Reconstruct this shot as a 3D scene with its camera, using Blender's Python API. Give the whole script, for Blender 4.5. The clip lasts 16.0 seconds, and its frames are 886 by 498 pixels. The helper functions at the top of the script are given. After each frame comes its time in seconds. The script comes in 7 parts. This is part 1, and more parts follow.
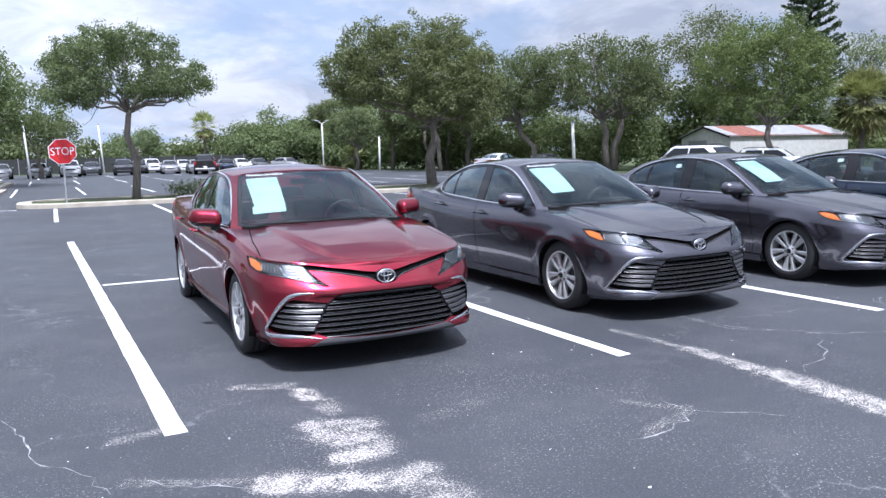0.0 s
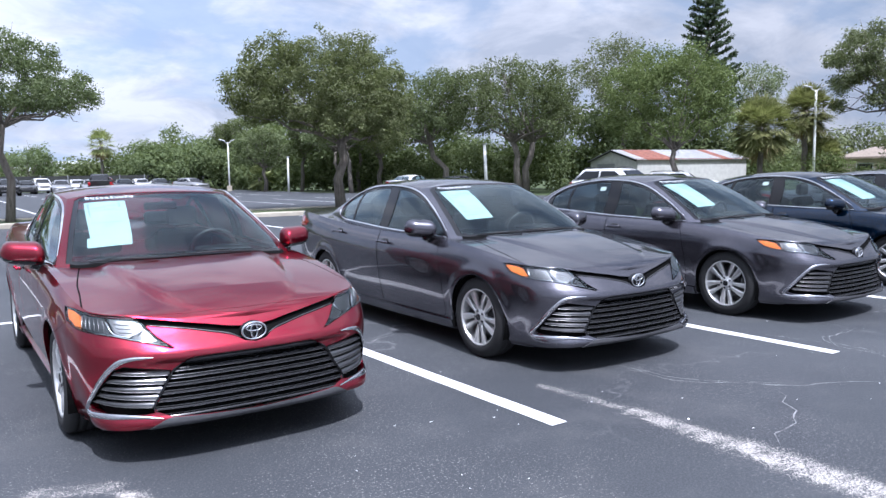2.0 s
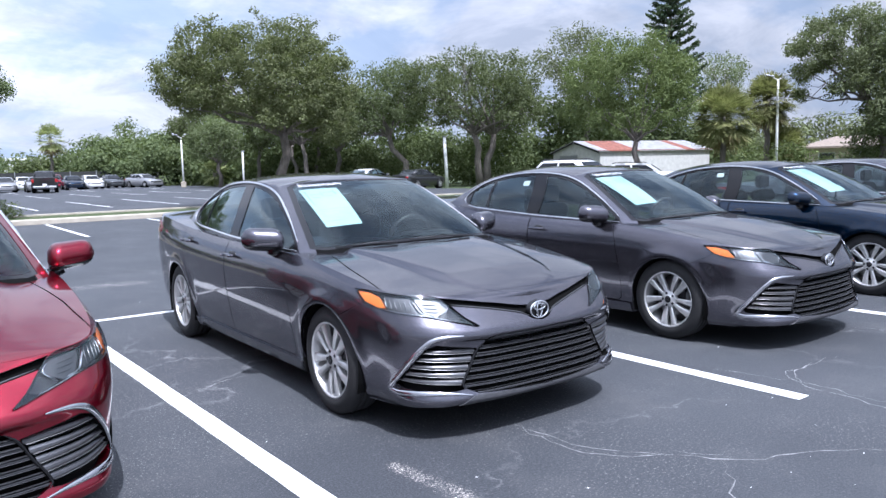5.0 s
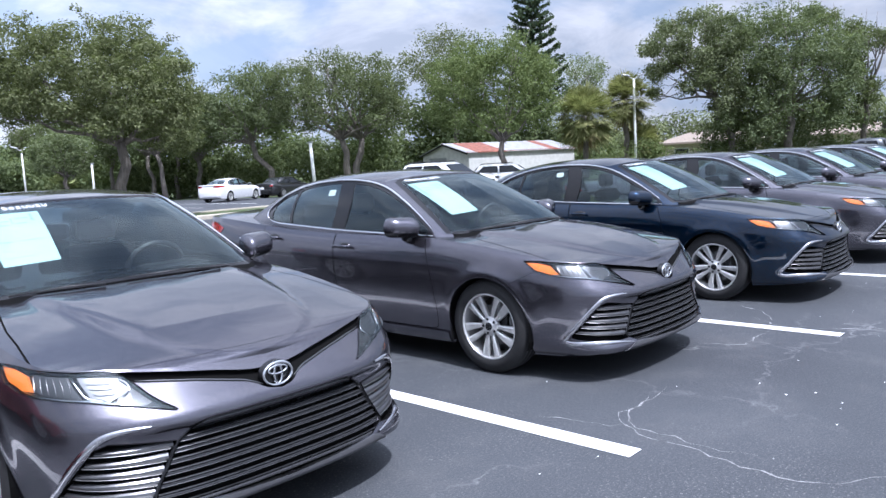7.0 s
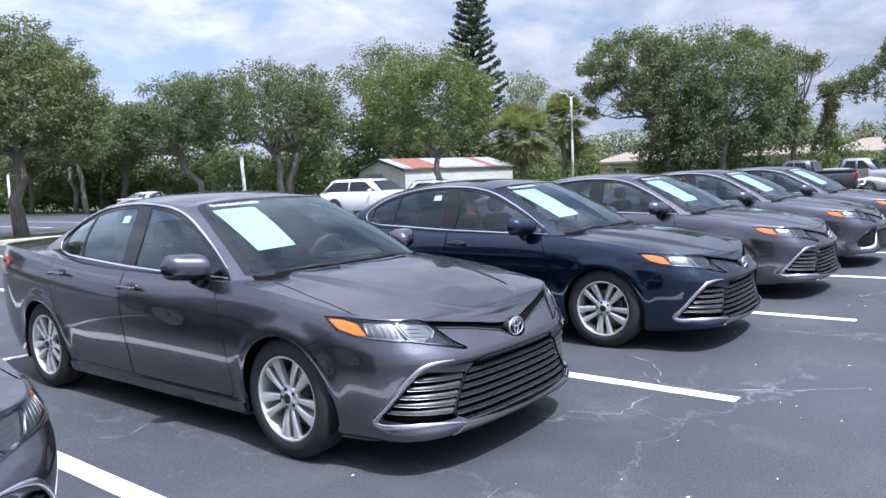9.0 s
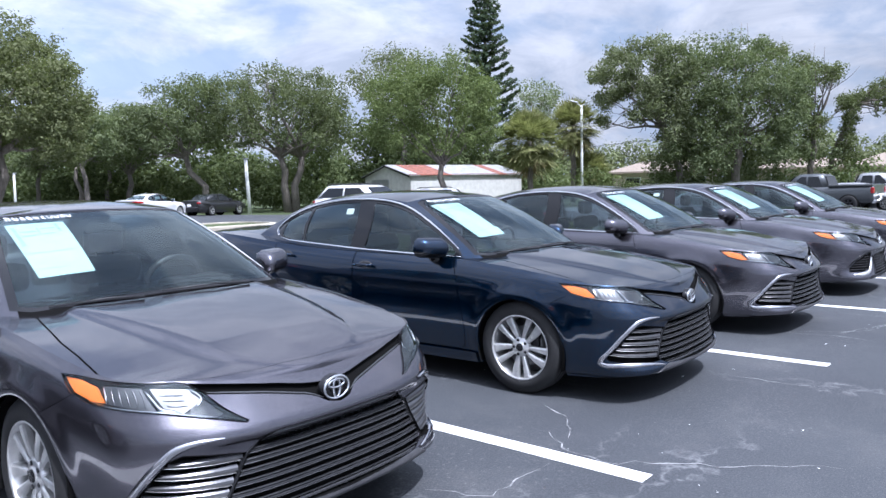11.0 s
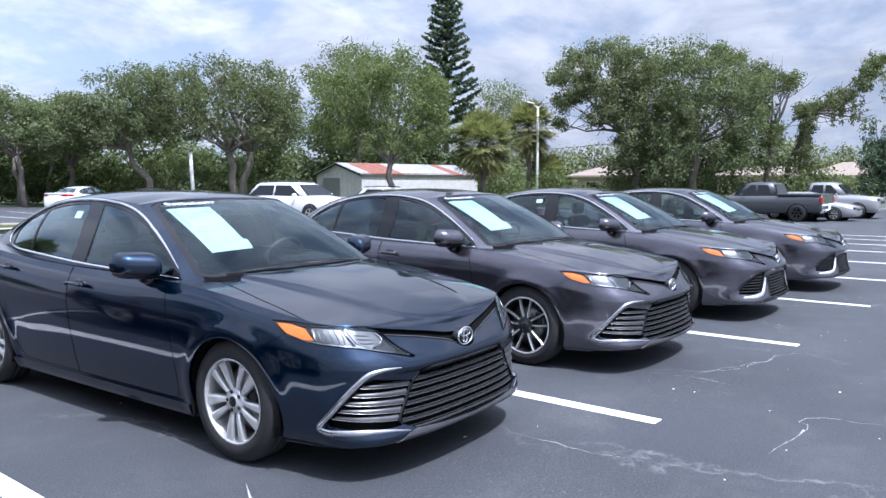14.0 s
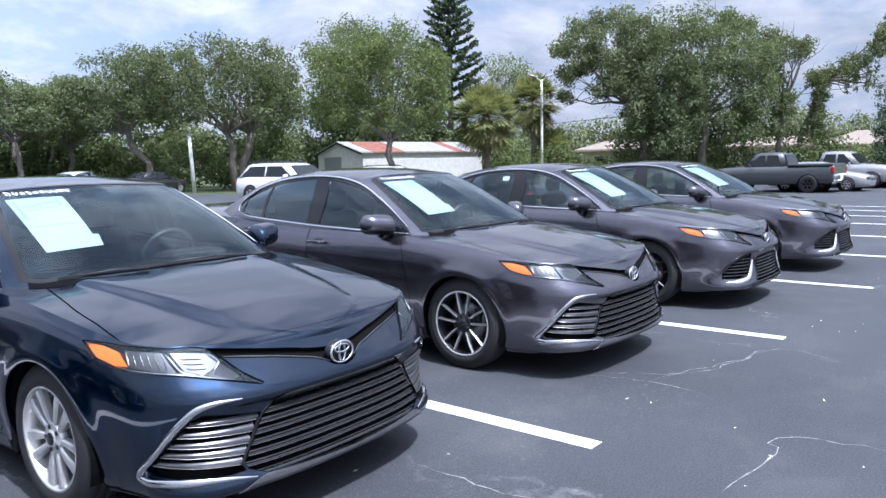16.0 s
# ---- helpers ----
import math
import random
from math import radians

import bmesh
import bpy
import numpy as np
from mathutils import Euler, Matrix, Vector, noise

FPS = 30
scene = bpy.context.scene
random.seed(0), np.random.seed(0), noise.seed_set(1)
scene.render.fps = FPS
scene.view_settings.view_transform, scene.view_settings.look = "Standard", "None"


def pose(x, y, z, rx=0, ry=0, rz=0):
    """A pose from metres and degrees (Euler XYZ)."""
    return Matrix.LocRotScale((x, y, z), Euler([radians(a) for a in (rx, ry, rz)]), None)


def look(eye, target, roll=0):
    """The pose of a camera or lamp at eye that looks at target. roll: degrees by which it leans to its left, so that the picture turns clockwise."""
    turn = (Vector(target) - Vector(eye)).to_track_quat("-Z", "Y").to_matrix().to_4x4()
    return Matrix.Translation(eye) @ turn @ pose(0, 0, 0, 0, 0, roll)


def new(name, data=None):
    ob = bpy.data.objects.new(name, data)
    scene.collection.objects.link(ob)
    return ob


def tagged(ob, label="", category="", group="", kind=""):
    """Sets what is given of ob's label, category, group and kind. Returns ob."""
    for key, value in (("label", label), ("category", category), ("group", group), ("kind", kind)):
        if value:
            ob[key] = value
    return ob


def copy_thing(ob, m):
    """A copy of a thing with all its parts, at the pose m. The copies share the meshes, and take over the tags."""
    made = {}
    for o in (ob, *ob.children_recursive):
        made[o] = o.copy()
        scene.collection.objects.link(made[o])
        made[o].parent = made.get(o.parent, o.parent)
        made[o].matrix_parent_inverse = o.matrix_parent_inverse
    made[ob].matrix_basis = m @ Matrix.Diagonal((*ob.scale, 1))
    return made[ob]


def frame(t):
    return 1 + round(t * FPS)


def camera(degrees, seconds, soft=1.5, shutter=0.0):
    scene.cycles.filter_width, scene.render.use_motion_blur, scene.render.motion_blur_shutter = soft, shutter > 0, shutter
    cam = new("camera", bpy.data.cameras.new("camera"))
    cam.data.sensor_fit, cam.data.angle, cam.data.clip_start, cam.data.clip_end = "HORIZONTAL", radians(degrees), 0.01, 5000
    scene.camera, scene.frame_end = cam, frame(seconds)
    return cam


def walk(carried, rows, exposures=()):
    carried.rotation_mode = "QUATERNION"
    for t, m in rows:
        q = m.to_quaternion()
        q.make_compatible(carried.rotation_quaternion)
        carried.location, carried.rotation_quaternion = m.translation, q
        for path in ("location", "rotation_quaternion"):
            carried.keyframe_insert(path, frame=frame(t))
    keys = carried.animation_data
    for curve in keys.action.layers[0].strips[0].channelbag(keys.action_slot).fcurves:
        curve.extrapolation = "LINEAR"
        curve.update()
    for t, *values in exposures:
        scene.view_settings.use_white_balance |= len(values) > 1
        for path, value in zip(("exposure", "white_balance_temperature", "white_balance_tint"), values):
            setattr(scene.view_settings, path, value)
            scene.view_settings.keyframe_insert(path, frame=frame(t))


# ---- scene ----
cam = camera(61.1, 16.0, soft=1.5)
PATH = [
    (0, (-0.628, -0.258, 1.536), (0.25, 1.521, 1.282), -1.3),
    (0.5, (-0.5, 0.044, 1.532), (0.434, 1.796, 1.292), -1.7),
    (1, (-0.375, 0.28, 1.535), (0.62, 2.0, 1.312), -1.8),
    (1.5, (-0.2, 0.553, 1.535), (0.848, 2.243, 1.326), -1.5),
    (2, (0.039, 0.742, 1.513), (1.121, 2.412, 1.312), -0.9),
    (2.5, (0.314, 0.909, 1.505), (1.41, 2.57, 1.303), -0.4),
    (3, (0.54, 1.07, 1.493), (1.635, 2.731, 1.285), -0.2),
    (3.2, (0.627, 1.144, 1.494), (1.719, 2.806, 1.284), -0.3),
    (5.3, (1.742, 1.699, 1.488), (2.908, 3.307, 1.259), -1.7),
    (5.5, (1.859, 1.745, 1.477), (3.041, 3.339, 1.23), -1.8),
    (6, (2.225, 1.832, 1.478), (3.443, 3.396, 1.21), -2.4),
    (6.5, (2.516, 1.971, 1.454), (3.775, 3.498, 1.169), -2.8),
    (7, (2.854, 2.107, 1.475), (4.241, 3.531, 1.254), -3.2),
    (7.5, (3.236, 2.142, 1.483), (4.61, 3.587, 1.329), -3.0),
    (8, (3.583, 2.248, 1.454), (4.976, 3.67, 1.257), -2.2),
    (8.5, (3.94, 2.348, 1.465), (5.383, 3.72, 1.281), -2.2),
    (9, (4.292, 2.323, 1.484), (5.78, 3.646, 1.297), -2.4),
    (9.2, (4.413, 2.319, 1.487), (5.919, 3.62, 1.288), -2.5),
    (11.5, (5.986, 2.254, 1.495), (7.425, 3.634, 1.341), -1.0),
    (12, (6.322, 2.173, 1.482), (7.747, 3.569, 1.34), -0.8),
    (12.5, (6.642, 2.102, 1.488), (8.073, 3.493, 1.357), -0.5),
    (13, (6.954, 2.099, 1.494), (8.415, 3.46, 1.366), -0.3),
    (13.5, (7.284, 2.095, 1.482), (8.777, 3.419, 1.34), 0.1),
    (14, (7.602, 2.054, 1.492), (9.111, 3.356, 1.323), -0.0),
    (14.5, (7.888, 2.117, 1.473), (9.386, 3.428, 1.274), -0.2),
    (15, (8.129, 2.181, 1.48), (9.604, 3.513, 1.265), -0.6),
    (15.5, (8.427, 2.166, 1.484), (9.897, 3.504, 1.259), -0.9),
    (16, (8.659, 2.111, 1.489), (10.139, 3.436, 1.261), -1.2),
]
walk(cam, [(t, look(eye, target, roll)) for t, eye, target, roll in PATH], [(0.0, 0.20, 5500, 17.0), (6.0, 0.37, 5440, 17.0), (9.0, 0.41, 5440, 17.0), (16.0, 0.43, 5390, 17.0)])

# ---- world, sun ----
SUN_EL, SUN_AZ = 62.5, 194.0      # elevation; azimuth from +y towards +x
world = bpy.data.worlds.new("sky")
scene.world = world
world.use_nodes = True


class Nodes:
    """A short hand for node trees."""

    def __init__(self, tree):
        self.tree = tree
        tree.nodes.clear()

    def add(self, kind, inputs=None, **props):
        n = self.tree.nodes.new(kind)
        for key, value in props.items():
            setattr(n, key, value)
        for key, value in (inputs or {}).items():
            if hasattr(value, "is_output"):
                self.tree.links.new(value, n.inputs[key])
            else:
                n.inputs[key].default_value = value
        return n

    def math(self, op, a, b=0.0, c=None, clamp=False):
        ins = {0: a, 1: b}
        if c is not None:
            ins[2] = c
        return self.add("ShaderNodeMath", ins, operation=op, use_clamp=clamp).outputs[0]

    def vmath(self, op, a, b=(0, 0, 0)):
        n = self.add("ShaderNodeVectorMath", {0: a, 1: b}, operation=op)
        return n.outputs["Value" if op in ("LENGTH", "DISTANCE", "DOT_PRODUCT") else "Vector"]

    def noise(self, vec, scale, detail=4.0, rough=0.55, dist=0.0):
        return self.add("ShaderNodeTexNoise", {"Vector": vec, "Scale": scale, "Detail": detail, "Roughness": rough, "Distortion": dist}).outputs["Fac"]

    def ramp(self, fac, *stops):
        n = self.add("ShaderNodeValToRGB", {"Fac": fac})
        els = n.color_ramp.elements
        while len(els) < len(stops):
            els.new(0.5)
        for e, (p, c) in zip(els, stops):
            e.position = p
            e.color = (*c, 1) if isinstance(c, (tuple, list)) else (c, c, c, 1)
        return n.outputs["Color"]

    def mix(self, fac, a, b, blend="MIX"):
        n = self.add("ShaderNodeMix", data_type="RGBA", blend_type=blend)
        for sock, value in ((n.inputs["Factor"], fac), (n.inputs[6], a), (n.inputs[7], b)):
            if hasattr(value, "is_output"):
                self.tree.links.new(value, sock)
            elif sock.type == "RGBA":
                sock.default_value = (*value, 1) if len(value) == 3 else value
            else:
                sock.default_value = value
        return n.outputs[2]

    def bump(self, height, strength=0.3, distance=0.01):
        return self.add("ShaderNodeBump", {"Height": height, "Strength": strength, "Distance": distance}).outputs["Normal"]


nw = Nodes(world.node_tree)
sky = nw.add("ShaderNodeTexSky", sky_type="NISHITA", sun_disc=False, sun_elevation=radians(SUN_EL), sun_rotation=radians(SUN_AZ),
             air_density=1.0, dust_density=2.0, ozone_density=1.0)
ray = nw.add("ShaderNodeTexCoord").outputs["Generated"]
sep = nw.add("ShaderNodeSeparateXYZ", {0: ray})
up = nw.math("MAXIMUM", nw.math("ADD", sep.outputs["Z"], 0.30), 0.30)
flat = nw.add("ShaderNodeCombineXYZ", {0: nw.math("DIVIDE", sep.outputs["X"], up), 1: nw.math("DIVIDE", sep.outputs["Y"], up), 2: 3.4}).outputs[0]
big = nw.noise(flat, 1.75, 7.0, 0.56, 0.35)
fine = nw.noise(flat, 4.6, 6.0, 0.6, 0.3)
cover = nw.math("ADD", nw.math("MULTIPLY", big, 0.6), nw.math("MULTIPLY", fine, 0.4))
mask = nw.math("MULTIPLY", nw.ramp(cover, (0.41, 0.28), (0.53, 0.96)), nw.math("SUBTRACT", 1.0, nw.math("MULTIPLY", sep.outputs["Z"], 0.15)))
shade = nw.ramp(nw.noise(flat, 3.1, 6.0, 0.6, 0.6), (0.36, (0.43, 0.45, 0.475)), (0.61, (0.665, 0.66, 0.65)))
blue = nw.mix(1.0, sky.outputs[0], (0.085, 0.085, 0.085), "MULTIPLY")
low = nw.math("SUBTRACT", 1.0, nw.math("MULTIPLY", sep.outputs["Z"], 1.5), clamp=True)
blue = nw.mix(nw.math("ADD", nw.math("MULTIPLY", low, 0.6), 0.25), blue, (0.36, 0.455, 0.575))
lit = nw.add("ShaderNodeVectorMath", {0: shade, "Scale": nw.math("ADD", 0.86, nw.math("MULTIPLY", sep.outputs["Z"], 1.2))}, operation="SCALE").outputs[0]
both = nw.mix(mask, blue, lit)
# the sky is brighter in the north than in the east and west, and brightest in the haze round the sun
sides = nw.math("SUBTRACT", 1.43, nw.math("MULTIPLY", nw.math("MAXIMUM", sep.outputs["X"], 0.0), 0.60))
sides = nw.math("SUBTRACT", sides, nw.math("MULTIPLY", nw.math("MAXIMUM", nw.math("SUBTRACT", -0.12, sep.outputs["X"]), 0.0), 0.75))
sun_dir = Vector((math.sin(radians(SUN_AZ)) * math.cos(radians(SUN_EL)), math.cos(radians(SUN_AZ)) * math.cos(radians(SUN_EL)), math.sin(radians(SUN_EL))))
near_sun = nw.math("POWER", nw.math("MAXIMUM", nw.add("ShaderNodeVectorMath", {0: ray, 1: tuple(sun_dir)}, operation="DOT_PRODUCT").outputs["Value"], 0.0), 14.0)
sides = nw.math("ADD", sides, nw.math("MULTIPLY", near_sun, 2.4))
both = nw.add("ShaderNodeVectorMath", {0: both, "Scale": sides}, operation="SCALE").outputs[0]
bg = nw.add("ShaderNodeBackground", {"Color": both, "Strength": 1.0})
nw.add("ShaderNodeOutputWorld", {"Surface": bg.outputs[0]})

sun_data = bpy.data.lights.new("sun", "SUN")
sun_data.energy, sun_data.angle, sun_data.color = 5.5, radians(0.6), (1.0, 0.955, 0.89)
sun = new("sun", sun_data)
sun.matrix_world = look(sun_dir * 60, (0, 0, 0))

# ---- materials ----
def material(name, build):
    m = bpy.data.materials.new(name)
    m.use_nodes = True
    n = Nodes(m.node_tree)
    out = n.add("ShaderNodeOutputMaterial")
    m.node_tree.links.new(build(n), out.inputs["Surface"])
    return m


def bsdf(n, **ins):
    return n.add("ShaderNodeBsdfPrincipled", {k.replace("_", " "): v for k, v in ins.items()}).outputs[0]


def obj_co(n):
    return n.add("ShaderNodeTexCoord").outputs["Object"]


def world_co(n):
    return n.add("ShaderNodeNewGeometry").outputs["Position"]


def rgb(c):
    return (*c, 1.0)


def plain(name, color, rough=0.5, metal=0.0, grain=0.06, scale=30.0, **more):
    """One surface with a faint variation of tone and gloss."""
    def build(n):
        co = obj_co(n)
        v = n.noise(co, scale, 5.0)
        dark = tuple(c * (1 - grain * 2) for c in color)
        light = tuple(min(1, c * (1 + grain * 2)) for c in color)
        col = n.ramp(v, (0.3, dark), (0.7, light))
        r = n.math("ADD", n.math("MULTIPLY", v, 0.12), rough - 0.06)
        return bsdf(n, Base_Color=col, Roughness=r, Metallic=metal, **more)
    return material(name, build)


def asphalt_build(n):
    co = world_co(n)
    p0 = n.vmath("ADD", co, n.vmath("MULTIPLY", n.add("ShaderNodeTexNoise", {"Vector": co, "Scale": 0.5, "Detail": 4.0}).outputs["Color"], (4.0, 4.0, 0)))
    grain = n.noise(co, 130.0, 3.0, 0.7)
    speck = n.add("ShaderNodeTexVoronoi", {"Vector": co, "Scale": 55.0}).outputs["Distance"]
    patch = n.noise(co, 0.35, 5.0, 0.6)
    sweep = n.noise(n.vmath("MULTIPLY", co, (0.12, 1.6, 1)), 0.9, 4.0, 0.6)
    base = n.ramp(patch, (0.34, (0.0152, 0.0180, 0.0228)), (0.66, (0.0382, 0.0424, 0.0488)))
    base = n.mix(n.ramp(n.noise(co, 1.4, 6.0, 0.7), (0.52, 0.0), (0.75, 0.30)), base, (0.11, 0.105, 0.10))
    base = n.mix(n.math("MULTIPLY", sweep, 0.35), base, (0.056, 0.058, 0.063))
    base = n.mix(n.ramp(n.noise(co, 95.0, 4.0, 0.85), (0.46, 0.0), (0.70, 0.46)), base, (0.160, 0.170, 0.182))
    # pale worn spots where the sealer has gone
    fleck = n.math("MULTIPLY", n.ramp(n.noise(co, 30.0, 5.0, 0.8), (0.585, 0.0), (0.68, 1.0)), n.ramp(n.noise(co, 0.55, 4.0, 0.6), (0.46, 0.0), (0.72, 0.75)))
    base = n.mix(fleck, base, (0.30, 0.30, 0.295))
    # bare pale stone grains, thicker in some patches
    grit = n.math("MULTIPLY", n.ramp(n.noise(co, 70.0, 3.0, 0.6), (0.60, 0.0), (0.655, 1.0)), n.ramp(n.noise(co, 0.8, 5.0, 0.65), (0.42, 0.12), (0.60, 0.85)))
    # the sealer is most worn towards the lot's open end
    worn = n.math("SUBTRACT", 1.6, n.math("MULTIPLY", n.add("ShaderNodeSeparateXYZ", {0: p0}).outputs["X"], 0.16), clamp=True)
    base = n.mix(n.math("MULTIPLY", grit, n.math("ADD", n.math("MULTIPLY", worn, 0.62), 0.16)), base, (0.42, 0.41, 0.395))
    # cracks with pale edges
    warp = n.add("ShaderNodeTexNoise", {"Vector": co, "Scale": 1.3, "Detail": 5.0, "Roughness": 0.65}).outputs["Color"]
    wco = n.vmath("ADD", co, n.vmath("MULTIPLY", warp, (1.5, 1.5, 0)))
    edge = n.add("ShaderNodeTexVoronoi", {"Vector": wco, "Scale": 0.34}, feature="DISTANCE_TO_EDGE").outputs["Distance"]
    where = n.ramp(n.noise(co, 0.45, 3.0, 0.6), (0.44, 0.0), (0.60, 1.0))
    crack = n.math("MULTIPLY", n.ramp(edge, (0.0, 1.0), (0.0085, 0.0)), where)
    base = n.mix(n.math("MULTIPLY", n.math("MULTIPLY", crack, 0.35), n.ramp(n.noise(co, 9.0, 3.0), (0.35, 0.1), (0.6, 0.75))), base, (0.42, 0.42, 0.42))
    # chalky streaks and spills, each with its place
    ragged = n.add("ShaderNodeTexNoise", {"Vector": co, "Scale": 4.5, "Detail": 6.0, "Roughness": 0.7}).outputs["Color"]
    p = n.vmath("ADD", co, n.vmath("MULTIPLY", n.vmath("SUBTRACT", ragged, (0.5, 0.5, 0.5)), (0.20, 0.20, 0)))
    crumb = n.noise(co, 75.0, 5.0, 0.9)
    clot = n.ramp(n.noise(co, 9.0, 4.0, 0.65), (0.38, 0.72), (0.56, 1.05))
    total = None
    for (ax, ay), (bx, by), wide, power in STREAKS:
        ab = Vector((bx - ax, by - ay, 0))
        pa = n.vmath("SUBTRACT", p, (ax, ay, 0))
        flatpa = n.vmath("MULTIPLY", pa, (1, 1, 0))
        h = n.math("DIVIDE", n.vmath("DOT_PRODUCT", flatpa, tuple(ab)), ab.length_squared, clamp=True)
        sc = n.add("ShaderNodeVectorMath", {0: tuple(ab), "Scale": h}, operation="SCALE").outputs[0]
        d = n.vmath("DISTANCE", flatpa, sc)
        m = n.math("MULTIPLY", n.math("MULTIPLY", n.math("SUBTRACT", 1.0, n.math("DIVIDE", d, wide * 1.6)), 1.5, clamp=True), power)
        total = m if total is None else n.math("MAXIMUM", total, m)
    total = n.math("MULTIPLY", total, clot)
    chalk = n.math("MULTIPLY", n.math("SUBTRACT", n.math("ADD", total, n.math("MULTIPLY", crumb, 5.2)), 3.34), 2.6, clamp=True)
    chalk = n.math("MULTIPLY", chalk, n.ramp(total, (0.02, 0.0), (0.15, 1.0)))
    base = n.mix(n.math("MULTIPLY", chalk, 0.90), base, (0.56, 0.52, 0.47))
    rough = n.math("ADD", n.math("MULTIPLY", grain, 0.25), 0.60)
    hgt = n.math("ADD", n.math("MULTIPLY", speck, 0.5), n.math("MULTIPLY", crack, -0.6))
    return bsdf(n, Base_Color=base, Roughness=rough, Normal=n.bump(hgt, 0.4, 0.005))


STREAKS = [((0.29, 4.75), (0.59, 4.63), 0.08, 0.70), ((0.64, 4.48), (0.66, 4.30), 0.08, 0.95), ((0.70, 4.20), (0.68, 4.00), 0.10, 0.72), ((0.53, 3.80), (0.78, 3.68), 0.12, 0.90),
           ((0.58, 3.68), (0.68, 3.40), 0.17, 0.90), ((0.55, 3.25), (0.68, 3.30), 0.12, 1.0), ((-0.48, 3.50), (0.05, 3.22), 0.05, 0.62), ((0.13, 3.14), (0.62, 2.92), 0.13, 1.0),
           ((0.62, 2.92), (0.82, 2.95), 0.11, 0.85), ((0.75, 2.85), (0.80, 2.62), 0.14, 0.85), ((-0.52, 4.11), (-0.29, 4.16), 0.07, 0.68), ((1.14, 3.60), (1.50, 3.68), 0.10, 0.50),
           ((3.45, 4.75), (3.54, 3.96), 0.055, 0.70), ((3.54, 3.96), (3.555, 3.20), 0.10, 0.88), ((3.555, 3.20), (3.54, 2.30), 0.14, 0.95), ((3.54, 2.30), (3.50, 1.60), 0.15, 0.85),
           ((2.28, 3.25), (2.56, 2.96), 0.06, 0.55), ((2.56, 2.96), (2.09, 2.77), 0.07, 0.58), ((2.0, 12.6), (4.0, 12.4), 0.25, 0.60)]
ASPHALT = material("asphalt", asphalt_build)


def paint_line_build(n):
    co = world_co(n)
    wear = n.math("MULTIPLY", n.ramp(n.noise(co, 45.0, 5.0, 0.8), (0.56, 0.0), (0.66, 1.0)), n.ramp(n.noise(co, 1.7, 4.0), (0.45, 0.05), (0.75, 0.8)))
    tone = n.ramp(n.noise(co, 5.0, 4.0), (0.3, (0.66, 0.66, 0.65)), (0.7, (0.80, 0.80, 0.79)))
    return bsdf(n, Base_Color=n.mix(wear, tone, (0.16, 0.16, 0.165)), Roughness=0.62, Normal=n.bump(n.noise(co, 130.0, 3.0), 0.35, 0.004))


LINE_PAINT = material("line_paint", paint_line_build)


def concrete_build(n):
    co = world_co(n)
    tone = n.ramp(n.noise(co, 2.5, 6.0, 0.65), (0.3, (0.34, 0.30, 0.235)), (0.7, (0.52, 0.475, 0.39)))
    dirt = n.ramp(n.noise(co, 0.6, 5.0, 0.7), (0.45, 0.0), (0.75, 0.5))
    return bsdf(n, Base_Color=n.mix(dirt, tone, (0.24, 0.21, 0.16)), Roughness=0.85, Normal=n.bump(n.noise(co, 60.0, 4.0), 0.3, 0.005))


CONCRETE = material("concrete", concrete_build)


def grass_build(n):
    co = world_co(n)
    tone = n.ramp(n.noise(co, 0.7, 6.0, 0.7), (0.3, (0.035, 0.055, 0.018)), (0.55, (0.06, 0.085, 0.028)), (0.75, (0.13, 0.11, 0.06)))
    return bsdf(n, Base_Color=n.mix(n.noise(co, 25.0, 4.0), tone, (0.05, 0.07, 0.02)), Roughness=0.95, Normal=n.bump(n.noise(co, 40.0, 4.0), 0.6, 0.03))


GRASS = material("grass", grass_build)


def leaf_material(name, dark, light, glow=0.35):
    def build(n):
        rnd = n.add("ShaderNodeNewGeometry").outputs["Random Per Island"]
        ob = n.add("ShaderNodeObjectInfo").outputs["Random"]
        tone = n.ramp(rnd, (0.0, dark), (0.75, light), (1.0, tuple(min(1, c * 1.2) for c in light)))
        hsv = n.add("ShaderNodeHueSaturation", {"Color": tone, "Hue": n.math("ADD", n.math("MULTIPLY", ob, 0.03), 0.485), "Value": n.math("ADD", n.math("MULTIPLY", ob, 0.4), 0.8)})
        col = hsv.outputs[0]
        a = bsdf(n, Base_Color=col, Roughness=0.7, Specular_IOR_Level=0.08)
        t = n.add("ShaderNodeBsdfTranslucent", {"Color": n.mix(0.5, col, (0.20, 0.26, 0.04))}).outputs[0]
        return n.add("ShaderNodeMixShader", {0: glow, 1: a, 2: t}).outputs[0]
    return material(name, build)


LEAF_OAK = leaf_material("oak_leaf", (0.064, 0.084, 0.042), (0.176, 0.205, 0.112), 0.42)
LEAF_FAR = leaf_material("woodland_leaf", (0.066, 0.086, 0.042), (0.160, 0.188, 0.092), 0.40)
LEAF_YOUNG = leaf_material("live_oak_leaf", (0.084, 0.106, 0.050), (0.215, 0.245, 0.128), 0.43)
LEAF_BRIGHT = leaf_material("bright_leaf", (0.078, 0.105, 0.040), (0.175, 0.212, 0.090), 0.42)
LEAF_GREY = leaf_material("grey_leaf", (0.105, 0.12, 0.068), (0.19, 0.215, 0.118))
LEAF_PINE = leaf_material("pine_needle", (0.040, 0.065, 0.042), (0.090, 0.125, 0.078), 0.2)
LEAF_PALM = leaf_material("palm_leaf", (0.15, 0.175, 0.065), (0.36, 0.37, 0.17), 0.34)
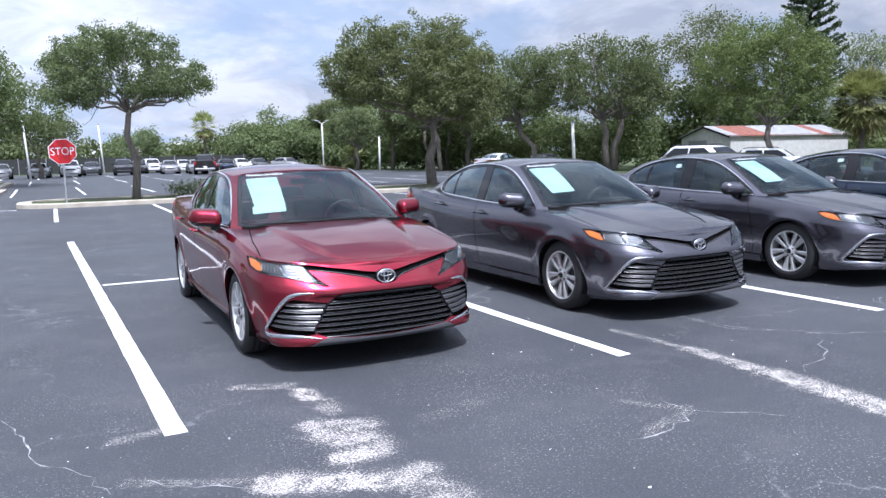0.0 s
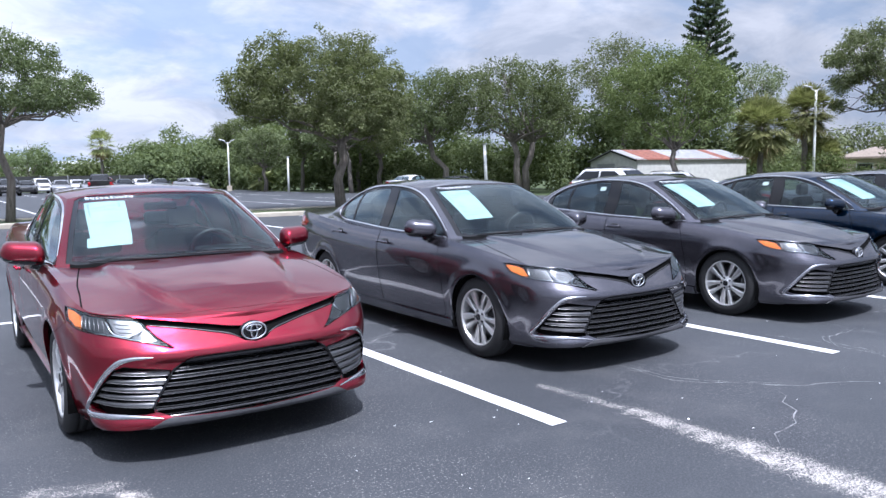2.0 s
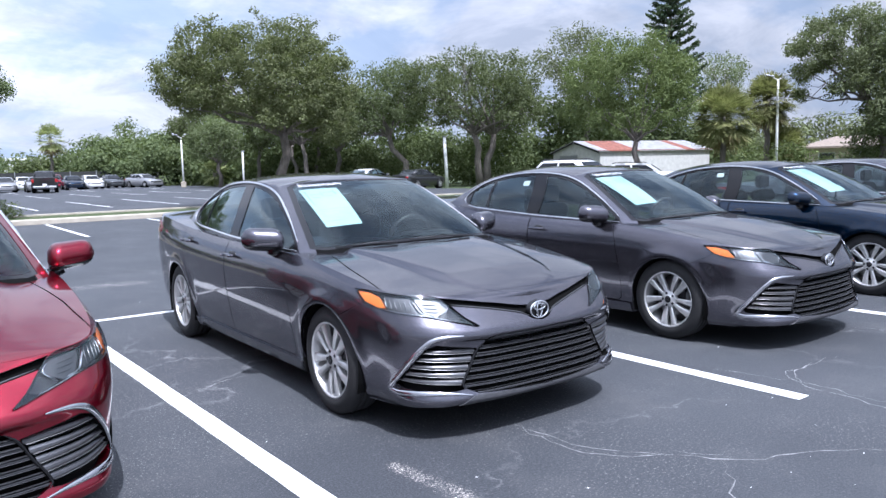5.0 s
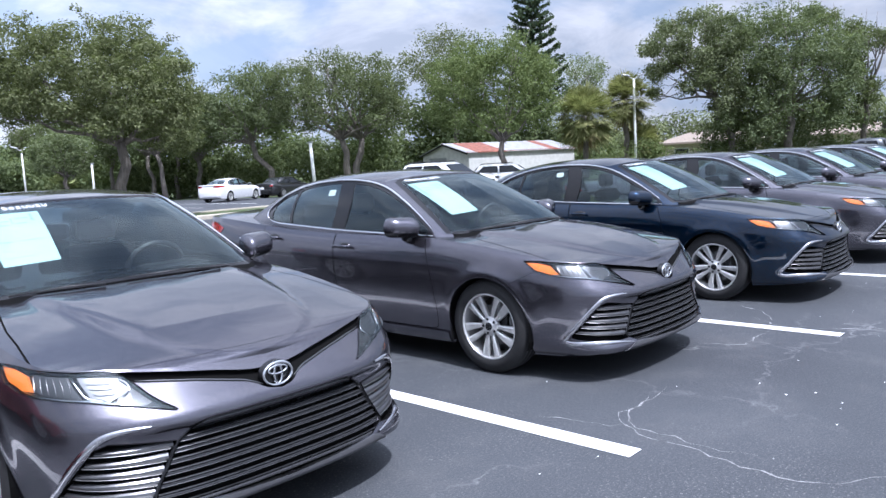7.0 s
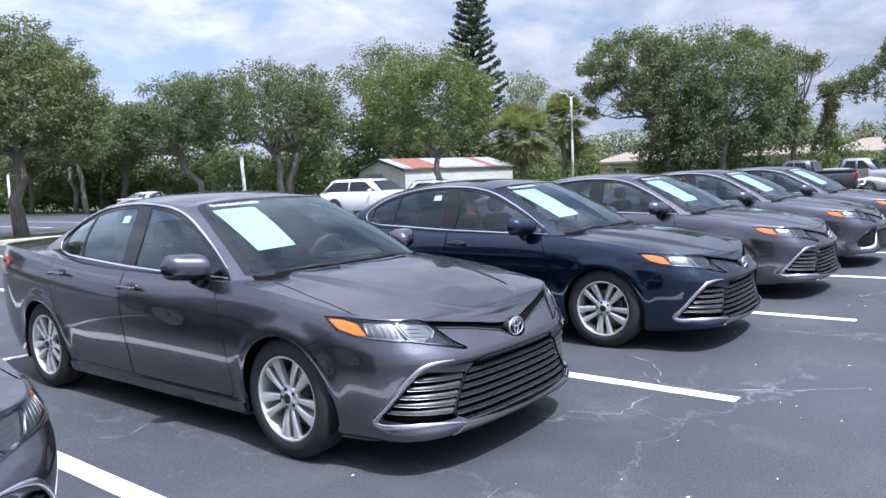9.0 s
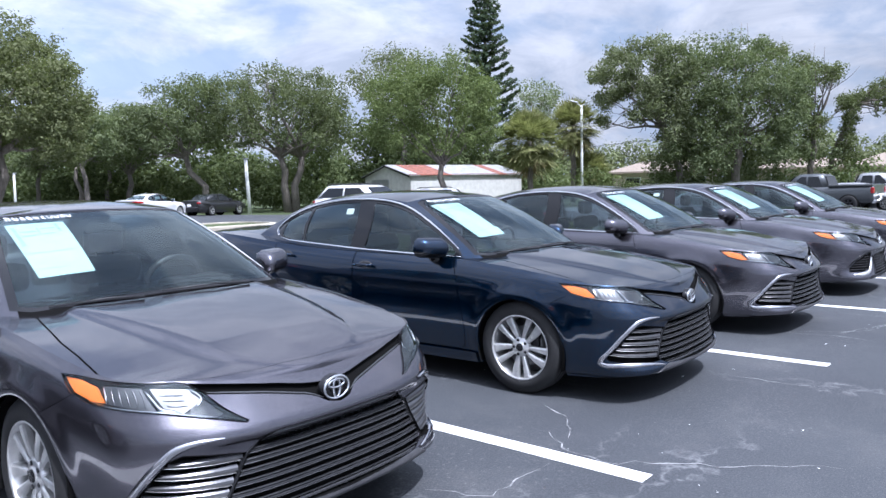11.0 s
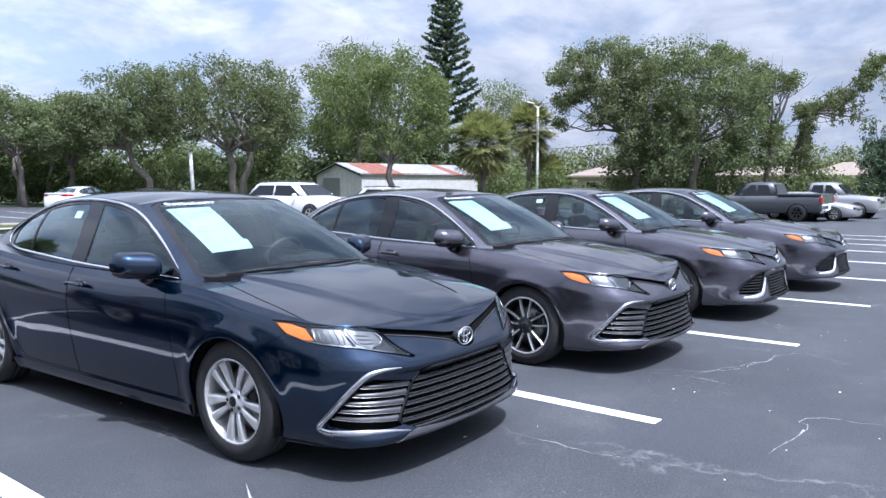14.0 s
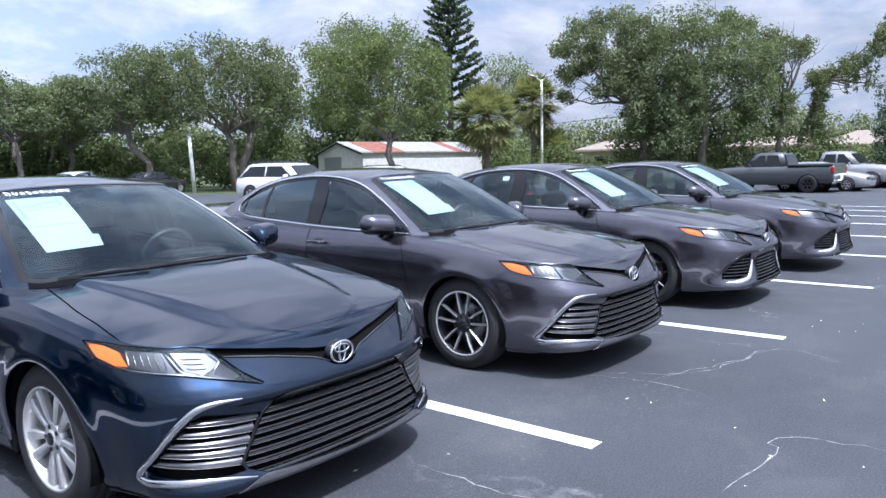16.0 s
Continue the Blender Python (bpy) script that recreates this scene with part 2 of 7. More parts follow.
LEAF_DRY = leaf_material("dry_palm_leaf", (0.17, 0.12, 0.06), (0.30, 0.23, 0.13), 0.2)


def bark_build(n):
    co = obj_co(n)
    st = n.noise(n.vmath("MULTIPLY", co, (6, 6, 1.2)), 2.0, 6.0, 0.7)
    return bsdf(n, Base_Color=n.ramp(st, (0.3, (0.085, 0.074, 0.062)), (0.7, (0.25, 0.22, 0.19))), Roughness=0.92, Normal=n.bump(st, 0.8, 0.03))


BARK = material("bark", bark_build)

# ---- mesh helpers ----
def mesh_of(name, bm, mats=(), smooth=False):
    me = bpy.data.meshes.new(name)
    bm.to_mesh(me)
    bm.free()
    for m in mats:
        me.materials.append(m)
    if smooth:
        me.shade_smooth()
    return me


def part(name, bm, mat, parent=None, label="", smooth=False, m=None):
    """Links a bmesh as one mesh object under a thing or a part."""
    ob = new(name, mesh_of(name, bm, [mat] if mat else [], smooth))
    if parent:
        ob.parent = parent
    if m is not None:
        ob.matrix_basis = m
    if label:
        ob["label"] = label
    return ob


def box_into(bm, cx, cy, cz, sx, sy, sz, bevel=0.0, m=None):
    """A box with rounded edges, added to bm. Size in full lengths."""
    t = bmesh.new()
    bmesh.ops.create_cube(t, size=1.0, matrix=Matrix.Translation((cx, cy, cz)) @ Matrix.Diagonal((sx, sy, sz, 1)))
    if bevel > 0:
        bmesh.ops.bevel(t, geom=t.edges[:], offset=min(bevel, 0.45 * min(sx, sy, sz)), segments=2, profile=0.5, affect="EDGES")
    merge(bm, t, m)


def merge(bm, t, m=None):
    if m is not None:
        t.transform(m)
    seen = {v: bm.verts.new(v.co) for v in t.verts}
    for f in t.faces:
        g = bm.faces.new([seen[v] for v in f.verts])
        g.smooth = f.smooth
    t.free()


def box(cx, cy, cz, sx, sy, sz, bevel=0.0, m=None):
    bm = bmesh.new()
    box_into(bm, cx, cy, cz, sx, sy, sz, bevel, m)
    return bm


def tube_into(bm, pts, radii, sides=8, cap=True):
    """A tapered tube along points."""
    pts = [Vector(p) for p in pts]
    rings, side = [], None
    for i, p in enumerate(pts):
        d = (pts[min(i + 1, len(pts) - 1)] - pts[max(i - 1, 0)]).normalized()
        if side is None:
            side = d.orthogonal().normalized()
        side = (side - d * side.dot(d)).normalized()
        other = d.cross(side)
        r = radii[i] if hasattr(radii, "__len__") else radii
        rings.append([bm.verts.new(p + r * (math.cos(a) * side + math.sin(a) * other)) for a in (2 * math.pi * k / sides for k in range(sides))])
    for a, b in zip(rings, rings[1:]):
        for k in range(sides):
            f = bm.faces.new((a[k], a[(k + 1) % sides], b[(k + 1) % sides], b[k]))
            f.smooth = True
    if cap:
        bm.faces.new(rings[0][::-1])
        bm.faces.new(rings[-1])


def tube(pts, radii, sides=8):
    bm = bmesh.new()
    tube_into(bm, pts, radii, sides)
    return bm


def prism_into(bm, poly, z0, z1):
    """An upright prism over a polygon given anticlockwise."""
    lo = [bm.verts.new((x, y, z0)) for x, y in poly]
    hi = [bm.verts.new((x, y, z1)) for x, y in poly]
    bm.faces.new(hi)
    bm.faces.new(lo[::-1])
    for i in range(len(poly)):
        j = (i + 1) % len(poly)
        bm.faces.new((lo[i], lo[j], hi[j], hi[i]))


def prism(poly, z0, z1):
    bm = bmesh.new()
    prism_into(bm, poly, z0, z1)
    return bm


def thing(name, label, category, m=None, group="", kind=""):
    ob = new(name)
    ob.empty_display_size = 0.2
    if m is not None:
        ob.matrix_basis = m
    return tagged(ob, label, category, group, kind)


# ---- ground, lot, lines, island ----
SKEW = -0.043        # the stall lines lean by this much in x for each metre of y


def slant(x, y, y0=4.05):
    return x + SKEW * (y - y0)


def GROUND_DROP(x):
    """The lot falls away a little towards its far corner."""
    u = min(1.0, max(0.0, (x - 24.0) / 18.0))
    return -0.27 * u * u * (3 - 2 * u)


def settle(bm):
    for x in range(24, 43, 3):
        bmesh.ops.bisect_plane(bm, geom=bm.verts[:] + bm.edges[:] + bm.faces[:], plane_co=(x, 0, 0), plane_no=(1, 0, 0))
    for v in bm.verts:
        v.co.z += GROUND_DROP(v.co.x)
    return bm


bm = bmesh.new()
bmesh.ops.create_grid(bm, x_segments=2, y_segments=2, size=1800.0, matrix=Matrix.Translation((0, 0, -0.03)))
settle(bm)
tagged(part("ground", bm, GRASS), "dry green grass around the parking lot", "ground", kind="structure")
LOT = [(-60, -60), (70, -60), (70, 14), (52, 27), (42, 34), (36, 42), (31, 52), (27, 64), (27, 100), (-60, 100)]
tagged(part("parking_lot", settle(prism(LOT, -0.3, 0.0)), ASPHALT), "dark sealed asphalt with pale cracks and chalky stains", "parking lot", kind="structure")


def line_strip(x0, y0, x1, y1, wide, first):
    d = Vector((x1 - x0, y1 - y0, 0))
    s = Vector((-d.y, d.x, 0)).normalized() * wide / 2
    steps = max(2, int(d.length / 0.25))
    bm = bmesh.new()
    rows = []
    for i in range(steps + 1):
        p = Vector((x0, y0, 0)) + d * (i / steps)
        p.z = GROUND_DROP(p.x)
        e = [0.006 * noise.noise((p.x * 3 + k * 9, p.y * 3, 5.1)) for k in (0, 1)]
        rows.append([bm.verts.new(p + s * (1 + e[0] / wide * 2) + Vector((0, 0, 0.004))), bm.verts.new(p - s * (1 + e[1] / wide * 2) + Vector((0, 0, 0.004)))])
    for a, b in zip(rows, rows[1:]):
        bm.faces.new((a[0], a[1], b[1], b[0]))
    ob = part("parking_line", bm, LINE_PAINT)
    return tagged(ob, "white painted stall line on the asphalt" if first else "far white stall line, slightly worn, on asphalt", "road marking", "parking lines", "structure")


for k in range(0, 13):
    x0 = 3.0 * k - (0.195 if k == 0 else 0.0)
    line_strip(slant(x0, 4.05), 4.05, slant(x0, 15.75), 15.75, 0.125, True)
line_strip(slant(-0.1, 9.85), 9.85, 36.0, 9.85, 0.10, True)
for k in range(-1, 13):
    line_strip(-1.0 + 3.0 * k, 21.3, -1.1 + 3.0 * k, 27.4, 0.11, False)
for row_y in (38.0, 56.0, 74.0):
    for k in range(-14, 9):
        if row_y > 40 and k > 7:
            continue
        line_strip(3.0 * k, row_y, 3.0 * k - 0.3, row_y + 10.5, 0.11, False)
line_strip(-40, 27.55, -2.2, 27.55, 0.12, False)

# island: kerb ring with soil inside
def rounded(x0, y0, x1, y1, r, n=5):
    pts = []
    for cx, cy, a0 in ((x1 - r, y0 + r, -90), (x1 - r, y1 - r, 0), (x0 + r, y1 - r, 90), (x0 + r, y0 + r, 180)):
        pts += [(cx + r * math.cos(radians(a0 + 90 * i / n)), cy + r * math.sin(radians(a0 + 90 * i / n))) for i in range(n + 1)]
    return pts


def kerb_ring(x0, y0, x1, y1, label):
    outer, inner = rounded(x0, y0, x1, y1, 1.2), rounded(x0 + 0.45, y0 + 0.45, x1 - 0.45, y1 - 0.45, 0.8)
    bm = bmesh.new()
    n = len(outer)
    o0 = [bm.verts.new((x, y, 0)) for x, y in outer]
    o1 = [bm.verts.new((x, y, 0.13)) for x, y in outer]
    o2 = [bm.verts.new((x * 0.98 + (x0 + x1) * 0.01, y * 0.98 + (y0 + y1) * 0.01, 0.15)) for x, y in outer]
    i1 = [bm.verts.new((x, y, 0.15)) for x, y in inner]
    i0 = [bm.verts.new((x, y, 0.0)) for x, y in inner]
    for a, b in ((o0, o1), (o1, o2), (o2, i1), (i1, i0)):
        for k in range(n):
            bm.faces.new((a[k], a[(k + 1) % n], b[(k + 1) % n], b[k]))
    tagged(part("kerb", bm, CONCRETE), label, "kerb", kind="structure")
    tagged(part("island_soil", prism(rounded(x0 + 0.46, y0 + 0.46, x1 - 0.46, y1 - 0.46, 0.8), 0.0, 0.10), GRASS), "dry grass and mulch inside the kerbed island", "planting", kind="structure")


kerb_ring(-2.3, 27.7, 24.0, 31.4, "pale sun-bleached concrete kerb round a planted island")
kerb_ring(-38.0, 27.7, -7.5, 31.4, "concrete kerb round a grass island")
kerb_ring(-38.0, 38.5, -3.6, 46.5, "concrete kerb round a wide grass island")
kerb_ring(-38.0, 51.0, -4.2, 62.0, "far concrete kerb round a treed grass island")

# ---- trees ----
def leaf_mesh(name, centers, sizes, normals, mat, rng, long=1.5):
    """Many small pointed leaves, each a folded pair of triangles, as one mesh."""
    n = len(centers)
    ref = rng.normal(size=(n, 3))
    t1 = np.cross(normals, ref)
    t1 /= np.linalg.norm(t1, axis=1)[:, None] + 1e-9
    t2 = np.cross(normals, t1)
    s = sizes[:, None]
    fold = normals * s * 0.16
    v = np.stack([centers - t1 * s * 0.5 * long, centers + t2 * s * 0.42 + fold, centers + t1 * s * 0.5 * long, centers - t2 * s * 0.42 + fold], axis=1).reshape(-1, 3)
    me = bpy.data.meshes.new(name)
    me.vertices.add(4 * n)
    me.vertices.foreach_set("co", v.astype(np.float32).ravel())
    base = 4 * np.arange(n)[:, None]
    loops = np.concatenate([base + [0, 1, 2], base + [0, 2, 3]], axis=1).ravel()
    me.loops.add(6 * n)
    me.loops.foreach_set("vertex_index", loops.astype(np.int32))
    me.polygons.add(2 * n)
    me.polygons.foreach_set("loop_start", (3 * np.arange(2 * n)).astype(np.int32))
    me.materials.append(mat)
    me.update(calc_edges=True)
    me.validate()
    return me


def lobe_leaves(rng, lobes, per, size, up=0.5, shell=0.55):
    """Leaf places, sizes and normals round a list of lobes (x, y, z, radius)."""
    cs, ns = [], []
    for x, y, z, r in lobes:
        k = int(per * (r ** 2))
        d = rng.normal(size=(k, 3))
        d /= np.linalg.norm(d, axis=1)[:, None]
        rad = r * (shell + (1 - shell) * rng.random(k) ** 0.7) * (1 + 0.22 * rng.normal(size=k))
        p = d * rad[:, None] * np.array([1, 1, 0.78])
        cs.append(p + np.array([x, y, z]))
        nn = d + np.array([0, 0, up]) + rng.normal(size=(k, 3)) * 0.55
        ns.append(nn / np.linalg.norm(nn, axis=1)[:, None])
    c, nrm = np.concatenate(cs), np.concatenate(ns)
    return c, size * (0.65 + 0.7 * rng.random(len(c))), nrm


def broad_tree(x, y, height, wide, label, seed, leaf=None, trunk=0.3, fork=0.32, base=0.36, leaves=14, clump=0.5, size=0.104, lean=(0, 0), twin=False, name="oak_tree", masses=None, turn=0.0, limbs=9):
    """A tapered, forked trunk with limbs, and a crown of many small leaves in uneven clumps with gaps.
    fork and base: where the trunk forks and where the crown begins, as shares of the height.
    masses: the crown's bulges (aside, height, half width, half height); leaves: thousands; clump: radius."""
    rng = np.random.default_rng(seed)
    tree = thing(name, label, "tree", pose(x, y, 0, 0, 0, turn))
    r = wide / 2
    if masses is None:
        zc, rz = height * (base + 1) / 2, height * (1 - base) / 2
        masses = []
        for i in range(9):
            a = i * 2.4 + seed
            f = 0.25 + 0.45 * rng.random()
            masses.append((lean[0] + r * f * math.cos(a), zc + rz * f * math.sin(a), r * rng.uniform(0.30, 0.46), rz * rng.uniform(0.30, 0.44)))
    masses = [(m[0] * 1.03, m[1], m[2] * 1.12, m[3] * 1.10) for m in masses]
    area = np.array([m[2] * m[3] for m in masses])
    mid = sum(m[0] * k for m, k in zip(masses, area)) / area.sum()
    half_w = max(abs(m[0] - mid) + m[2] for m in masses)
    spots = []
    count = int(2.6 * area.sum() * math.pi / clump ** 2)
    while len(spots) < count:
        m = masses[rng.choice(len(masses), p=area / area.sum())]
        a, k = rng.random() * 6.283, rng.random() ** 0.5
        rr = clump * (0.45 + 0.75 * rng.random())
        px, pz = m[0] + math.cos(a) * k * max(0.1, m[2] - rr * 0.7), m[1] + math.sin(a) * k * max(0.1, m[3] - rr * 0.6)
        deep = half_w * 0.85 * math.sqrt(max(0.05, 1 - ((px - mid) / half_w) ** 2))
        spots.append((px, lean[1] + deep * rng.uniform(-1, 1), pz, min(rr, m[2], m[3] * 1.3)))
    total = sum(q[3] ** 2 for q in spots)
    c, s, nn = lobe_leaves(rng, spots, leaves * 1000 / total, size)
    # stray sprigs beyond the outline
    k = len(c) // 12
    pick = rng.integers(0, len(c), k)
    sprig = c[pick] + rng.normal(size=(k, 3)) * clump * 0.35 * np.array([1, 1, 0.8])
    c, s, nn = np.concatenate([c, sprig]), np.concatenate([s, s[pick]]), np.concatenate([nn, nn[pick]])
    crown = new("crown", leaf_mesh("crown", c, s, nn, leaf or LEAF_OAK, rng))
    crown.parent = tree
    bm = bmesh.new()
    stems = [(0.0, 0.0)] if not twin else [(-0.25, 0.0), (0.3, 0.1)]
    for sx, sy in stems:
        fz = height * fork
        top = Vector((lean[0] * 0.5 + sx * 3, lean[1] * 0.5 + sy * 3, fz))
        pts = [Vector((sx, sy, -0.4)), Vector((sx * 1.4 + 0.15 * (1 if seed % 2 else -1), sy, fz * 0.45)), Vector((top.x * 0.7 - 0.13 * (1 if seed % 2 else -1), top.y * 0.7, fz * 0.72)), top]
        tube_into(bm, pts, [trunk * 1.25, trunk * 0.92, trunk * 0.85, trunk * 0.72], 10)
        ends = [Vector((m[0], 0.5 * m[2] * rng.normal(), m[1])) for m in masses]
        while len(ends) < limbs:
            ends.append(Vector(spots[rng.integers(len(spots))][:3]))
        for e in ends:
            mid2 = top.lerp(e, 0.5) + Vector((0.2 * rng.normal(), 0.2 * rng.normal(), -0.05 * height * rng.random()))
            tube_into(bm, [top - Vector((0, 0, 0.1)), top.lerp(mid2, 0.5) + Vector((0, 0, 0.1)), mid2, e], [trunk * 0.5, trunk * 0.36, trunk * 0.24, trunk * 0.06], 7)
            for _ in range(3):
                tip = e + Vector(rng.normal(size=3)) * clump * 1.4
                tube_into(bm, [mid2.lerp(e, 0.4), mid2.lerp(tip, 0.75), tip], [trunk * 0.13, trunk * 0.09, trunk * 0.03], 5)
    part("trunk", bm, BARK, tree, "grey-brown furrowed bark")
    return tree


def palm_tree(x, y, height, label, seed, fronds=42, spread=1.7, skirt=14, stem=0.19):
    rng = np.random.default_rng(seed)
    tree = thing("palm_tree", label, "palm", pose(x, y, 0))
    n = max(5, int(height / 0.35))
    hgt = height - spread * 0.75
    bm = bmesh.new()
    tube_into(bm, [(0.05 * math.sin(i * 1.3), 0.05 * math.cos(i), hgt * i / n) for i in range(n + 1)], [stem * (1.15 if i == 0 else 1.0) * (1 + 0.07 * (i % 2)) for i in range(n + 1)], 10)
    part("trunk", bm, BARK, tree, "fibrous palm trunk")
    for label2, count, mat, lo, hi in (("crown", fronds, LEAF_PALM, -55, 80), ("dry_skirt", skirt, LEAF_DRY, -80, -35)):
        bm = bmesh.new()
        for i in range(count):
            az = 2.399 * i + rng.normal() * 0.2
            el = radians(lo + (hi - lo) * (i + 0.5) / count + rng.normal() * 6)
            d = Vector((math.cos(az) * math.cos(el), math.sin(az) * math.cos(el), math.sin(el)))
            side = Vector((-math.sin(az), math.cos(az), 0))
            o = Vector((0, 0, hgt))
            heart = o + d * spread * (0.52 + 0.12 * rng.random()) - Vector((0, 0, 0.10))
            tube_into(bm, [o, o.lerp(heart, 0.55) + Vector((0, 0, 0.03)), heart], [0.022, 0.016, 0.012], 4)
            upv = side.cross(d)
            for b in range(24):
                a = radians(-115 + 230 * (b + 0.5 * rng.random()) / 24)
                w = (d * math.cos(a) + side * math.sin(a)).normalized()
                ln = spread * (0.50 - 0.12 * abs(a) / radians(115)) * (0.8 + 0.4 * rng.random())
                droop = ln * (0.05 + 0.30 * rng.random())
                knee = heart + w * ln * 0.6 + upv * 0.05 * spread - Vector((0, 0, droop * 0.2))
                tip = heart + w * ln - Vector((0, 0, droop))
                t = w.cross(upv).normalized() * 0.042
                vs = [bm.verts.new(p) for p in (heart, knee + t, tip, knee - t)]
                bm.faces.new((vs[0], vs[1], vs[3]))
                bm.faces.new((vs[1], vs[2], vs[3]))
        part(label2, bm, mat, tree, "brown hanging dead fronds" if label2 == "dry_skirt" else "")
    return tree


def tier_pine(x, y, height, label, seed):
    """A tall conifer with whorls of upswept branches."""
    rng = np.random.default_rng(seed)
    tree = thing("norfolk_pine", label, "tree", pose(x, y, 0))
    part("trunk", tube([(0, 0, 0), (0.1, 0, height * 0.5), (0, 0.05, height)], [0.36, 0.22, 0.03], 10), BARK, tree)
    wood, cs, ns = bmesh.new(), [], []
    z = height * 0.25
    while z < height - 0.4:
        k = 1 - (z / height)
        ln = 0.5 + 5.2 * k
        off = rng.random() * 6.28
        for i in range(7):
            az = off + i * 6.283 / 7 + rng.normal() * 0.12
            l2 = ln * (0.8 + 0.35 * rng.random())
            d = Vector((math.cos(az), math.sin(az), 0))
            pts = [Vector((0, 0, z)) + d * l2 * u + Vector((0, 0, l2 * (0.05 * u + 0.30 * u * u))) for u in (0, 0.4, 0.75, 1.0)]
            tube_into(wood, pts, [0.05, 0.035, 0.025, 0.01], 4)
            m = int(58 * l2)
            u = rng.random(m) ** 0.8
            side = np.array([-math.sin(az), math.cos(az), 0])
            p = np.array([0, 0, z]) + np.array(d)[None] * (l2 * u)[:, None] + np.array([0, 0, 1.0])[None] * (l2 * (0.05 * u + 0.30 * u * u))[:, None]
            p += side[None] * (rng.normal(size=m) * 0.20 * (0.3 + u))[:, None] + rng.normal(size=(m, 3)) * 0.06 + np.array([0, 0, 0.10])
            cs.append(p)
            ns.append(np.array([0, 0, 0.8]) + rng.normal(size=(m, 3)) * 0.7)
        z += 0.55 + 0.55 * k
    part("branch_whorl", wood, BARK, tree)
    c, nn = np.concatenate(cs), np.concatenate(ns)
    nn /= np.linalg.norm(nn, axis=1)[:, None]
    crown = new("crown", leaf_mesh("crown", c, 0.20 * (0.7 + 0.6 * rng.random(len(c))), nn, LEAF_PINE, rng, 1.9))
    crown.parent = tree


def woods(name, line, depth, low, high, count, size, mat, seed, label, lobe=1.3):
    """A strip of far or low foliage along a line: one object of stuff."""
    rng = np.random.default_rng(seed)
    lobes = []
    seg = [(Vector((*a, 0)), Vector((*b, 0))) for a, b in zip(line, line[1:])]
    lens = np.array([(b - a).length for a, b in seg])
    for i in range(count):
        a, b = seg[rng.choice(len(seg), p=lens / lens.sum())]
        u = rng.random()
        p = a.lerp(b, u)
        nrm = Vector((-(b - a).y, (b - a).x, 0)).normalized()
        p = p + nrm * depth * (rng.random() - 0.5)
        top = high * (0.68 + 0.45 * noise.noise((p.x * 0.16, p.y * 0.16, seed)))
        z = low + (top - low) * rng.random() ** 0.7
        lobes.append((p.x, p.y, z, lobe * (0.6 + 0.7 * rng.random())))
    c, s, nn = lobe_leaves(rng, lobes, 30 / size ** 0.6, size)
    ob = new(name, leaf_mesh(name, c, s, nn, mat, rng))
    return tagged(ob, label, "foliage", kind="stuff")


broad_tree(1.52, 29.7, 6.7, 6.0, "young live oak with a crooked trunk and an airy flat crown", 11, trunk=0.135, fork=0.50, leaves=44, clump=0.27, size=0.058, turn=-4,
           masses=[(-1.7, 4.9, 0.95, 0.75), (-0.9, 5.5, 0.9, 0.65), (0.0, 5.7, 1.0, 0.5), (1.1, 5.15, 0.8, 0.65), (1.9, 4.65, 0.8, 0.5), (2.6, 4.3, 0.4, 0.3), (-0.8, 4.4, 1.2, 0.5), (0.9, 4.2, 0.9, 0.4), (-2.2, 4.0, 0.55, 0.5), (-1.4, 3.8, 0.6, 0.4), (0.3, 3.95, 0.7, 0.3), (1.7, 4.0, 0.6, 0.3)])
broad_tree(14.0, 30.2, 7.4, 8.2, "full live oak with a dense domed crown on a kerbed island", 12, trunk=0.22, fork=0.40, leaves=88, clump=0.36, size=0.068, turn=-23, leaf=LEAF_YOUNG,
           masses=[(-3.6, 5.1, 1.1, 1.0), (-3.1, 4.3, 1.2, 0.6), (-2.6, 5.9, 1.4, 0.95), (-0.7, 6.15, 1.8, 0.95), (1.0, 5.9, 1.4, 1.1), (1.9, 4.6, 1.1, 1.3), (0.4, 4.4, 1.7, 1.2), (-1.6, 4.7, 1.7, 1.0), (1.8, 3.3, 1.0, 0.9), (-0.3, 3.7, 1.0, 0.7)])
broad_tree(35.8, 55.5, 10.4, 10.5, "slender live oak with a leaning trunk at the lot's edge", 13, trunk=0.27, fork=0.40, leaves=22, clump=0.62, size=0.125, lean=(-2.4, 0.3), turn=-30,
           masses=[(-4.4, 6.7, 1.7, 1.3), (-2.0, 8.3, 2.0, 1.7), (-0.1, 9.0, 1.8, 1.5), (-2.3, 6.1, 2.5, 1.7), (0.4, 6.8, 1.7, 1.8), (-4.6, 4.9, 1.5, 1.2)])
broad_tree(40.3, 50.4, 11.2, 11.0, "live oak with a forked trunk and ragged crown", 14, trunk=0.30, fork=0.36, leaves=30, clump=0.62, size=0.125, twin=True, turn=-36,
           masses=[(-4.0, 8.5, 1.9, 1.7), (-1.6, 9.0, 2.3, 1.7), (0.9, 8.8, 2.0, 1.7), (2.9, 8.0, 1.6, 1.9), (0.2, 6.4, 3.2, 2.0), (3.0, 5.8, 1.8, 1.8), (-3.6, 6.5, 2.1, 1.7), (-1.5, 9.9, 0.7, 0.6)])
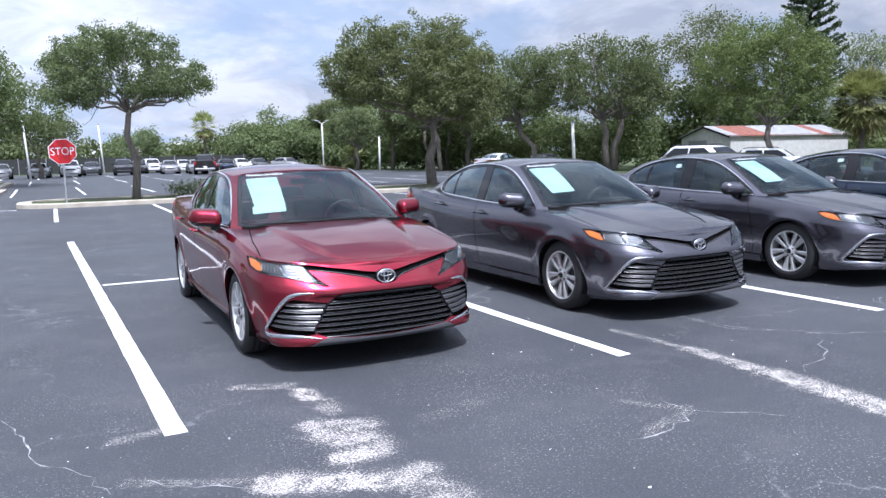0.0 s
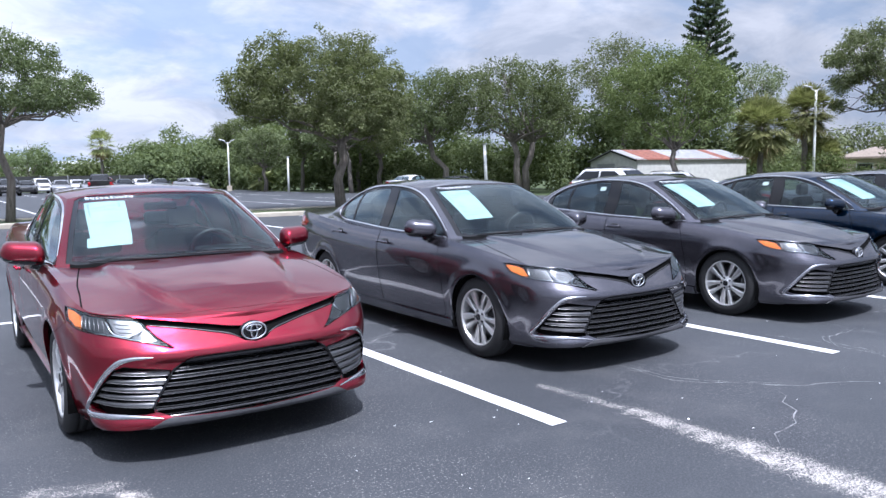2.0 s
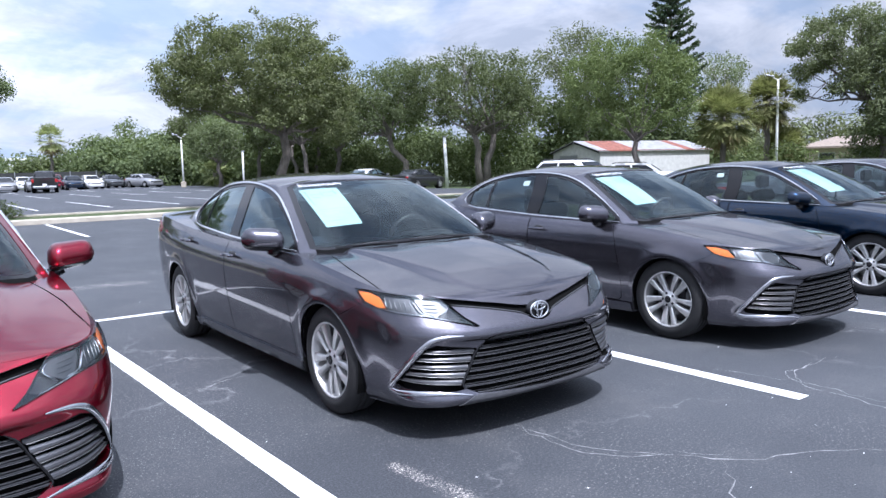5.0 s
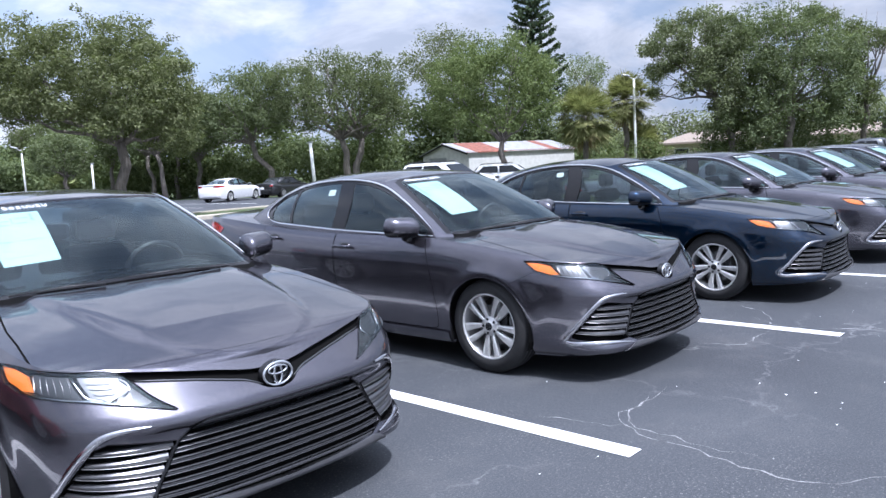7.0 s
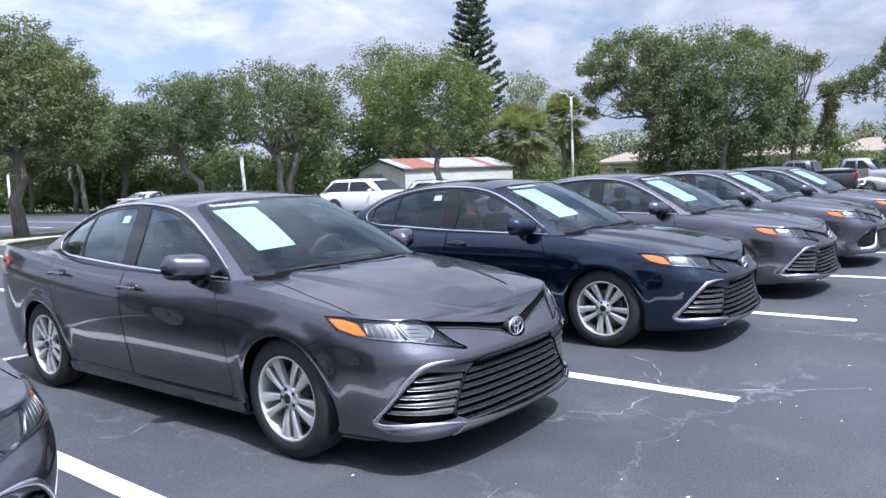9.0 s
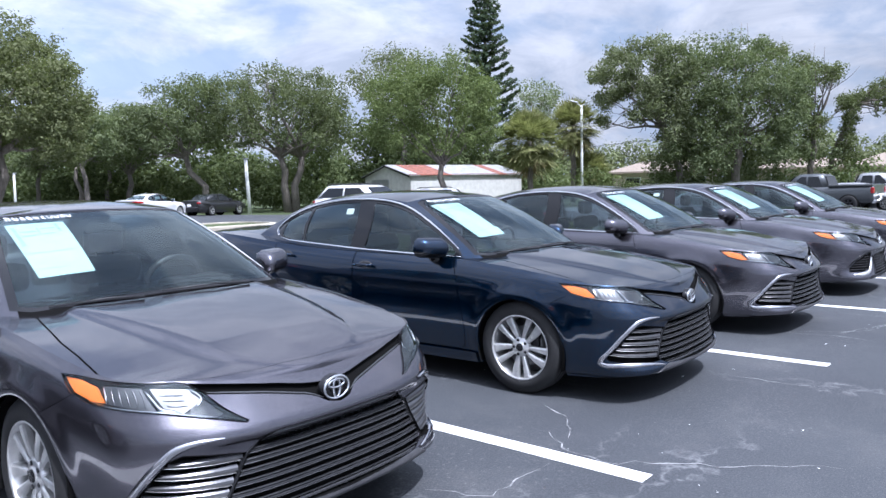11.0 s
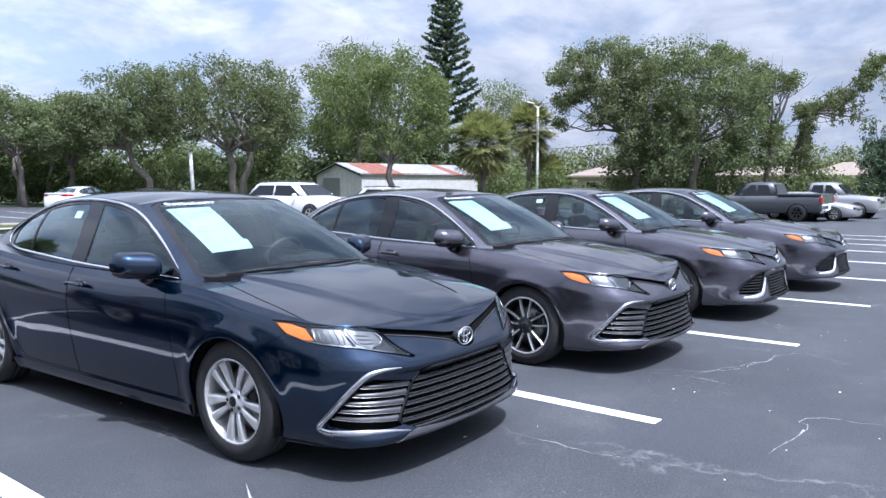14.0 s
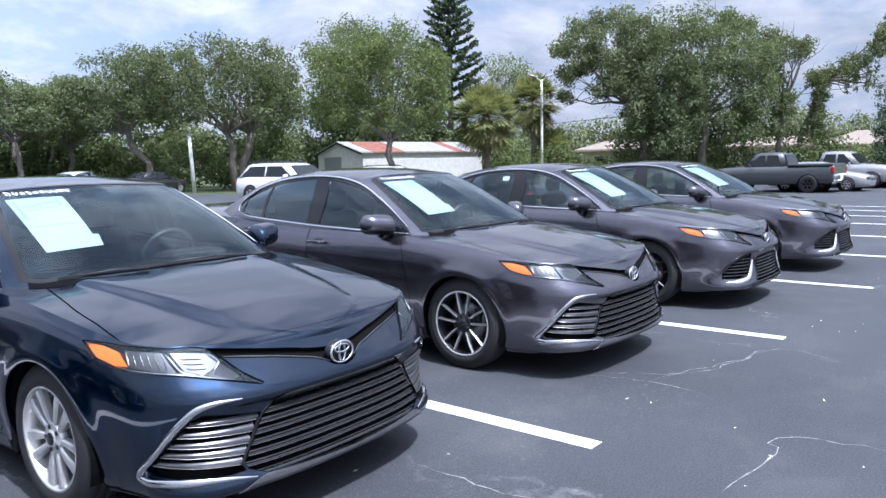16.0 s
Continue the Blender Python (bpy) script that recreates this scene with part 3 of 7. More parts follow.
broad_tree(40.1, 34.3, 9.4, 9.2, "bright green round-crowned tree beside a metal shed", 15, leaf=LEAF_BRIGHT, trunk=0.22, fork=0.30, leaves=36, clump=0.50, size=0.100, turn=-50,
           masses=[(-3.4, 7.0, 1.4, 1.4), (-1.4, 8.1, 1.9, 1.3), (0.9, 8.3, 1.8, 1.2), (2.5, 6.9, 1.2, 1.4), (-0.3, 6.2, 2.5, 1.6), (-2.9, 5.1, 1.8, 1.5), (2.1, 4.9, 1.5, 1.4), (-0.3, 4.0, 1.7, 0.9)])
broad_tree(53.8, 51.8, 14.6, 9.5, "tall thin grey-green tree behind the shed", 16, leaf=LEAF_GREY, trunk=0.3, fork=0.45, base=0.4, leaves=9, clump=0.75, size=0.150, turn=-45)
broad_tree(78.0, 53.8, 14.8, 8.5, "sparse grey tree, half bare", 17, leaf=LEAF_GREY, trunk=0.25, fork=0.45, base=0.45, leaves=5, clump=0.7, size=0.150, turn=-55)
broad_tree(63.8, 25.2, 12.4, 12.4, "large dense oak spreading over a hedge", 18, trunk=0.34, fork=0.36, leaves=54, clump=0.70, size=0.130, turn=-68,
           masses=[(-4.3, 10.2, 1.8, 1.5), (-2.0, 10.8, 1.8, 1.4), (-0.4, 11.6, 0.8, 0.7), (0.6, 10.3, 1.8, 1.5), (2.3, 8.6, 1.9, 1.6), (-3.3, 7.9, 2.4, 1.9), (-0.5, 7.8, 2.8, 2.0), (3.1, 6.4, 1.8, 1.7), (-3.2, 4.9, 2.1, 1.9), (2.6, 4.2, 1.7, 1.6), (-4.4, 3.2, 1.0, 1.3), (-0.8, 5.4, 2.2, 1.8), (-1.9, 3.2, 1.6, 1.4), (4.0, 8.6, 1.2, 1.0), (1.4, 11.4, 0.7, 0.6)])
broad_tree(60.7, 28.6, 12.6, 9.5, "thin-leaved oak with open outer limbs", 19, leaf=LEAF_GREY, trunk=0.26, fork=0.45, leaves=27, clump=0.56, size=0.130, turn=-60, limbs=16, lean=(-2.0, 0.0),
           masses=[(-5.4, 9.9, 1.1, 1.0), (-4.6, 11.0, 0.8, 0.7), (-3.4, 11.1, 1.2, 1.0), (-1.6, 11.6, 1.2, 0.9), (-5.2, 7.9, 0.9, 1.1), (-4.0, 8.6, 1.0, 0.7), (-2.2, 9.2, 1.6, 1.3), (-2.8, 6.6, 1.2, 0.7), (-5.5, 6.3, 0.6, 0.5), (-0.4, 10.0, 1.6, 1.7), (-0.6, 7.6, 1.7, 1.9), (-3.9, 9.6, 1.0, 0.9), (-0.1, 5.2, 1.5, 1.7), (-2.0, 7.4, 1.2, 0.9)])
broad_tree(69.5, 21.5, 12.0, 7.5, "narrow oak beside a vine-hung tree", 20, trunk=0.24, fork=0.42, leaves=10, clump=0.52, size=0.125, turn=-72, limbs=12,
           masses=[(-2.9, 11.5, 1.2, 0.9), (-0.9, 10.1, 1.3, 0.9), (0.6, 9.4, 1.3, 0.9), (1.5, 9.8, 0.9, 0.6), (-0.6, 7.6, 1.1, 1.1), (2.2, 7.2, 0.8, 0.6), (0.1, 5.4, 1.0, 1.2)])
broad_tree(71.27, 20.73, 11.2, 6.2, "leaning tree with a limb overgrown by hanging vines", 21, trunk=0.24, fork=0.64, leaves=12, clump=0.34, size=0.115, lean=(3.4, 0.0), turn=-76,
           masses=[(2.5, 7.7, 1.2, 0.6), (3.6, 8.3, 1.1, 0.6), (4.7, 9.0, 1.0, 0.6), (5.4, 10.1, 0.8, 0.7), (5.8, 10.9, 0.9, 0.5), (1.5, 6.6, 0.7, 0.9), (1.2, 5.0, 0.6, 1.3), (1.0, 3.2, 0.9, 1.0), (3.7, 7.0, 0.22, 0.9), (4.4, 7.3, 0.2, 1.1), (4.9, 7.6, 0.16, 1.2), (5.2, 6.6, 0.14, 1.0), (3.1, 6.6, 0.2, 0.6)])
broad_tree(78.5, 11.8, 12.6, 8.5, "grey-green tree at the lot's far corner", 22, leaf=LEAF_GREY, trunk=0.3, fork=0.4, base=0.5, leaves=9, clump=0.6, size=0.150, turn=-80)
broad_tree(67.5, 13.2, 6.4, 3.4, "small feathery conifer near parked trucks", 23, leaf=LEAF_PINE, trunk=0.14, fork=0.3, leaves=8, clump=0.34, size=0.110, name="small_conifer",
           masses=[(0, 1.5, 1.5, 0.8), (0.1, 2.6, 1.5, 0.9), (-0.1, 3.7, 1.2, 0.9), (0.1, 4.8, 0.8, 0.9), (0, 5.8, 0.4, 0.6)])
broad_tree(-6.2, 54.5, 9.6, 11.0, "dark live oak at the edge of the far lot", 24, trunk=0.24, fork=0.3, base=0.16, leaves=24, leaf=LEAF_FAR, clump=0.55, size=0.125)
broad_tree(-3.0, 80.0, 6.8, 9.0, "oak over far parked cars", 25, trunk=0.24, fork=0.3, base=0.3, leaves=8, clump=0.7, size=0.155)
broad_tree(8.5, 112.0, 6.0, 9.0, "far oak behind the lot", 26, trunk=0.24, fork=0.3, base=0.2, leaves=5, clump=0.8, size=0.195)
broad_tree(25.6, 72.0, 6.6, 6.0, "small pale oak by the lot's edge", 27, trunk=0.2, fork=0.35, base=0.3, leaves=9, clump=0.55, size=0.130)
broad_tree(33.0, 62.0, 8.6, 7.0, "oak in the row along the lot", 28, trunk=0.22, fork=0.35, base=0.3, leaves=13, clump=0.6, size=0.130)
broad_tree(29.5, 95.0, 9.0, 6.0, "thin tall oak far off", 29, trunk=0.2, fork=0.5, base=0.55, leaves=4, clump=0.7, size=0.170)
for i, (tx, ty, th, tw) in enumerate(((28.2, 58.2, 8.4, 6.4), (30.6, 66.0, 8.8, 6.8), (33.6, 67.5, 9.2, 7.0), (29.2, 71.5, 8.2, 6.0))):
    broad_tree(tx, ty, th, tw, "live oak in the grass strip before the woods", 60 + i, trunk=0.19, fork=0.42, base=0.38, leaves=9, clump=0.58, size=0.140, turn=-25, lean=(-0.8 + 0.5 * i, 0.0))
palm_tree(48.4, 33.6, 6.3, "cabbage palm with a shaggy head", 31, fronds=140, spread=2.5, skirt=9)
palm_tree(54.3, 33.9, 7.5, "cabbage palm behind another palm", 32, fronds=115, spread=2.25, skirt=8)
palm_tree(56.0, 33.5, 3.8, "low young palm beside a lamp post", 33, fronds=70, spread=1.9, skirt=4)
palm_tree(16.6, 108.4, 7.8, "far cabbage palm above the fence", 34, fronds=40, spread=2.2, skirt=8)
palm_tree(26.5, 76.0, 2.6, "low palm at the lot's edge", 35, fronds=30, spread=1.6, skirt=0)
tier_pine(64.8, 51.0, 22.5, "tall dark norfolk pine", 41)
woods("woods", [(30, 118), (30, 88), (34, 74), (42, 66), (51, 58), (61, 51)], 8, 0.2, 10.0, 560, 0.26, LEAF_FAR, 51, "dense dark woodland behind the lot")
woods("undergrowth", [(31.5, 72), (38.5, 62), (46.5, 51)], 3, 0.2, 5.4, 190, 0.19, LEAF_FAR, 52, "green undergrowth under the oaks", 0.9)
woods("thicket", [(29, 96), (33, 78), (41, 69), (50, 61), (60, 54), (70, 46)], 3, 0.1, 5.6, 330, 0.25, LEAF_FAR, 62, "dark thicket under the woodland trees", 1.5)
woods("woodland", [(20, 110), (24, 102), (29, 92)], 6, 0.2, 7.0, 130, 0.26, LEAF_FAR, 58, "oak woodland past the far fence", 1.5)
woods("far_woods", [(-60, 122), (4, 124), (30, 118)], 8, 0.2, 5.6, 200, 0.36, LEAF_FAR, 53, "far row of oaks", 1.7)
woods("hedge", [(50, 35.5), (60, 29.5), (72, 21.5)], 1.8, 0.1, 2.7, 210, 0.13, LEAF_BRIGHT, 54, "low bright hedge along the lot", 0.6)
woods("garden_shrubs", [(58, 62), (80, 48), (96, 30), (104, 8)], 8, 0.3, 7.6, 260, 0.28, LEAF_GREY, 55, "far garden trees and shrubs behind the houses", 1.6)
woods("shrubs", [(69, 21), (77, 15), (80, 8)], 3, 0.2, 3.4, 60, 0.18, LEAF_BRIGHT, 56, "shrubs behind parked trucks", 0.9)
woods("understory", [(60.5, 30.5), (66, 25.5), (70.5, 20.5)], 4, 0.2, 5.6, 120, 0.17, LEAF_OAK, 59, "dark shrubs under the large oaks", 0.95)
woods("bush", [(2.9, 30.3), (4.4, 30.3)], 0.7, 0.20, 0.85, 80, 0.06, LEAF_OAK, 57, "small clipped bush on the island", 0.32)

# ---- curved skins cut into panels ----
class Smooth:
    """A smooth curve through knots that never overshoots (monotone cubic)."""

    def __init__(self, *knots):
        self.x, self.y = np.array([k[0] for k in knots], float), np.array([k[1] for k in knots], float)
        h, d = np.diff(self.x), np.diff(self.y) / np.diff(self.x)
        m = np.zeros(len(self.x))
        for i in range(1, len(m) - 1):
            if d[i - 1] * d[i] > 0:
                w1, w2 = 2 * h[i] + h[i - 1], h[i] + 2 * h[i - 1]
                m[i] = (w1 + w2) / (w1 / d[i - 1] + w2 / d[i])
        m[0], m[-1] = d[0], d[-1]
        self.m = m

    def __call__(self, t):
        t = np.clip(np.asarray(t, float), self.x[0], self.x[-1])
        i = np.clip(np.searchsorted(self.x, t, side="right") - 1, 0, len(self.x) - 2)
        h = self.x[i + 1] - self.x[i]
        s = (t - self.x[i]) / h
        return (self.y[i] * (2 * s ** 3 - 3 * s ** 2 + 1) + self.m[i] * h * (s ** 3 - 2 * s ** 2 + s)
                + self.y[i + 1] * (3 * s ** 2 - 2 * s ** 3) + self.m[i + 1] * h * (s ** 3 - s ** 2))


def spline(pts, n):
    """Points along a smooth curve through pts (any dimension)."""
    p = np.array(pts, float)
    p = np.vstack([2 * p[0] - p[1], p, 2 * p[-1] - p[-2]])
    t = np.concatenate([[0], np.cumsum(np.linalg.norm(np.diff(p, axis=0), axis=1) ** 0.5)])
    out = []
    for q in np.linspace(t[1], t[-2], n):
        i = int(np.clip(np.searchsorted(t, q, side="right") - 1, 1, len(p) - 3))
        t0, t1, t2, t3 = t[i - 1:i + 3]
        a1 = (t1 - q) / (t1 - t0) * p[i - 1] + (q - t0) / (t1 - t0) * p[i]
        a2 = (t2 - q) / (t2 - t1) * p[i] + (q - t1) / (t2 - t1) * p[i + 1]
        a3 = (t3 - q) / (t3 - t2) * p[i + 1] + (q - t2) / (t3 - t2) * p[i + 2]
        b1 = (t2 - q) / (t2 - t0) * a1 + (q - t0) / (t2 - t0) * a2
        b2 = (t3 - q) / (t3 - t1) * a2 + (q - t1) / (t3 - t1) * a3
        out.append((t2 - q) / (t2 - t1) * b1 + (q - t1) / (t2 - t1) * b2)
    return np.array(out)


def inside(poly, u, v):
    p = np.array(poly)
    hit = np.zeros(len(u), bool)
    for (x0, y0), (x1, y1) in zip(p, np.roll(p, -1, axis=0)):
        c = (y0 > v) != (y1 > v)
        hit ^= c & (u < (x1 - x0) * (v - y0) / ((y1 - y0) if y1 != y0 else 1e-12) + x0)
    return hit


def shrink(poly, d):
    """The polygon moved inwards by d."""
    p = np.array(poly, float)
    area = 0.5 * np.sum(p[:, 0] * np.roll(p[:, 1], -1) - np.roll(p[:, 0], -1) * p[:, 1])
    e = np.roll(p, -1, axis=0) - p
    e /= np.linalg.norm(e, axis=1)[:, None] + 1e-12
    n = np.stack([-e[:, 1], e[:, 0]], axis=1) * (1 if area > 0 else -1)
    b = n + np.roll(n, 1, axis=0)
    k = np.maximum(np.sum(b * n, axis=1), 0.6)
    return p + d * b / k[:, None]


class Skin:
    """A surface place(u, v) over a grid of (u, v); polygons in (u, v) cut it into panels."""

    def __init__(self, place, us, low, high, rows, flip=False):
        self.place, self.flip = place, flip
        self.us, self.low, self.high = np.asarray(us), low, high
        k = np.linspace(0, 1, rows)
        lo, hi = low(self.us), high(self.us)
        self.u = np.repeat(self.us[:, None], rows, axis=1)
        self.v = lo[:, None] + (hi - lo)[:, None] * k[None]
        self.bm = bmesh.new()
        vs = [[self.bm.verts.new((self.u[i, j], self.v[i, j], 0)) for j in range(rows)] for i in range(len(self.us))]
        for i in range(len(self.us) - 1):
            for j in range(rows - 1):
                self.bm.faces.new((vs[i][j], vs[i + 1][j], vs[i + 1][j + 1], vs[i][j + 1]))
        self.zones = []

    def normal(self, u, v):
        e = 1e-3
        a = self.place(u + e, v) - self.place(u - e, v)
        b = self.place(u, v + e) - self.place(u, v - e)
        n = np.cross(a, b) * (-1 if self.flip else 1)
        return n / (np.linalg.norm(n, axis=1)[:, None] + 1e-12)

    def find(self, axes, pts, u_max=9.0):
        """(u, v) of points given by two of their coordinates, such as (1, 2) for y and z."""
        grid = self.place(self.u.ravel(), self.v.ravel())[:, list(axes)]
        grid[self.u.ravel() > u_max] = 99.0
        out = []
        for q in pts:
            i = int(np.argmin(np.sum((grid - np.array(q)) ** 2, axis=1)))
            w = np.array([self.u.ravel()[i], self.v.ravel()[i]])
            for _ in range(8):
                e = 1e-3
                f = lambda s: self.place(np.array([s[0]]), np.array([s[1]]))[0][list(axes)]
                r = np.array(q) - f(w)
                j = np.stack([(f(w + [e, 0]) - f(w - [e, 0])) / (2 * e), (f(w + [0, e]) - f(w - [0, e])) / (2 * e)], axis=1)
                step = np.linalg.lstsq(j, r, rcond=None)[0]
                w = w + np.clip(step, -0.08, 0.08)
            out.append(w)
        return np.array(out)

    def cut(self, name, poly, seam=0.0):
        """Cut a panel out; with seam, a narrow strip along its inner edge becomes the zone 'seam'."""
        polys = [(name, np.array(poly))]
        if seam:
            polys = [(name, shrink(poly, seam)), ("seam", np.array(poly))]
        for _, p in polys:
            for a, b in zip(p, np.roll(p, -1, axis=0)):
                lo, hi = np.minimum(a, b) - 0.004, np.maximum(a, b) + 0.004
                faces = [f for f in self.bm.faces if not (max(v.co.x for v in f.verts) < lo[0] or min(v.co.x for v in f.verts) > hi[0]
                                                          or max(v.co.y for v in f.verts) < lo[1] or min(v.co.y for v in f.verts) > hi[1])]
                if not faces or np.linalg.norm(b - a) < 1e-6:
                    continue
                geom = set(faces)
                for f in faces:
                    geom.update(f.edges)
                    geom.update(f.verts)
                bmesh.ops.bisect_plane(self.bm, geom=list(geom), dist=1e-5, plane_co=(a[0], a[1], 0), plane_no=(b[1] - a[1], a[0] - b[0], 0))
        self.zones += polys

    def finish(self):
        faces = list(self.bm.faces)
        c = np.array([f.calc_center_median()[:2] for f in faces])
        zone = np.array(["base"] * len(faces), dtype=object)
        for name, p in reversed(self.zones):
            zone[inside(p, c[:, 0], c[:, 1])] = name
        self.panels = {}
        for f, z in zip(faces, zone):
            self.panels.setdefault(z, []).append([(v.co.x, v.co.y) for v in f.verts])
        self.bm.free()
        return self

    def panel(self, zones, lift=0.0, rim=0.0, sides=(1, -1)):
        """Verts, faces and normals of some zones, lifted along the normal, with a rim folded inwards; mirrored to the sides asked."""
        faces = [f for z in ([zones] if isinstance(zones, str) else zones) for f in self.panels.get(z, [])]
        key, uv, idx = {}, [], []
        for f in faces:
            row = []
            for q in f:
                k = (round(q[0], 5), round(q[1], 5))
                if k not in key:
                    key[k] = len(uv)
                    uv.append(q)
                row.append(key[k])
            idx.append(row[::-1] if self.flip else row)
        if not uv:
            return [], [], []
        uv = np.array(uv)
        n = self.normal(uv[:, 0], uv[:, 1])
        p = self.place(uv[:, 0], uv[:, 1]) + n * lift
        V, F, N = [], [], []
        count = {}
        for row in idx:
            for a, b in zip(row, row[1:] + row[:1]):
                count[(a, b)] = count.get((a, b), 0) + 1
        edges = [(a, b) for a, b in count if (b, a) not in count and abs(p[a][0]) + abs(p[b][0]) > 1e-4] if rim else []
        for s in sides:
            o = len(V)
            flip = np.array([s, 1, 1])
            V += list(p * flip)
            N += list(n * flip)
            F += [[o + i for i in (row if s > 0 else row[::-1])] for row in idx]
            for a, b in edges:
                k = len(V)
                V += [p[a] * flip, p[b] * flip, (p[b] - n[b] * rim) * flip, (p[a] - n[a] * rim) * flip]
                N += [np.zeros(3)] * 4
                F.append([k, k + 3, k + 2, k + 1] if s > 0 else [k, k + 1, k + 2, k + 3])
        return V, F, N


def skin_part(name, pieces, mat, parent, label=""):
    """One mesh from several (verts, faces, normals)."""
    V, F, N = [], [], []
    for v, f, n in pieces:
        o = len(V)
        V += v
        N += n
        F += [[o + i for i in row] for row in f]
    me = bpy.data.meshes.new(name)
    F = [row for row in F if len(set(row)) == len(row) > 2]
    if not F:
        raise ValueError("empty panel: " + name)
    me.from_pydata([tuple(map(float, q)) for q in V], [], F)
    me.materials.append(mat)
    me.shade_smooth()
    me.normals_split_custom_set_from_vertices([tuple(map(float, q)) for q in N])
    ob = new(name, me)
    ob.parent = parent
    if label:
        ob["label"] = label
    return ob

# ---- car materials ----
def car_paint(name, color, flake, metal=0.55, rough=0.34):
    def build(n):
        co = obj_co(n)
        fl = n.add("ShaderNodeTexVoronoi", {"Vector": co, "Scale": 900.0}).outputs["Color"]
        mottle = n.noise(co, 3.0, 3.0)
        col = n.mix(n.math("MULTIPLY", n.add("ShaderNodeSeparateColor", {0: fl}).outputs[0], 0.5), color, flake)
        col = n.mix(n.math("MULTIPLY", mottle, 0.12), col, flake)
        dust = n.noise(co, 14.0, 5.0, 0.7)
        peel = n.bump(n.noise(co, 160.0, 2.0), 0.02, 0.001)
        return bsdf(n, Base_Color=col, Metallic=metal, Roughness=rough, Specular_Tint=(0.42, 0.42, 0.42, 1.0), Coat_Weight=1.0, Coat_IOR=1.62, Coat_Roughness=n.math("ADD", n.math("MULTIPLY", dust, 0.03), 0.02), Coat_Normal=peel)
    return material(name, build)


PAINT_GREY = car_paint("grey_paint", (0.068, 0.065, 0.077), (0.262, 0.252, 0.290), 0.94, 0.27)
PAINT_RED = car_paint("red_paint", (0.195, 0.0018, 0.013), (0.58, 0.009, 0.044), 0.94, 0.28)
PAINT_BLUE = car_paint("blue_paint", (0.0008, 0.0078, 0.022), (0.0022, 0.034, 0.092), 0.92, 0.28)
PAINT_SILVER = car_paint("silver_paint", (0.30, 0.30, 0.31), (0.5, 0.5, 0.5))
PAINT_WHITE = car_paint("white_paint", (0.72, 0.72, 0.72), (0.8, 0.8, 0.8), 0.0)
PAINT_BLACK = car_paint("black_paint", (0.01, 0.01, 0.011), (0.03, 0.03, 0.03), 0.2)
PAINT_SLATE = car_paint("slate_paint", (0.05, 0.056, 0.06), (0.12, 0.125, 0.13))
BLACK_PLASTIC = plain("black_plastic", (0.014, 0.014, 0.015), 0.45, grain=0.1, scale=60)
GLOSS_BLACK = plain("gloss_black", (0.010, 0.010, 0.011), 0.12, grain=0.05)
SLAT_BLACK = plain("grille_black", (0.030, 0.030, 0.032), 0.22, 0.2, grain=0.08)
SATIN = plain("satin_metal", (0.60, 0.595, 0.615), 0.18, 1.0, grain=0.04)
SLAT_GREY = plain("slat_grey", (0.145, 0.145, 0.15), 0.30, 0.85, grain=0.06)
SEAM = plain("seam_rubber", (0.005, 0.005, 0.005), 0.85, Specular_IOR_Level=0.06)
RUBBER = plain("tyre_rubber", (0.016, 0.016, 0.0165), 0.78, grain=0.15, scale=40)
CHROME = plain("chrome", (0.82, 0.82, 0.83), 0.09, 1.0, grain=0.02)
ALLOY = plain("silver_alloy", (0.70, 0.695, 0.68), 0.30, 0.75, grain=0.04)
ALLOY_DARK = plain("dark_alloy", (0.035, 0.035, 0.038), 0.3, 0.5, grain=0.05)
STEEL = plain("brake_steel", (0.22, 0.22, 0.22), 0.4, 0.9, grain=0.1, scale=80)
TRIM_CLOTH = plain("dark_cloth", (0.060, 0.060, 0.064), 0.9, grain=0.12, scale=90)
TRIM_GREY = plain("grey_lining", (0.20, 0.20, 0.205), 0.85, grain=0.06, scale=60)
PAPER = plain("paper", (0.41, 0.52, 0.495), 0.7, grain=0.02)
PRINT = plain("print_grey", (0.30, 0.34, 0.36), 0.7)
MARKER = plain("white_marker", (0.85, 0.87, 0.9), 0.6)
AMBER = plain("amber_lens", (0.80, 0.215, 0.032), 0.30, grain=0.05)
RED_LENS = plain("red_lens", (0.30, 0.006, 0.008), 0.12, grain=0.05, Coat_Weight=1.0)
REFLECTOR = plain("lamp_reflector", (0.15, 0.152, 0.155), 0.40, 1.0, grain=0.06, scale=25)


def glass(name, tint, gloss=1.0):
    def build(n):
        fr = n.add("ShaderNodeFresnel", {"IOR": 1.5}).outputs[0]
        clear = n.add("ShaderNodeBsdfTransparent", {"Color": rgb(tint)}).outputs[0]
        shine = n.add("ShaderNodeBsdfGlossy", {"Color": (0.84, 0.97, 1.0, 1), "Roughness": 0.015}).outputs[0]
        return n.add("ShaderNodeMixShader", {0: n.math("MULTIPLY", fr, gloss, clamp=True), 1: clear, 2: shine}).outputs[0]
    return material(name, build)


GLASS_FRONT = glass("windshield_glass", (0.78, 0.86, 0.85), 1.2)
GLASS_SIDE = glass("side_glass", (0.60, 0.68, 0.68), 1.7)
GLASS_LAMP = glass("lamp_glass", (0.92, 0.93, 0.94), 1.15)

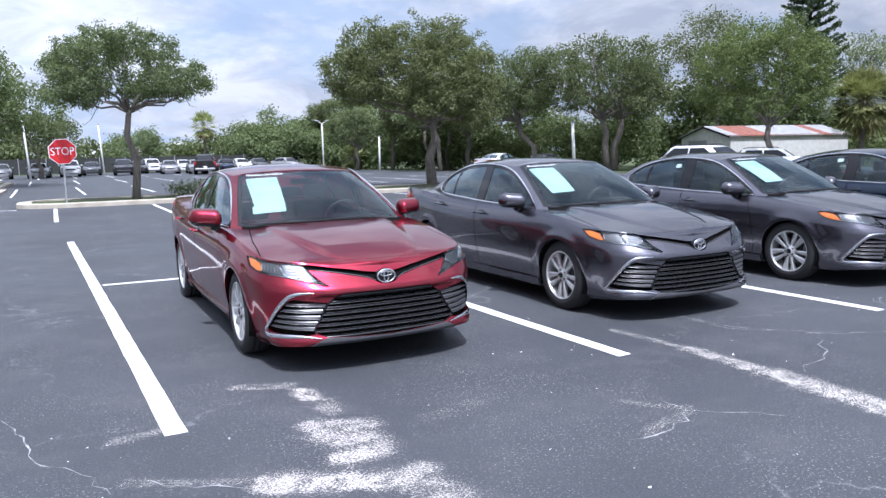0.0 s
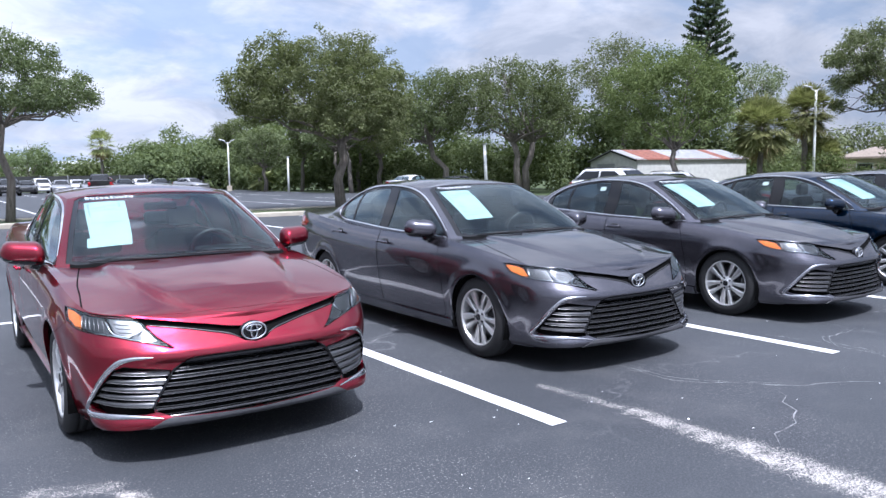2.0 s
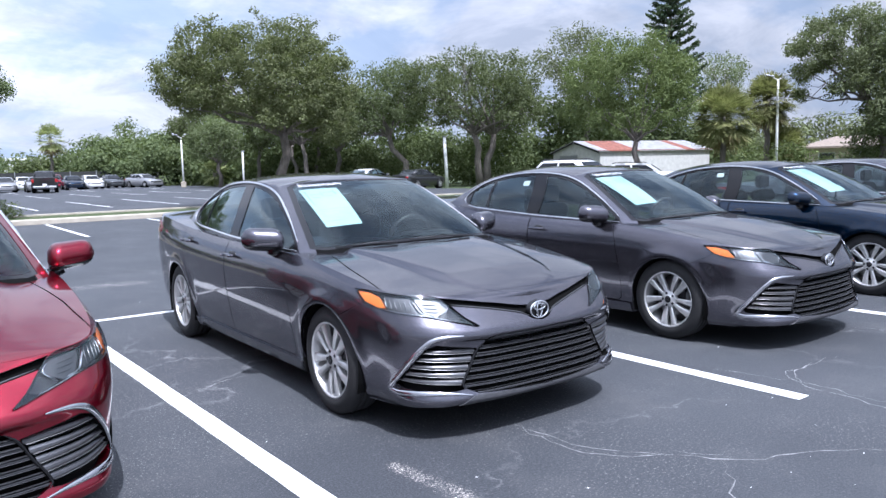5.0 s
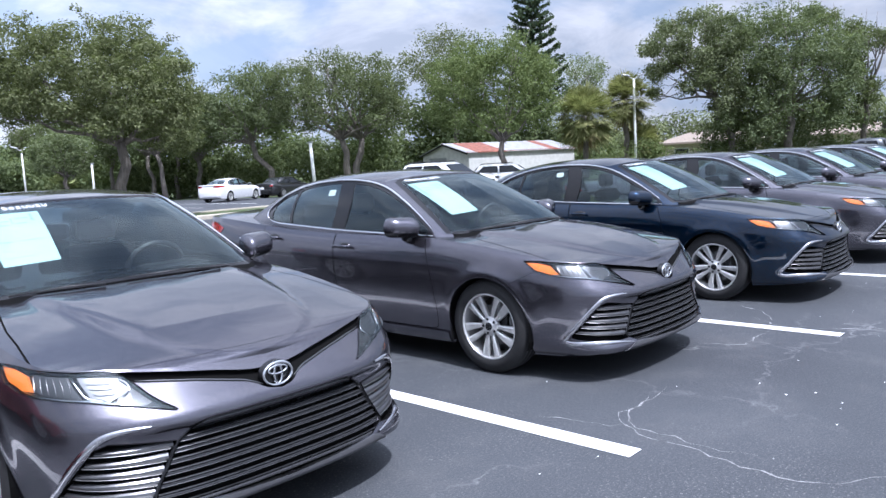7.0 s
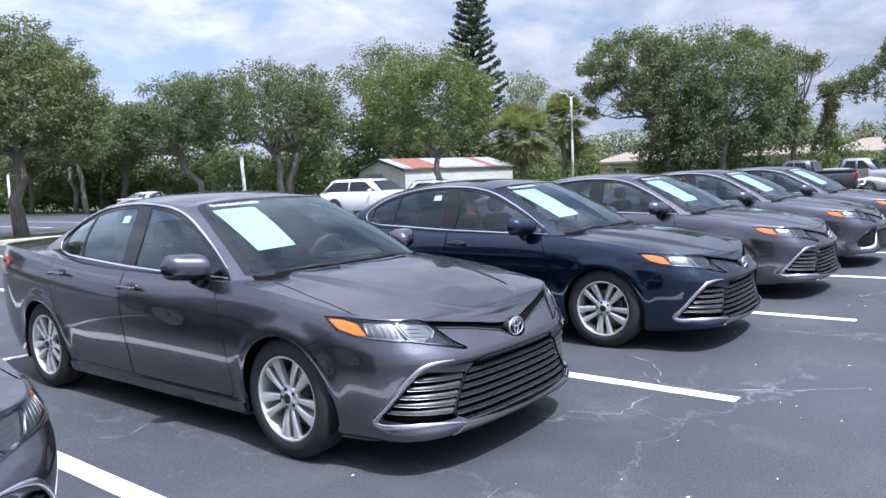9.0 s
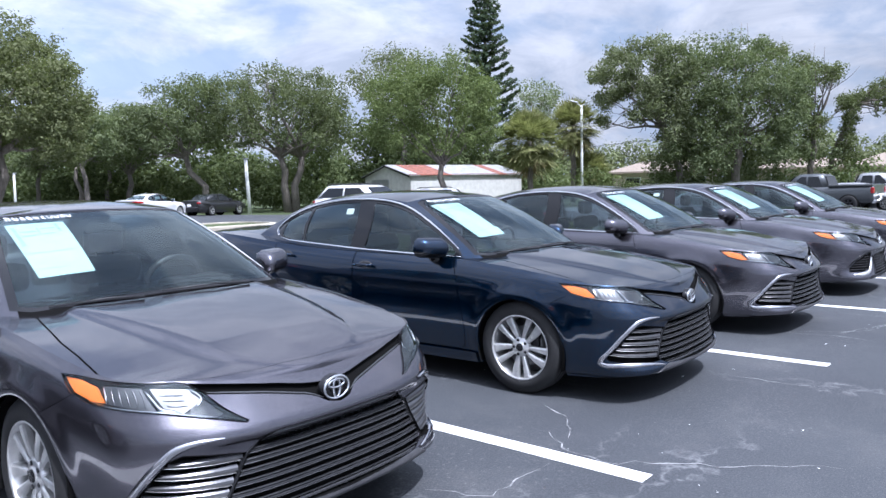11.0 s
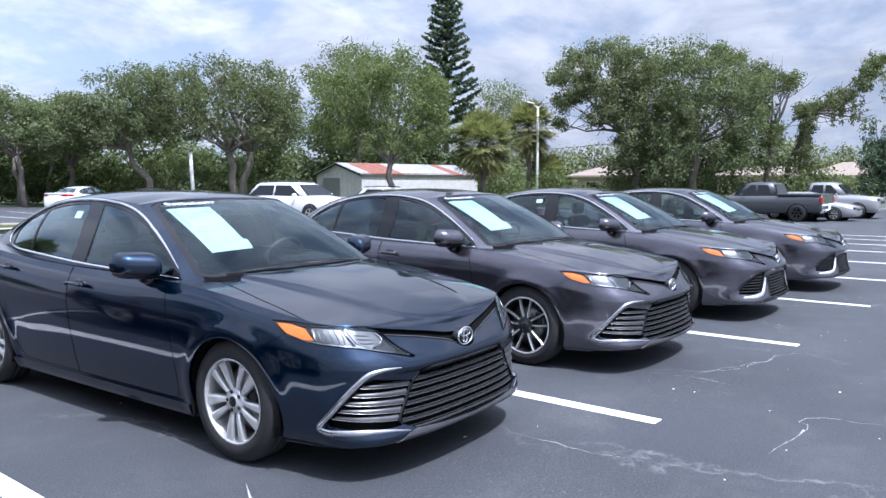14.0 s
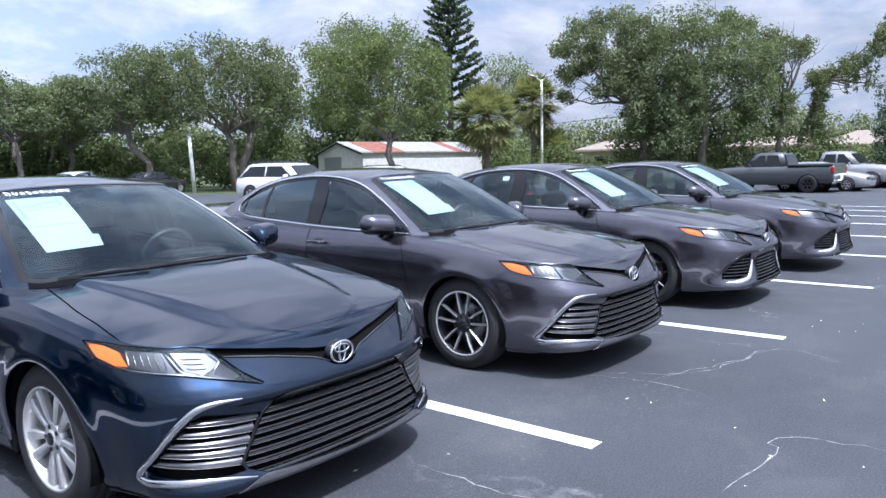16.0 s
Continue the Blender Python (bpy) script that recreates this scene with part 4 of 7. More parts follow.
# ---- the sedan: nose at y = 0, tail at y = 4.88, x to its left ----
FRONT_AXLE, REAR_AXLE, WHEEL_Z, ARCH = 0.965, 3.79, 0.334, 0.352
half = spline([(0, 0), (0.22, 0.006), (0.42, 0.028), (0.60, 0.082), (0.742, 0.175), (0.832, 0.31), (0.880, 0.51), (0.902, 0.78), (0.912, 1.1), (0.920, 1.6), (0.922, 2.2),
               (0.922, 2.8), (0.920, 3.3), (0.914, 3.8), (0.895, 4.2), (0.860, 4.5), (0.79, 4.71), (0.64, 4.81), (0.38, 4.86), (0, 4.88)], 900)
arc = np.concatenate([[0], np.cumsum(np.linalg.norm(np.diff(half, axis=0), axis=1))])
tang = np.gradient(half, arc, axis=0)
tang /= np.linalg.norm(tang, axis=1)[:, None]
tang[0], tang[-1] = (1, 0), (-1, 0)


def u_at_x(x):
    k = int(np.argmax(half[:, 0] > 0.80))
    return float(np.interp(x, half[:k, 0], arc[:k]))


def u_at_y(y):
    return float(np.interp(y, half[:, 1], arc))


def knots(front, side, rear_x=()):
    return Smooth(*[(u_at_x(x), z) for x, z in front], *[(u_at_y(y), z) for y, z in side], *[(arc[-1] - x, z) for x, z in rear_x])


top_edge = knots([(0, 0.730), (0.3, 0.744), (0.5, 0.764), (0.66, 0.784)], [(0.38, 0.806), (0.56, 0.832), (0.8, 0.868), (1.1, 0.908), (1.5, 0.940), (2.0, 0.952), (2.6, 0.962), (3.2, 0.985),
                  (3.7, 1.022), (4.2, 1.062), (4.5, 1.078), (4.72, 1.085)], [(0.4, 1.09), (0, 1.09)])


def low_edge(u):
    y, x = np.interp(u, arc, half[:, 1]), np.interp(u, arc, half[:, 0])
    sill = np.interp(y, [0, 0.17, 0.40, 0.6, 1.4, 3.4, 4.2, 4.88], [0.208, 0.208, 0.170, 0.165, 0.175, 0.175, 0.20, 0.27])
    for a in (FRONT_AXLE, REAR_AXLE):
        dy = np.abs(y - a)
        arch = WHEEL_Z + np.sqrt(np.maximum(ARCH ** 2 - dy ** 2, 0))
        sill = np.where((dy < ARCH) & (x > 0.7), np.maximum(sill, arch), sill)
    return sill


front_in = Smooth((0.0, 0.085), (0.195, 0.050), (0.212, 0.012), (0.226, -0.009), (0.248, -0.009), (0.28, 0.004), (0.36, 0.022), (0.46, 0.038), (0.535, 0.040), (0.568, 0.012), (0.595, 0.018), (0.625, 0.040), (0.66, 0.072), (0.69, 0.100), (0.74, 0.140), (0.80, 0.18))
corner_in = Smooth((0.0, 0.075), (0.165, 0.06), (0.185, 0.012), (0.205, -0.012), (0.235, -0.010), (0.28, 0.004), (0.36, 0.016), (0.46, 0.020), (0.54, 0.014), (0.585, 0.018), (0.62, 0.035), (0.66, 0.066), (0.69, 0.090), (0.74, 0.126), (0.80, 0.166))
side_in = Smooth((0.0, 0.100), (0.03, 0.082), (0.08, 0.068), *[(r, 0.150 * (0.75 - r) ** 2) for r in (0.16, 0.23, 0.30, 0.37, 0.44, 0.50, 0.56, 0.62, 0.68)], (0.74, 0.0), (0.80, 0.005), (0.88, 0.018), (0.94, 0.036), (1.0, 0.068), (1.1, 0.13))
rear_in = Smooth((0.0, 0.12), (0.25, 0.10), (0.32, 0.04), (0.42, 0.005), (0.60, 0.0), (0.75, 0.02), (0.9, 0.05), (1.0, 0.055), (1.06, 0.03), (1.09, 0.04), (1.2, 0.1))


def hull(u, v):
    """The lower body, from sill to shoulder; u runs along the outline, v is the height."""
    u, v = np.asarray(u, float), np.asarray(v, float)
    s = np.sign(u) + (u == 0)
    w = np.abs(u)
    over = w > arc[-1]
    w = np.where(over, 2 * arc[-1] - w, w)
    s = np.where(over, -s, s)
    x, y = np.interp(w, arc, half[:, 0]), np.interp(w, arc, half[:, 1])
    tx, ty = np.interp(w, arc, tang[:, 0]), np.interp(w, arc, tang[:, 1])
    nx, ny = ty, -tx
    f, r = np.clip(-ny, 0, 1) ** 1.6, np.clip(ny, 0, 1) ** 1.6
    f, r = np.where(y < 2.4, f, 0), np.where(y > 2.4, r, 0)
    k = np.clip(1 - f - r, 0, 1)
    rel = (v - 0.175) / (top_edge(w) - 0.175)
    c = np.clip((x - 0.46) / 0.24, 0, 1)
    c = c * c * (3 - 2 * c)
    d = f * ((1 - c) * front_in(v) + c * corner_in(v)) + k * side_in(rel) + r * rear_in(v)
    # swelling over the wheels, and the crease that climbs along the doors
    for a in (FRONT_AXLE, REAR_AXLE):
        ring = np.hypot(y - a, (v - WHEEL_Z))
        d = d - k * 0.014 * np.exp(-((ring - ARCH - 0.02) / 0.055) ** 2)
    crease = 0.705 + 0.05 * (y - 1.2) / 2.6
    d = d - k * 0.0015 * np.exp(-((v - crease) / 0.08) ** 2) * np.clip((y - 0.9) / 0.5, 0, 1)
    reach = np.clip((y - 1.25) / 0.5, 0, 1) * np.clip((3.42 - y) / 0.5, 0, 1)
    scoop = 0.31 + 0.135 * (y - 1.5)
    d = d + k * 0.002 * np.exp(-((v - scoop) / 0.12) ** 2) * (reach * reach * (3 - 2 * reach))
    # the lower corners of the bumper are squarer than its waist
    d = d - 0.038 * np.exp(-((v - 0.235) / 0.075) ** 2) * np.clip(4 * f * (1 - f), 0, 1) * (y < 1.0)
    return np.stack([s * (x - nx * d), y - ny * d, v], axis=1)


spine = Smooth((0.05, 0.722), (0.09, 0.734), (0.16, 0.764), (0.3, 0.808), (0.5, 0.855), (0.75, 0.902), (1.0, 0.938), (1.25, 0.963), (1.5, 0.978), (2.4, 0.98), (3.4, 1.02), (4.0, 1.085), (4.35, 1.108), (4.7, 1.112), (4.88, 1.088))


def deck(u, v):
    """The hood and boot lid: v runs from the centre line (0) to the shoulder (1)."""
    u, v = np.asarray(u, float), np.asarray(v, float)
    e = hull(u, top_edge(np.abs(u)))
    s = np.abs(v)
    y = e[:, 1]
    c = spine(y)
    z = e[:, 2] + (c - e[:, 2]) * (1 - s ** 2.2)
    fade = np.clip((y - 0.12) / 0.35, 0, 1) * np.clip((1.7 - y) / 0.3, 0, 1)
    line = 0.66 - 0.22 * np.clip((1.3 - y) / 1.2, 0, 1)
    z = z + fade * 0.020 / (1 + np.exp(np.clip((s - line) / 0.020, -40, 40)))
    z = z - fade * 0.002 * np.exp(-((s - 0.22) / 0.16) ** 2)
    return np.stack([e[:, 0] * v, y, z], axis=1)


# glasshouse: base and top rings, each from the front centre round to the rear centre
base_ring = np.vstack([spline([(0, 1.175, 0.945), (0.36, 1.200, 0.940), (0.66, 1.275, 0.930), (0.814, 1.425, 0.915)], 40),
                       spline([(0.814, 1.425, 0.915), (0.826, 1.85, 0.918), (0.826, 2.40, 0.925), (0.815, 3.00, 0.940), (0.785, 3.55, 0.975), (0.700, 4.08, 1.045)], 80)[1:],
                       spline([(0.700, 4.08, 1.045), (0.52, 4.16, 1.065), (0.25, 4.205, 1.075), (0, 4.215, 1.075)], 30)[1:]])
top_ring = np.vstack([spline([(0, 2.045, 1.408), (0.27, 2.063, 1.404), (0.475, 2.112, 1.393), (0.604, 2.215, 1.366)], 40),
                      spline([(0.604, 2.215, 1.366), (0.630, 2.45, 1.398), (0.632, 2.75, 1.407), (0.619, 3.05, 1.398), (0.588, 3.30, 1.371), (0.555, 3.50, 1.334)], 80)[1:],
                      spline([(0.555, 3.50, 1.334), (0.42, 3.585, 1.352), (0.22, 3.63, 1.362), (0, 3.645, 1.366)], 30)[1:]])
RING_N = len(base_ring)
A_POST, C_POST = 39.0, 118.0


def ring_at(ring, u):
    i = np.arange(RING_N)
    return np.stack([np.interp(np.abs(u), i, ring[:, k]) for k in range(3)], axis=1)


def cabin(u, v):
    """Glass and pillars; u is the place along the ring (scaled), v from the belt (0) to the roof's edge (1)."""
    u, v = np.asarray(u, float) * 30.0, np.asarray(v, float)
    s = np.sign(u) + (u == 0)
    a = np.abs(u)
    over = a > RING_N - 1
    a = np.where(over, 2 * (RING_N - 1) - a, a)
    s = np.where(over, -s, s)
    b, t = ring_at(base_ring, a), ring_at(top_ring, a)
    p = b + (t - b) * v[:, None]
    side = np.clip((a - A_POST) / 8, 0, 1) * np.clip((C_POST - a) / 8, 0, 1)
    bulge = 4 * v * (1 - v)
    p[:, 0] += bulge * (0.030 * side)
    frontw = np.clip((A_POST - a) / A_POST, 0, 1) ** 0.5
    rearw = np.clip((a - C_POST) / 29.0, 0, 1) ** 0.5
    p[:, 2] += bulge * (0.030 * frontw + 0.040 * rearw + 0.012 * (1 - side))
    p[:, 1] += -bulge * 0.012 * frontw
    p[:, 0] *= s
    return p


def roof(u, v):
    u, v = np.asarray(u, float) * 30.0, np.asarray(v, float)
    a = np.clip(np.abs(u), 0, RING_N - 1)
    e = ring_at(top_ring, a)
    y = e[:, 1]
    crown = Smooth((2.04, 1.408), (2.2, 1.432), (2.45, 1.452), (2.75, 1.460), (3.05, 1.450), (3.35, 1.420), (3.65, 1.366))(y)
    s = np.abs(v)
    z = e[:, 2] + (np.maximum(crown, e[:, 2]) - e[:, 2]) * (1 - s ** 2.4)
    return np.stack([e[:, 0] * v, y, z], axis=1)


def lathe_into(bm, profile, n=40, axis="x"):
    """Turn a profile of (along, radius) round the x axis."""
    rings = [[bm.verts.new((a, r * math.cos(t), r * math.sin(t))) for t in (2 * math.pi * k / n for k in range(n))] for a, r in profile]
    for p, q in zip(rings, rings[1:]):
        for k in range(n):
            f = bm.faces.new((p[k], p[(k + 1) % n], q[(k + 1) % n], q[k]))
            f.smooth = True


def wheel_parts(car, x, y, side, style):
    """A wheel as a part with its tyre, rim, spokes and disc. side: +1 or -1."""
    w = part("wheel", lathed([(0.02, 0.0), (0.02, 0.05)]), STEEL, car)
    w.matrix_basis = Matrix.Translation((x, y, WHEEL_Z)) @ (Matrix.Rotation(math.pi, 4, "Z") if side < 0 else Matrix.Identity(4))
    R = WHEEL_Z
    rim_r = 0.230 if style == "silver" else 0.235
    bm = bmesh.new()
    lathe_into(bm, [(-0.10, rim_r - 0.004), (-0.108, rim_r + 0.02), (-0.106, R - 0.05), (-0.094, R - 0.018), (-0.075, R - 0.004), (-0.06, R), (-0.058, R - 0.008), (-0.05, R - 0.008), (-0.048, R), (-0.016, R),
                    (-0.014, R - 0.008), (-0.006, R - 0.008), (-0.004, R), (0.03, R), (0.032, R - 0.008), (0.04, R - 0.008), (0.042, R), (0.06, R), (0.076, R - 0.004),
                    (0.094, R - 0.018), (0.106, R - 0.05), (0.110, rim_r + 0.045), (0.107, rim_r + 0.02), (0.100, rim_r + 0.004), (0.096, rim_r - 0.004)], 56)
    part("tyre", bm, RUBBER, w, "black tyre")
    bm = bmesh.new()
    lathe_into(bm, [(-0.10, rim_r - 0.005), (-0.09, rim_r - 0.02), (0.05, rim_r - 0.022), (0.082, rim_r - 0.010), (0.094, rim_r - 0.008), (0.101, rim_r - 0.004), (0.101, rim_r + 0.004), (0.095, rim_r + 0.007)], 56)
    part("rim", bm, ALLOY if style == "silver" else ALLOY_DARK, w, "alloy rim")
    if style == "cut":
        part("rim_lip", lathed([(0.099, rim_r - 0.010), (0.1035, rim_r - 0.006), (0.1035, rim_r + 0.002), (0.099, rim_r + 0.005)], 56), ALLOY, w, "bright machined rim lip")
    part("brake_disc", lathed([(0.0, 0.0), (0.02, 0.04), (0.02, 0.145), (0.0, 0.15), (-0.05, rim_r - 0.03)]), STEEL, w)
    bm = bmesh.new()
    box_into(bm, 0.02, 0.10, 0.05, 0.05, 0.06, 0.13, 0.012)
    part("brake_caliper", bm, ALLOY_DARK, w)
    count = 10
    for i in range(count):
        bm = bmesh.new()
        twist = (0.13 if i % 2 else -0.05) if style == "silver" else ((-0.07 if i % 2 else 0.07) if style == "cut" else (0.0 if i % 2 else 0.12))
        wide0, wide1 = (0.0095, 0.0315 if i % 2 else 0.0235) if style == "silver" else ((0.0070, 0.0078) if style == "cut" else (0.010, 0.009))
        rows = []
        for j, (r, xo) in enumerate(((0.045, 0.076), (0.09, 0.085), (0.15, 0.089), (rim_r - 0.012, 0.090))):
            h = wide0 + (wide1 - wide0) * j / 3
            a = 2 * math.pi * i / count + twist * (j / 3)
            c, s = math.cos(a), math.sin(a)
            ring = []
            for off, dep in ((-h, -0.030), (-h, -0.006), (-h * 0.55, 0.0), (h * 0.55, 0.0), (h, -0.006), (h, -0.030)):
                ring.append(bm.verts.new((xo + dep, r * c - off * s, r * s + off * c)))
            rows.append(ring)
        for a2, b2 in zip(rows, rows[1:]):
            for k in range(6):
                bm.faces.new((a2[k], b2[k], b2[(k + 1) % 6], a2[(k + 1) % 6]))
        bmesh.ops.recalc_face_normals(bm, faces=bm.faces[:])
        part("spoke", bm, {"silver": ALLOY, "cut": ALLOY, "black": ALLOY_DARK}[style], w)
    part("hub_cap", lathed([(0.05, 0.072), (0.078, 0.070), (0.084, 0.064), (0.084, 0.039), (0.090, 0.037), (0.092, 0.031), (0.092, 0.0)]), ALLOY if style == "silver" else ALLOY_DARK, w)
    part("centre_cap", lathed([(0.090, 0.030), (0.096, 0.027), (0.096, 0.0)]), GLOSS_BLACK, w)
    for i in range(5):
        a = 2 * math.pi * (i + 0.5) / 5
        nut = lathed([(0.07, 0.0115), (0.0875, 0.0110), (0.0875, 0.0)], 8)
        part("wheel_nut", nut, ALLOY_DARK, w, m=Matrix.Translation((0, 0.053 * math.cos(a), 0.053 * math.sin(a))))
    return w


def lathed(profile, n=32):
    bm = bmesh.new()
    lathe_into(bm, profile, n)
    return bm


def ribbon_tube(skin, uv, r, lift, flip=1, n=60, closed=False, taper=True):
    """A tube along a line on a skin."""
    pts = spline(uv, n)
    p = skin.place(pts[:, 0], pts[:, 1]) + skin.normal(pts[:, 0], pts[:, 1]) * lift
    p = p * np.array([flip, 1, 1])
    rr = [r * (min(1.0, 0.25 + 6 * min(i, n - 1 - i) / n) if taper else 1.0) for i in range(n)]
    return tube([tuple(q) for q in p], rr, 6)


def build_sedan(style, wheels, paint):
    """style: 'slats' or 'mesh' grille. Returns the thing, at the origin."""
    car = thing("sedan", "sedan", "car")
    # columns, closer together at the nose, the door cuts and the wheel arches
    us = list(np.linspace(0, u_at_y(0.6), 62)) + list(np.arange(u_at_y(0.6) + 0.02, u_at_y(4.3), 0.028)) + list(np.linspace(u_at_y(4.32), arc[-1], 40))
    for a in (FRONT_AXLE, REAR_AXLE):
        for d in (ARCH - 1e-4, ARCH + 1e-4, ARCH - 0.004, ARCH - 0.012, ARCH - 0.024):
            us += [u_at_y(a - d), u_at_y(a + d)]
    us = np.array(sorted(us))
    lower = Skin(hull, us, low_edge, top_edge, 40)
    F = lambda pts: [(u_at_x(x), z) for x, z in pts]
    S = lambda pts: [(u_at_y(y), z) for y, z in pts]

    def curve(pts, n=26):
        return [tuple(q) for q in spline(pts, n)]

    # lamps
    head = curve([(1.290, 0.808), (1.190, 0.808), (1.075, 0.801), (0.875, 0.790), (0.684, 0.776), (0.594, 0.728), (0.515, 0.667), (0.440, 0.621)], 30) + curve([(0.450, 0.619), (0.580, 0.649), (0.780, 0.687), (0.900, 0.700), (1.000, 0.711), (1.100, 0.724)], 22) + [(1.195, 0.748)]
    lower.cut("headlight", head)
    tail = S([(4.36, 0.93), (4.30, 0.98), (4.50, 1.03)]) + [(arc[-1] - 0.62, 1.03), (arc[-1] - 0.40, 1.0), (arc[-1] - 0.40, 0.93), (arc[-1] - 0.66, 0.90)]
    lower.cut("tail_lamp", tail)
    # upper grille strip, dipping to the badge
    strip = curve([(0.0, 0.683), (0.12, 0.694), (0.25, 0.717), (0.42, 0.742), (0.55, 0.760), (0.670, 0.776)], 20) + curve([(0.600, 0.731), (0.410, 0.704), (0.335, 0.693), (0.214, 0.669), (0.139, 0.653), (0.100, 0.640), (0.066, 0.618), (0.0, 0.604)], 26)
    strip = [(-0.02, strip[0][1])] + strip + [(-0.02, strip[-1][1])]
    lower.cut("upper_grille", strip)
    if style == "slats":
        gr = [(-0.02, 0.566), (0.0, 0.566), (0.25, 0.568), (0.335, 0.566), (0.372, 0.552), (0.447, 0.500), (0.492, 0.420), (0.552, 0.314), (0.535, 0.292), (0.465, 0.264), (0.28, 0.254), (0.0, 0.245), (-0.02, 0.245)]
        wing = [(0.458, 0.502), (0.60, 0.524), (0.70, 0.540), (0.755, 0.522), (0.822, 0.453), (0.905, 0.366), (0.950, 0.322), (0.93, 0.303), (0.86, 0.297), (0.733, 0.292), (0.60, 0.285), (0.550, 0.290), (0.560, 0.312), (0.502, 0.418)]
        lower.cut("lower_grille", gr)
        lower.cut("side_vent", wing)
        holes = [gr, wing]
    else:
        mid = [(-0.02, 0.515)] + F([(0.0, 0.515), (0.28, 0.505), (0.36, 0.47), (0.33, 0.36), (0.40, 0.27), (0.36, 0.245), (0.0, 0.24)]) + [(-0.02, 0.24)]
        vent = F([(0.445, 0.540), (0.60, 0.522), (0.72, 0.455), (0.785, 0.365), (0.785, 0.308), (0.63, 0.312), (0.53, 0.345), (0.475, 0.44)])
        lower.cut("lower_grille", mid)
        lower.cut("side_vent", vent)
        holes = [mid, vent]
    lower.cut("front_bumper_lip", [(-0.02, 0.241), (0, 0.241), (0.28, 0.250), (0.465, 0.260), (0.50, 0.252), (0.575, 0.212), (0.64, 0.190), (0.64, 0.12), (0, 0.12), (-0.02, 0.12)])
    # doors, with the narrow gaps round them
    d1 = S([(1.56, 0.99), (1.49, 0.80), (1.45, 0.60), (1.435, 0.40), (1.45, 0.29), (1.49, 0.262), (2.545, 0.262), (2.560, 0.60), (2.575, 0.99)])
    d2 = S([(2.580, 0.99), (2.565, 0.60), (2.55, 0.262), (3.28, 0.262), (3.36, 0.36), (3.44, 0.52), (3.52, 0.66), (3.58, 0.80), (3.60, 1.06), (3.0, 1.03)])
    lower.cut("front_door", d1, 0.0055)
    lower.cut("rear_door", d2, 0.0055)
    # bumper joints
    lower.cut("front_bumper", [(-0.02, 0.79), (0, 0.79), (0.9, 0.84), (1.185, 0.75), (1.30, 0.694), (1.44, 0.630), (1.44, 0.14), (0, 0.14), (-0.02, 0.14)], 0.0)
    lower.cut("fender_joint", [(1.185, 0.752), (1.30, 0.6965), (1.44, 0.6325), (1.44, 0.6275), (1.30, 0.6915), (1.182, 0.747)])
    lower.zones[-1] = ("seam", lower.zones[-1][1])
    lower.cut("rear_bumper", S([(4.24, 0.86), (4.24, 0.15)]) + [(arc[-1] + 0.02, 0.15), (arc[-1] + 0.02, 0.80)] + S([(4.70, 0.84)]), 0.004)
    lower.cut("rocker", S([(1.34, 0.255), (1.34, 0.10), (3.42, 0.10), (3.42, 0.255)]))
    lower.finish()

    body_bits = [lower.panel(["base", "rocker"], 0, 0.03)]
    # hood, boot lid and the deck between
    nose_us = np.array(sorted(set(list(us))))
    top = Skin(deck, nose_us, lambda u: u * 0, lambda u: u * 0 + 1, 30, True)
    hood_poly = [(0.450, -0.02), (0.456, 0.10), (0.470, 0.25), (0.521, 0.60), (0.60, 0.88), (0.68, 1.01), (u_at_y(0.46), 1.01), (u_at_y(0.56), 0.975), (u_at_y(0.68), 0.945), (u_at_y(0.87), 0.915), (u_at_y(1.15), 0.850), (u_at_y(1.44), 0.775), (u_at_y(1.46), 0.75), (u_at_y(1.345), 0.50), (u_at_y(1.275), -0.02)]
    top.cut("hood", hood_poly, 0.010)
    top.cut("trunk_lid", [(u_at_y(4.10), -0.02), (u_at_y(4.10), 0.80), (u_at_y(4.5), 0.82), (arc[-1] - 0.3, 0.9), (arc[-1] + 0.02, 0.9), (arc[-1] + 0.02, -0.02)], 0.004)
    top.finish()
    body_bits.append(top.panel("base"))

    # glasshouse
    pillar = Skin(cabin, np.linspace(0, (RING_N - 1) / 30.0, 190), lambda u: u * 0, lambda u: u * 0 + 1, 34)
    ws = [(-0.02, 0.095), (0.55, 0.092), (0.95, 0.09), (1.085, 0.11), (1.09, 0.55), (1.07, 0.93), (1.00, 0.955), (0.6, 0.962), (-0.02, 0.965)]
    pillar.cut("windshield", ws)
    pillar.cut("frit", [(-0.02, 0.06), (0.55, 0.058), (1.0, 0.056), (1.165, 0.085), (1.18, 0.55), (1.165, 0.945), (1.08, 0.978), (0.6, 0.985), (-0.02, 0.988)])
    pillar.cut("cowl_band", [(-0.02, -0.02), (1.10, -0.02), (1.10, 0.12), (-0.02, 0.12)])
    end = (RING_N - 1) / 30.0
    pillar.cut("rear_glass", [(end + 0.02, 0.08), (end - 0.6, 0.08), (end - 0.86, 0.12), (end - 0.84, 0.90), (end - 0.6, 0.94), (end + 0.02, 0.95)])
    dlo_top = [(1.535, 0.985), (1.74, 1.110), (1.97, 1.232), (2.16, 1.314), (2.36, 1.366), (2.60, 1.388), (2.86, 1.386), (3.10, 1.366), (3.34, 1.324), (3.55, 1.260), (3.69, 1.185)]
    dlo_low = [(3.728, 1.118), (3.685, 1.068), (3.50, 1.030), (2.62, 0.985), (1.90, 0.962), (1.515, 0.955)]
    arch_top = [tuple(q) for q in spline(dlo_top, 40)]
    dlo = arch_top + dlo_low
    dlo_uv = pillar.find((1, 2), dlo)
    pillar.cut("frame", dlo_uv)
